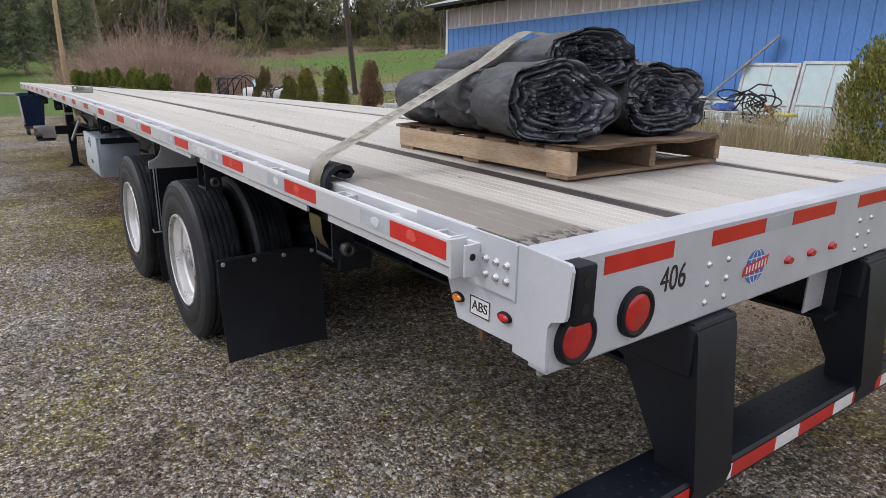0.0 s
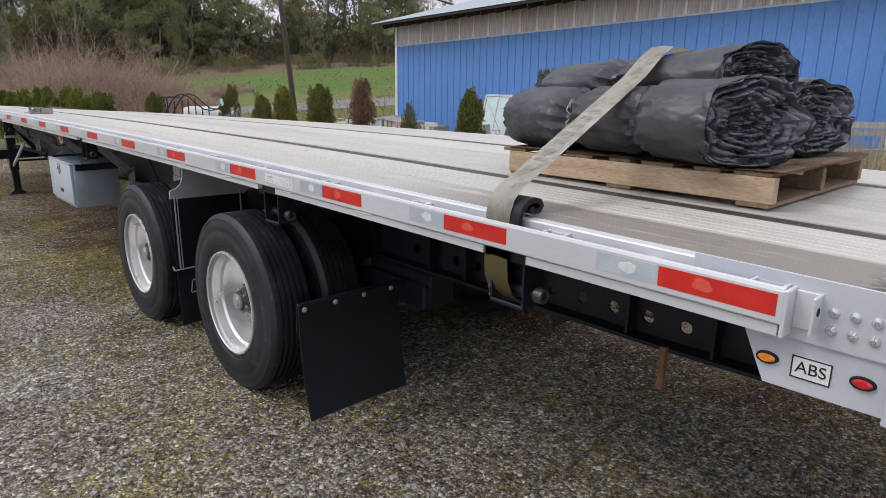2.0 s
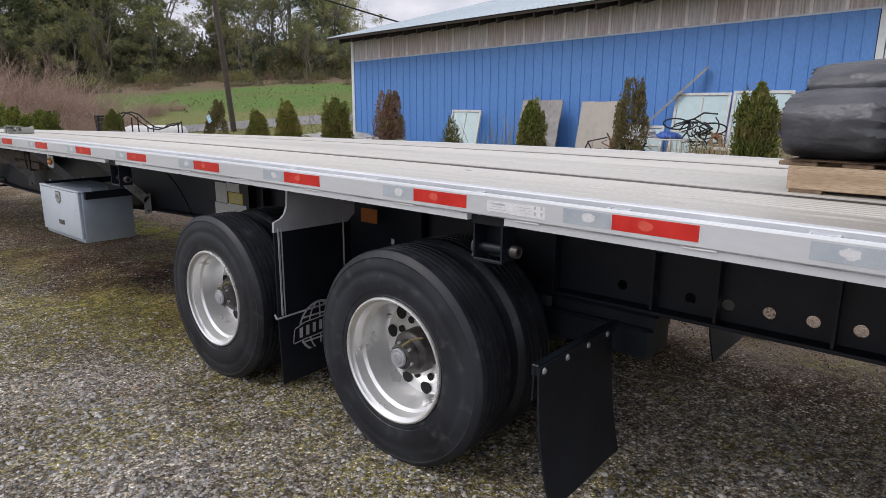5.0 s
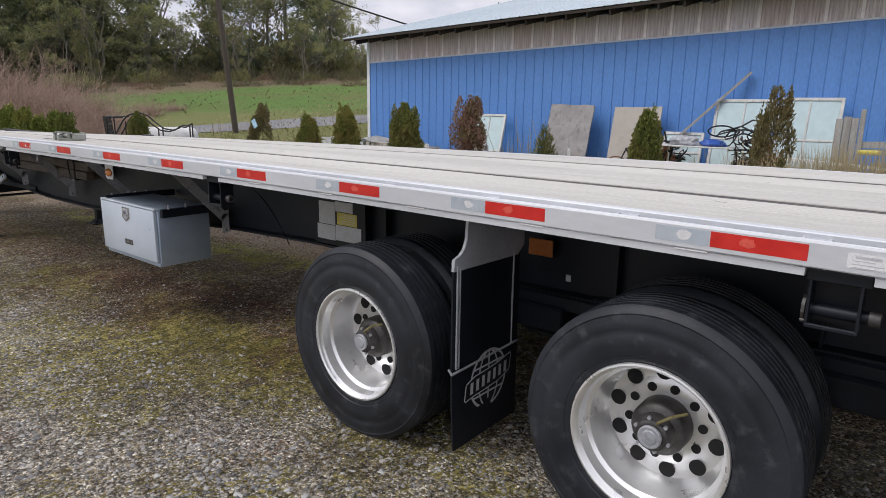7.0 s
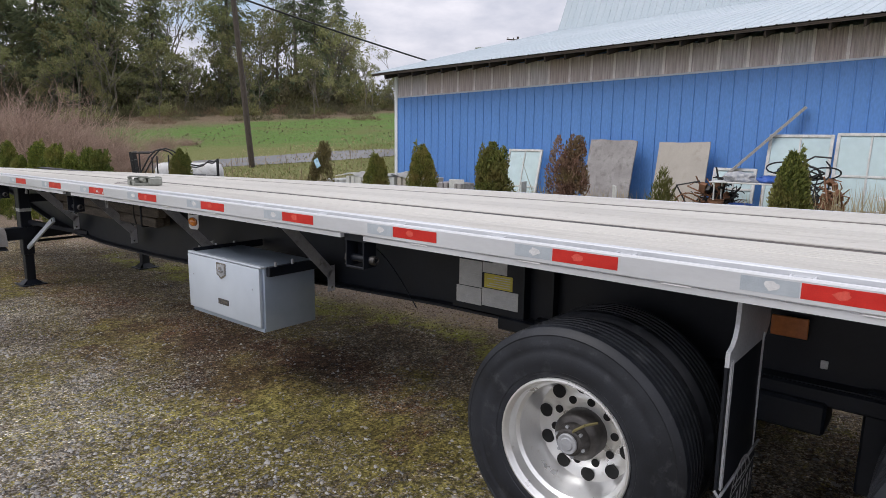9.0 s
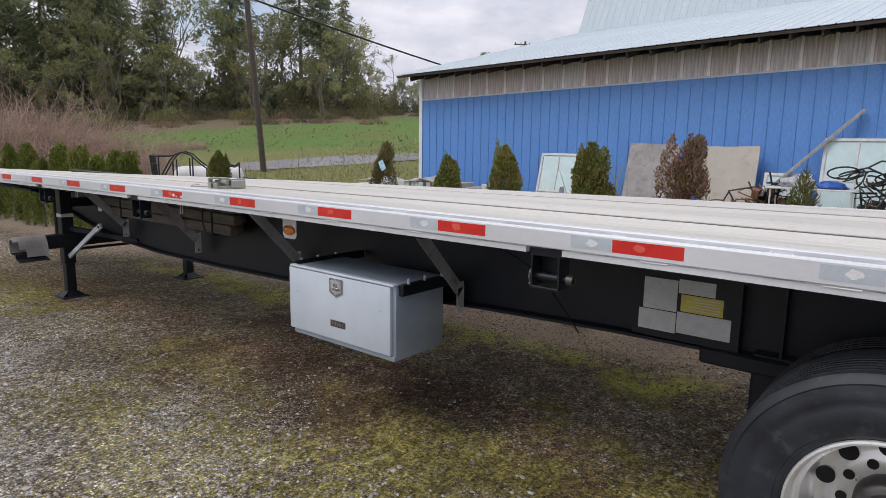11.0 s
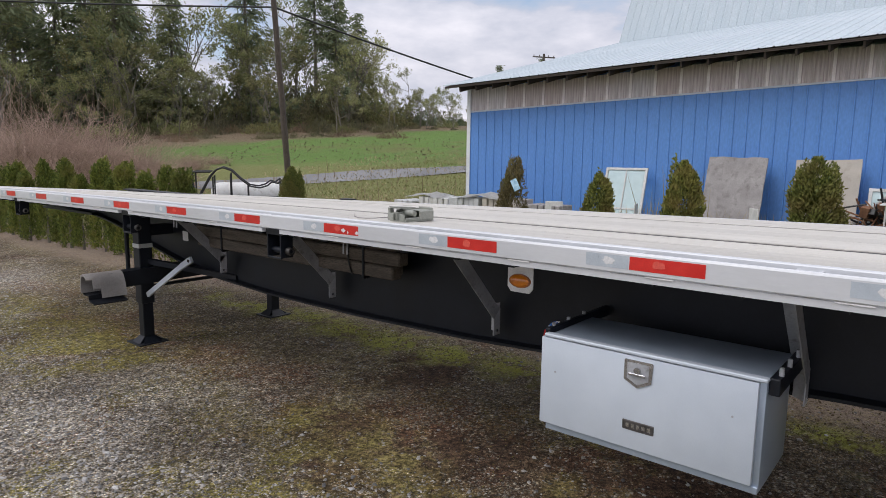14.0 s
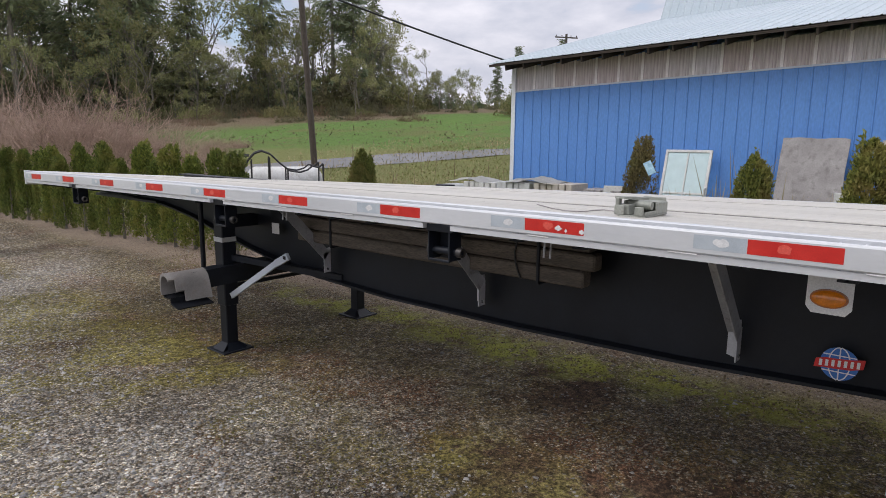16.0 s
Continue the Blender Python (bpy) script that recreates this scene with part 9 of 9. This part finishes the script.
v = np.stack([px[:, None] + sx * size[:, None], py[:, None] + sy * size[:, None], pz[:, None] + (sz - 0.05) * size[:, None]], -1).reshape(-1, 3)
f = (iff[None] + (np.arange(n) * len(iv))[:, None, None]).reshape(-1, 3)
gravel = new("gravel", mesh_from("gravel", v, f, M_STONE))
tagged(gravel, "loose crushed grey stone over the yard", "gravel", kind="stuff")


def blades(name, px, py, h, w, lean, material, label, category, rng):
    n = len(px)
    base = np.stack([px, py, scatter_z(px, py) - 0.004], 1)
    d = np.stack([rng.normal(0, lean, n), rng.normal(0, lean, n), np.ones(n)], 1)
    v, f = leaf_fan(rng, base, d, h, w, 0.0)
    ob = new(name, mesh_from(name, v, f, material))
    return tagged(ob, label, category, kind="stuff")


# moss and short grass in patches
cand = 170000
px, py = rng.uniform(-4.5, 4.6, cand), rng.uniform(0.5, 19.0, cand)
m1, m2 = smooth_noise(px, py, 0.55, 11.0), smooth_noise(px, py, 2.2, 5.0)
band = np.exp(-((px - 2.2) / 0.25) ** 2) * 0.40 + 0.12 * (px > 0.2)
tuft = np.max([np.clip(1.2 - np.hypot(px - cx + 0.25 * m2, py - cy) / r, 0, 1) for cx, cy, r in MOSS_AT + BRIGHT_AT], 0)
shelter = np.clip((py - 8.5) / 2, 0, 1) * np.clip((px - 0.2) / 0.6, 0, 1) * (px < 1.9)
keep = rng.random(cand) < np.clip((0.75 * tuft * (m2 > -0.25) + m1 * 0.9 + m2 * 0.6 + band - 0.30 - 0.30 * shelter) * 1.9, 0, 0.85)
blades("moss", px[keep], py[keep], 0.016, 0.006, 0.9, M_MOSS, "short moss and grass through the gravel", "moss", rng)
# dead leaves and bark chips under and beyond the trailer
cand = 26000
px, py = rng.uniform(0.3, 4.4, cand), rng.uniform(0.8, 20.0, cand)
keep = rng.random(cand) < np.clip((px - 0.3) * 0.24 + 0.25 * smooth_noise(px, py, 1.3, 21.0), 0, 1)
ob = blades("leaf_litter", px[keep], py[keep], 0.030, 0.010, 3.0, M_BRAMBLE, "dead leaves and chips on bare soil", "leaf litter", rng)
# needles, bark crumbs and straw trodden into the soil
for name, k, ln, wd, mat, lab in (("bark_crumbs", 36000, 0.016, 0.0055, M_BRAMBLE, "brown bark crumbs trodden into the soil"), ("straw_bits", 15000, 0.022, 0.0028, M_STRAW, "pale straw bits scattered on the soil"), ("moss_tufts", 16000, 0.013, 0.0048, M_MOSS, "small moss tufts on the soil")):
    px, py = rng.uniform(-2.2, 3.2, k), rng.uniform(0.6, 19.0, k)
    soil = np.clip((px + 1.2 + 0.9 * smooth_noise(px, py, 0.9, 31.0) - 0.30 * np.clip(7.0 - py, 0, 5)) / 1.6, 0.015, 1)
    keep = rng.random(k) < soil * (1 - 0.045 * np.clip(py - 9, 0, 9)) * np.clip(0.7 + 0.9 * smooth_noise(px, py, 2.6, 41.0), 0.1, 1)
    blades(name, px[keep], py[keep], ln, wd, 2.2 if mat is not M_MOSS else 0.8, mat, lab, name.split("_")[0], rng)
# bark and dead needles under the shrubs' edge, with a board and stalks on the ground
k = 420
blades("dead_needles", rng.normal(2.40, 0.30, k), rng.normal(2.55, 0.55, k), 0.085, 0.0022, 3.0, M_BRAMBLE, "dead brown needles and stalks on bare soil", "needles", rng)
bm = bmesh.new()
gz = ground_z(2.98, 3.36)
plate_pts = ((2.92, 3.60, 0.075), (2.96, 3.13, 0.030), (3.05, 3.12, 0.034), (3.07, 3.57, 0.095))
bm.faces.new([bm.verts.new((x, y, gz + h)) for x, y, h in plate_pts])
bmesh.ops.solidify(bm, geom=bm.faces, thickness=0.018)
box(bm, 2.94, 3.06, 3.40, 3.55, gz - 0.02, gz + 0.050, 0.006)
lone("board_offcut", bm, M_PALLET, "short weathered board lying tilted on the ground", "board")
for x0, y0, x1, y1 in ((1.74, 3.93, 1.95, 3.04), (1.40, 2.63, 1.48, 2.39)):
    bm = bmesh.new()
    pts = [(x0 + (x1 - x0) * t + 0.012 * math.sin(5 * t), y0 + (y1 - y0) * t) for t in (0, 0.25, 0.5, 0.75, 1)]
    for p, q in zip(pts, pts[1:]):
        rod(bm, (*p, ground_z(*p) + 0.011), (*q, ground_z(*q) + 0.011), 0.0032, seg=6)
    lone("dry_stalk", bm, M_STRAW, "thin pale dry stalk lying on gravel", "stalk", "stalks on the gravel", smooth=60)
# dry grass by the boards, at the wall and on the verge
xs, ys = [], []
for cx, cy, sx, sy, k in ((6.6, 3.6, 0.9, 1.3, 1500), (9.5, 4.5, 1.6, 2.0, 900), (13.3, 13.2, 0.35, 1.2, 260), (13.2, 16.5, 0.4, 1.5, 300), (13.0, 10.0, 0.4, 2.0, 300), (12.5, 22.5, 1.8, 2.2, 900), (9.5, 24.5, 2.2, 2.0, 700)):
    xs.append(rng.normal(cx, sx, k))
    ys.append(rng.normal(cy, sy, k))
k = 4200
blades("tall_dry_grass", rng.normal(7.2, 0.75, k), rng.normal(4.3, 0.8, k), 1.05, 0.009, 0.22, M_STRAW, "tall tan dead grass before a pile of boards", "grass", rng)
blades("dry_grass", np.concatenate(xs), np.concatenate(ys), 0.62, 0.008, 0.28, M_STRAW, "tall bleached dry grass", "grass", rng)
blades("pale_stalks", rng.normal(13.45, 0.12, 34), rng.normal(13.25, 0.45, 34), 1.45, 0.011, 0.20, M_STRAW, "tall bleached stalks standing at the wall", "grass", rng)
xs, ys = rng.uniform(4.2, 13.2, 9000), rng.uniform(0.0, 26.0, 9000)
blades("rough_grass", xs, ys, 0.13, 0.010, 0.5, M_GRASS, "rough green grass beyond the shrubs", "grass", rng)
k = 650
az, far = np.radians(rng.uniform(8.0, 56.0, k)), rng.uniform(44.0, 60.0, k)
blades("meadow_tufts", -1.5 + far * np.sin(az), 5 + far * np.cos(az), 0.19, 0.050, 0.9, M_UNDER, "dark withered tufts scattered over the meadow", "grass", rng)
blades("reed_stalks", rng.uniform(7.0, 26.0, 110), rng.uniform(24.5, 37.0, 110), 0.95, 0.012, 0.14, M_BRAMBLE, "brown dead stalks standing in the verge", "grass", rng)
xs, ys = rng.uniform(6.0, 34.0, 4500), rng.uniform(24.0, 40.0, 4500)
blades("verge_grass", xs, ys, 0.18, 0.018, 0.9, M_STRAW, "straw-coloured verge grass", "grass", rng)
xs, ys = rng.uniform(5.0, 30.0, 9000), rng.uniform(19.0, 36.0, 9000)
blades("meadow_grass", xs, ys, 0.15, 0.016, 0.8, M_GRASS, "short green grass between yard and road", "grass", rng)
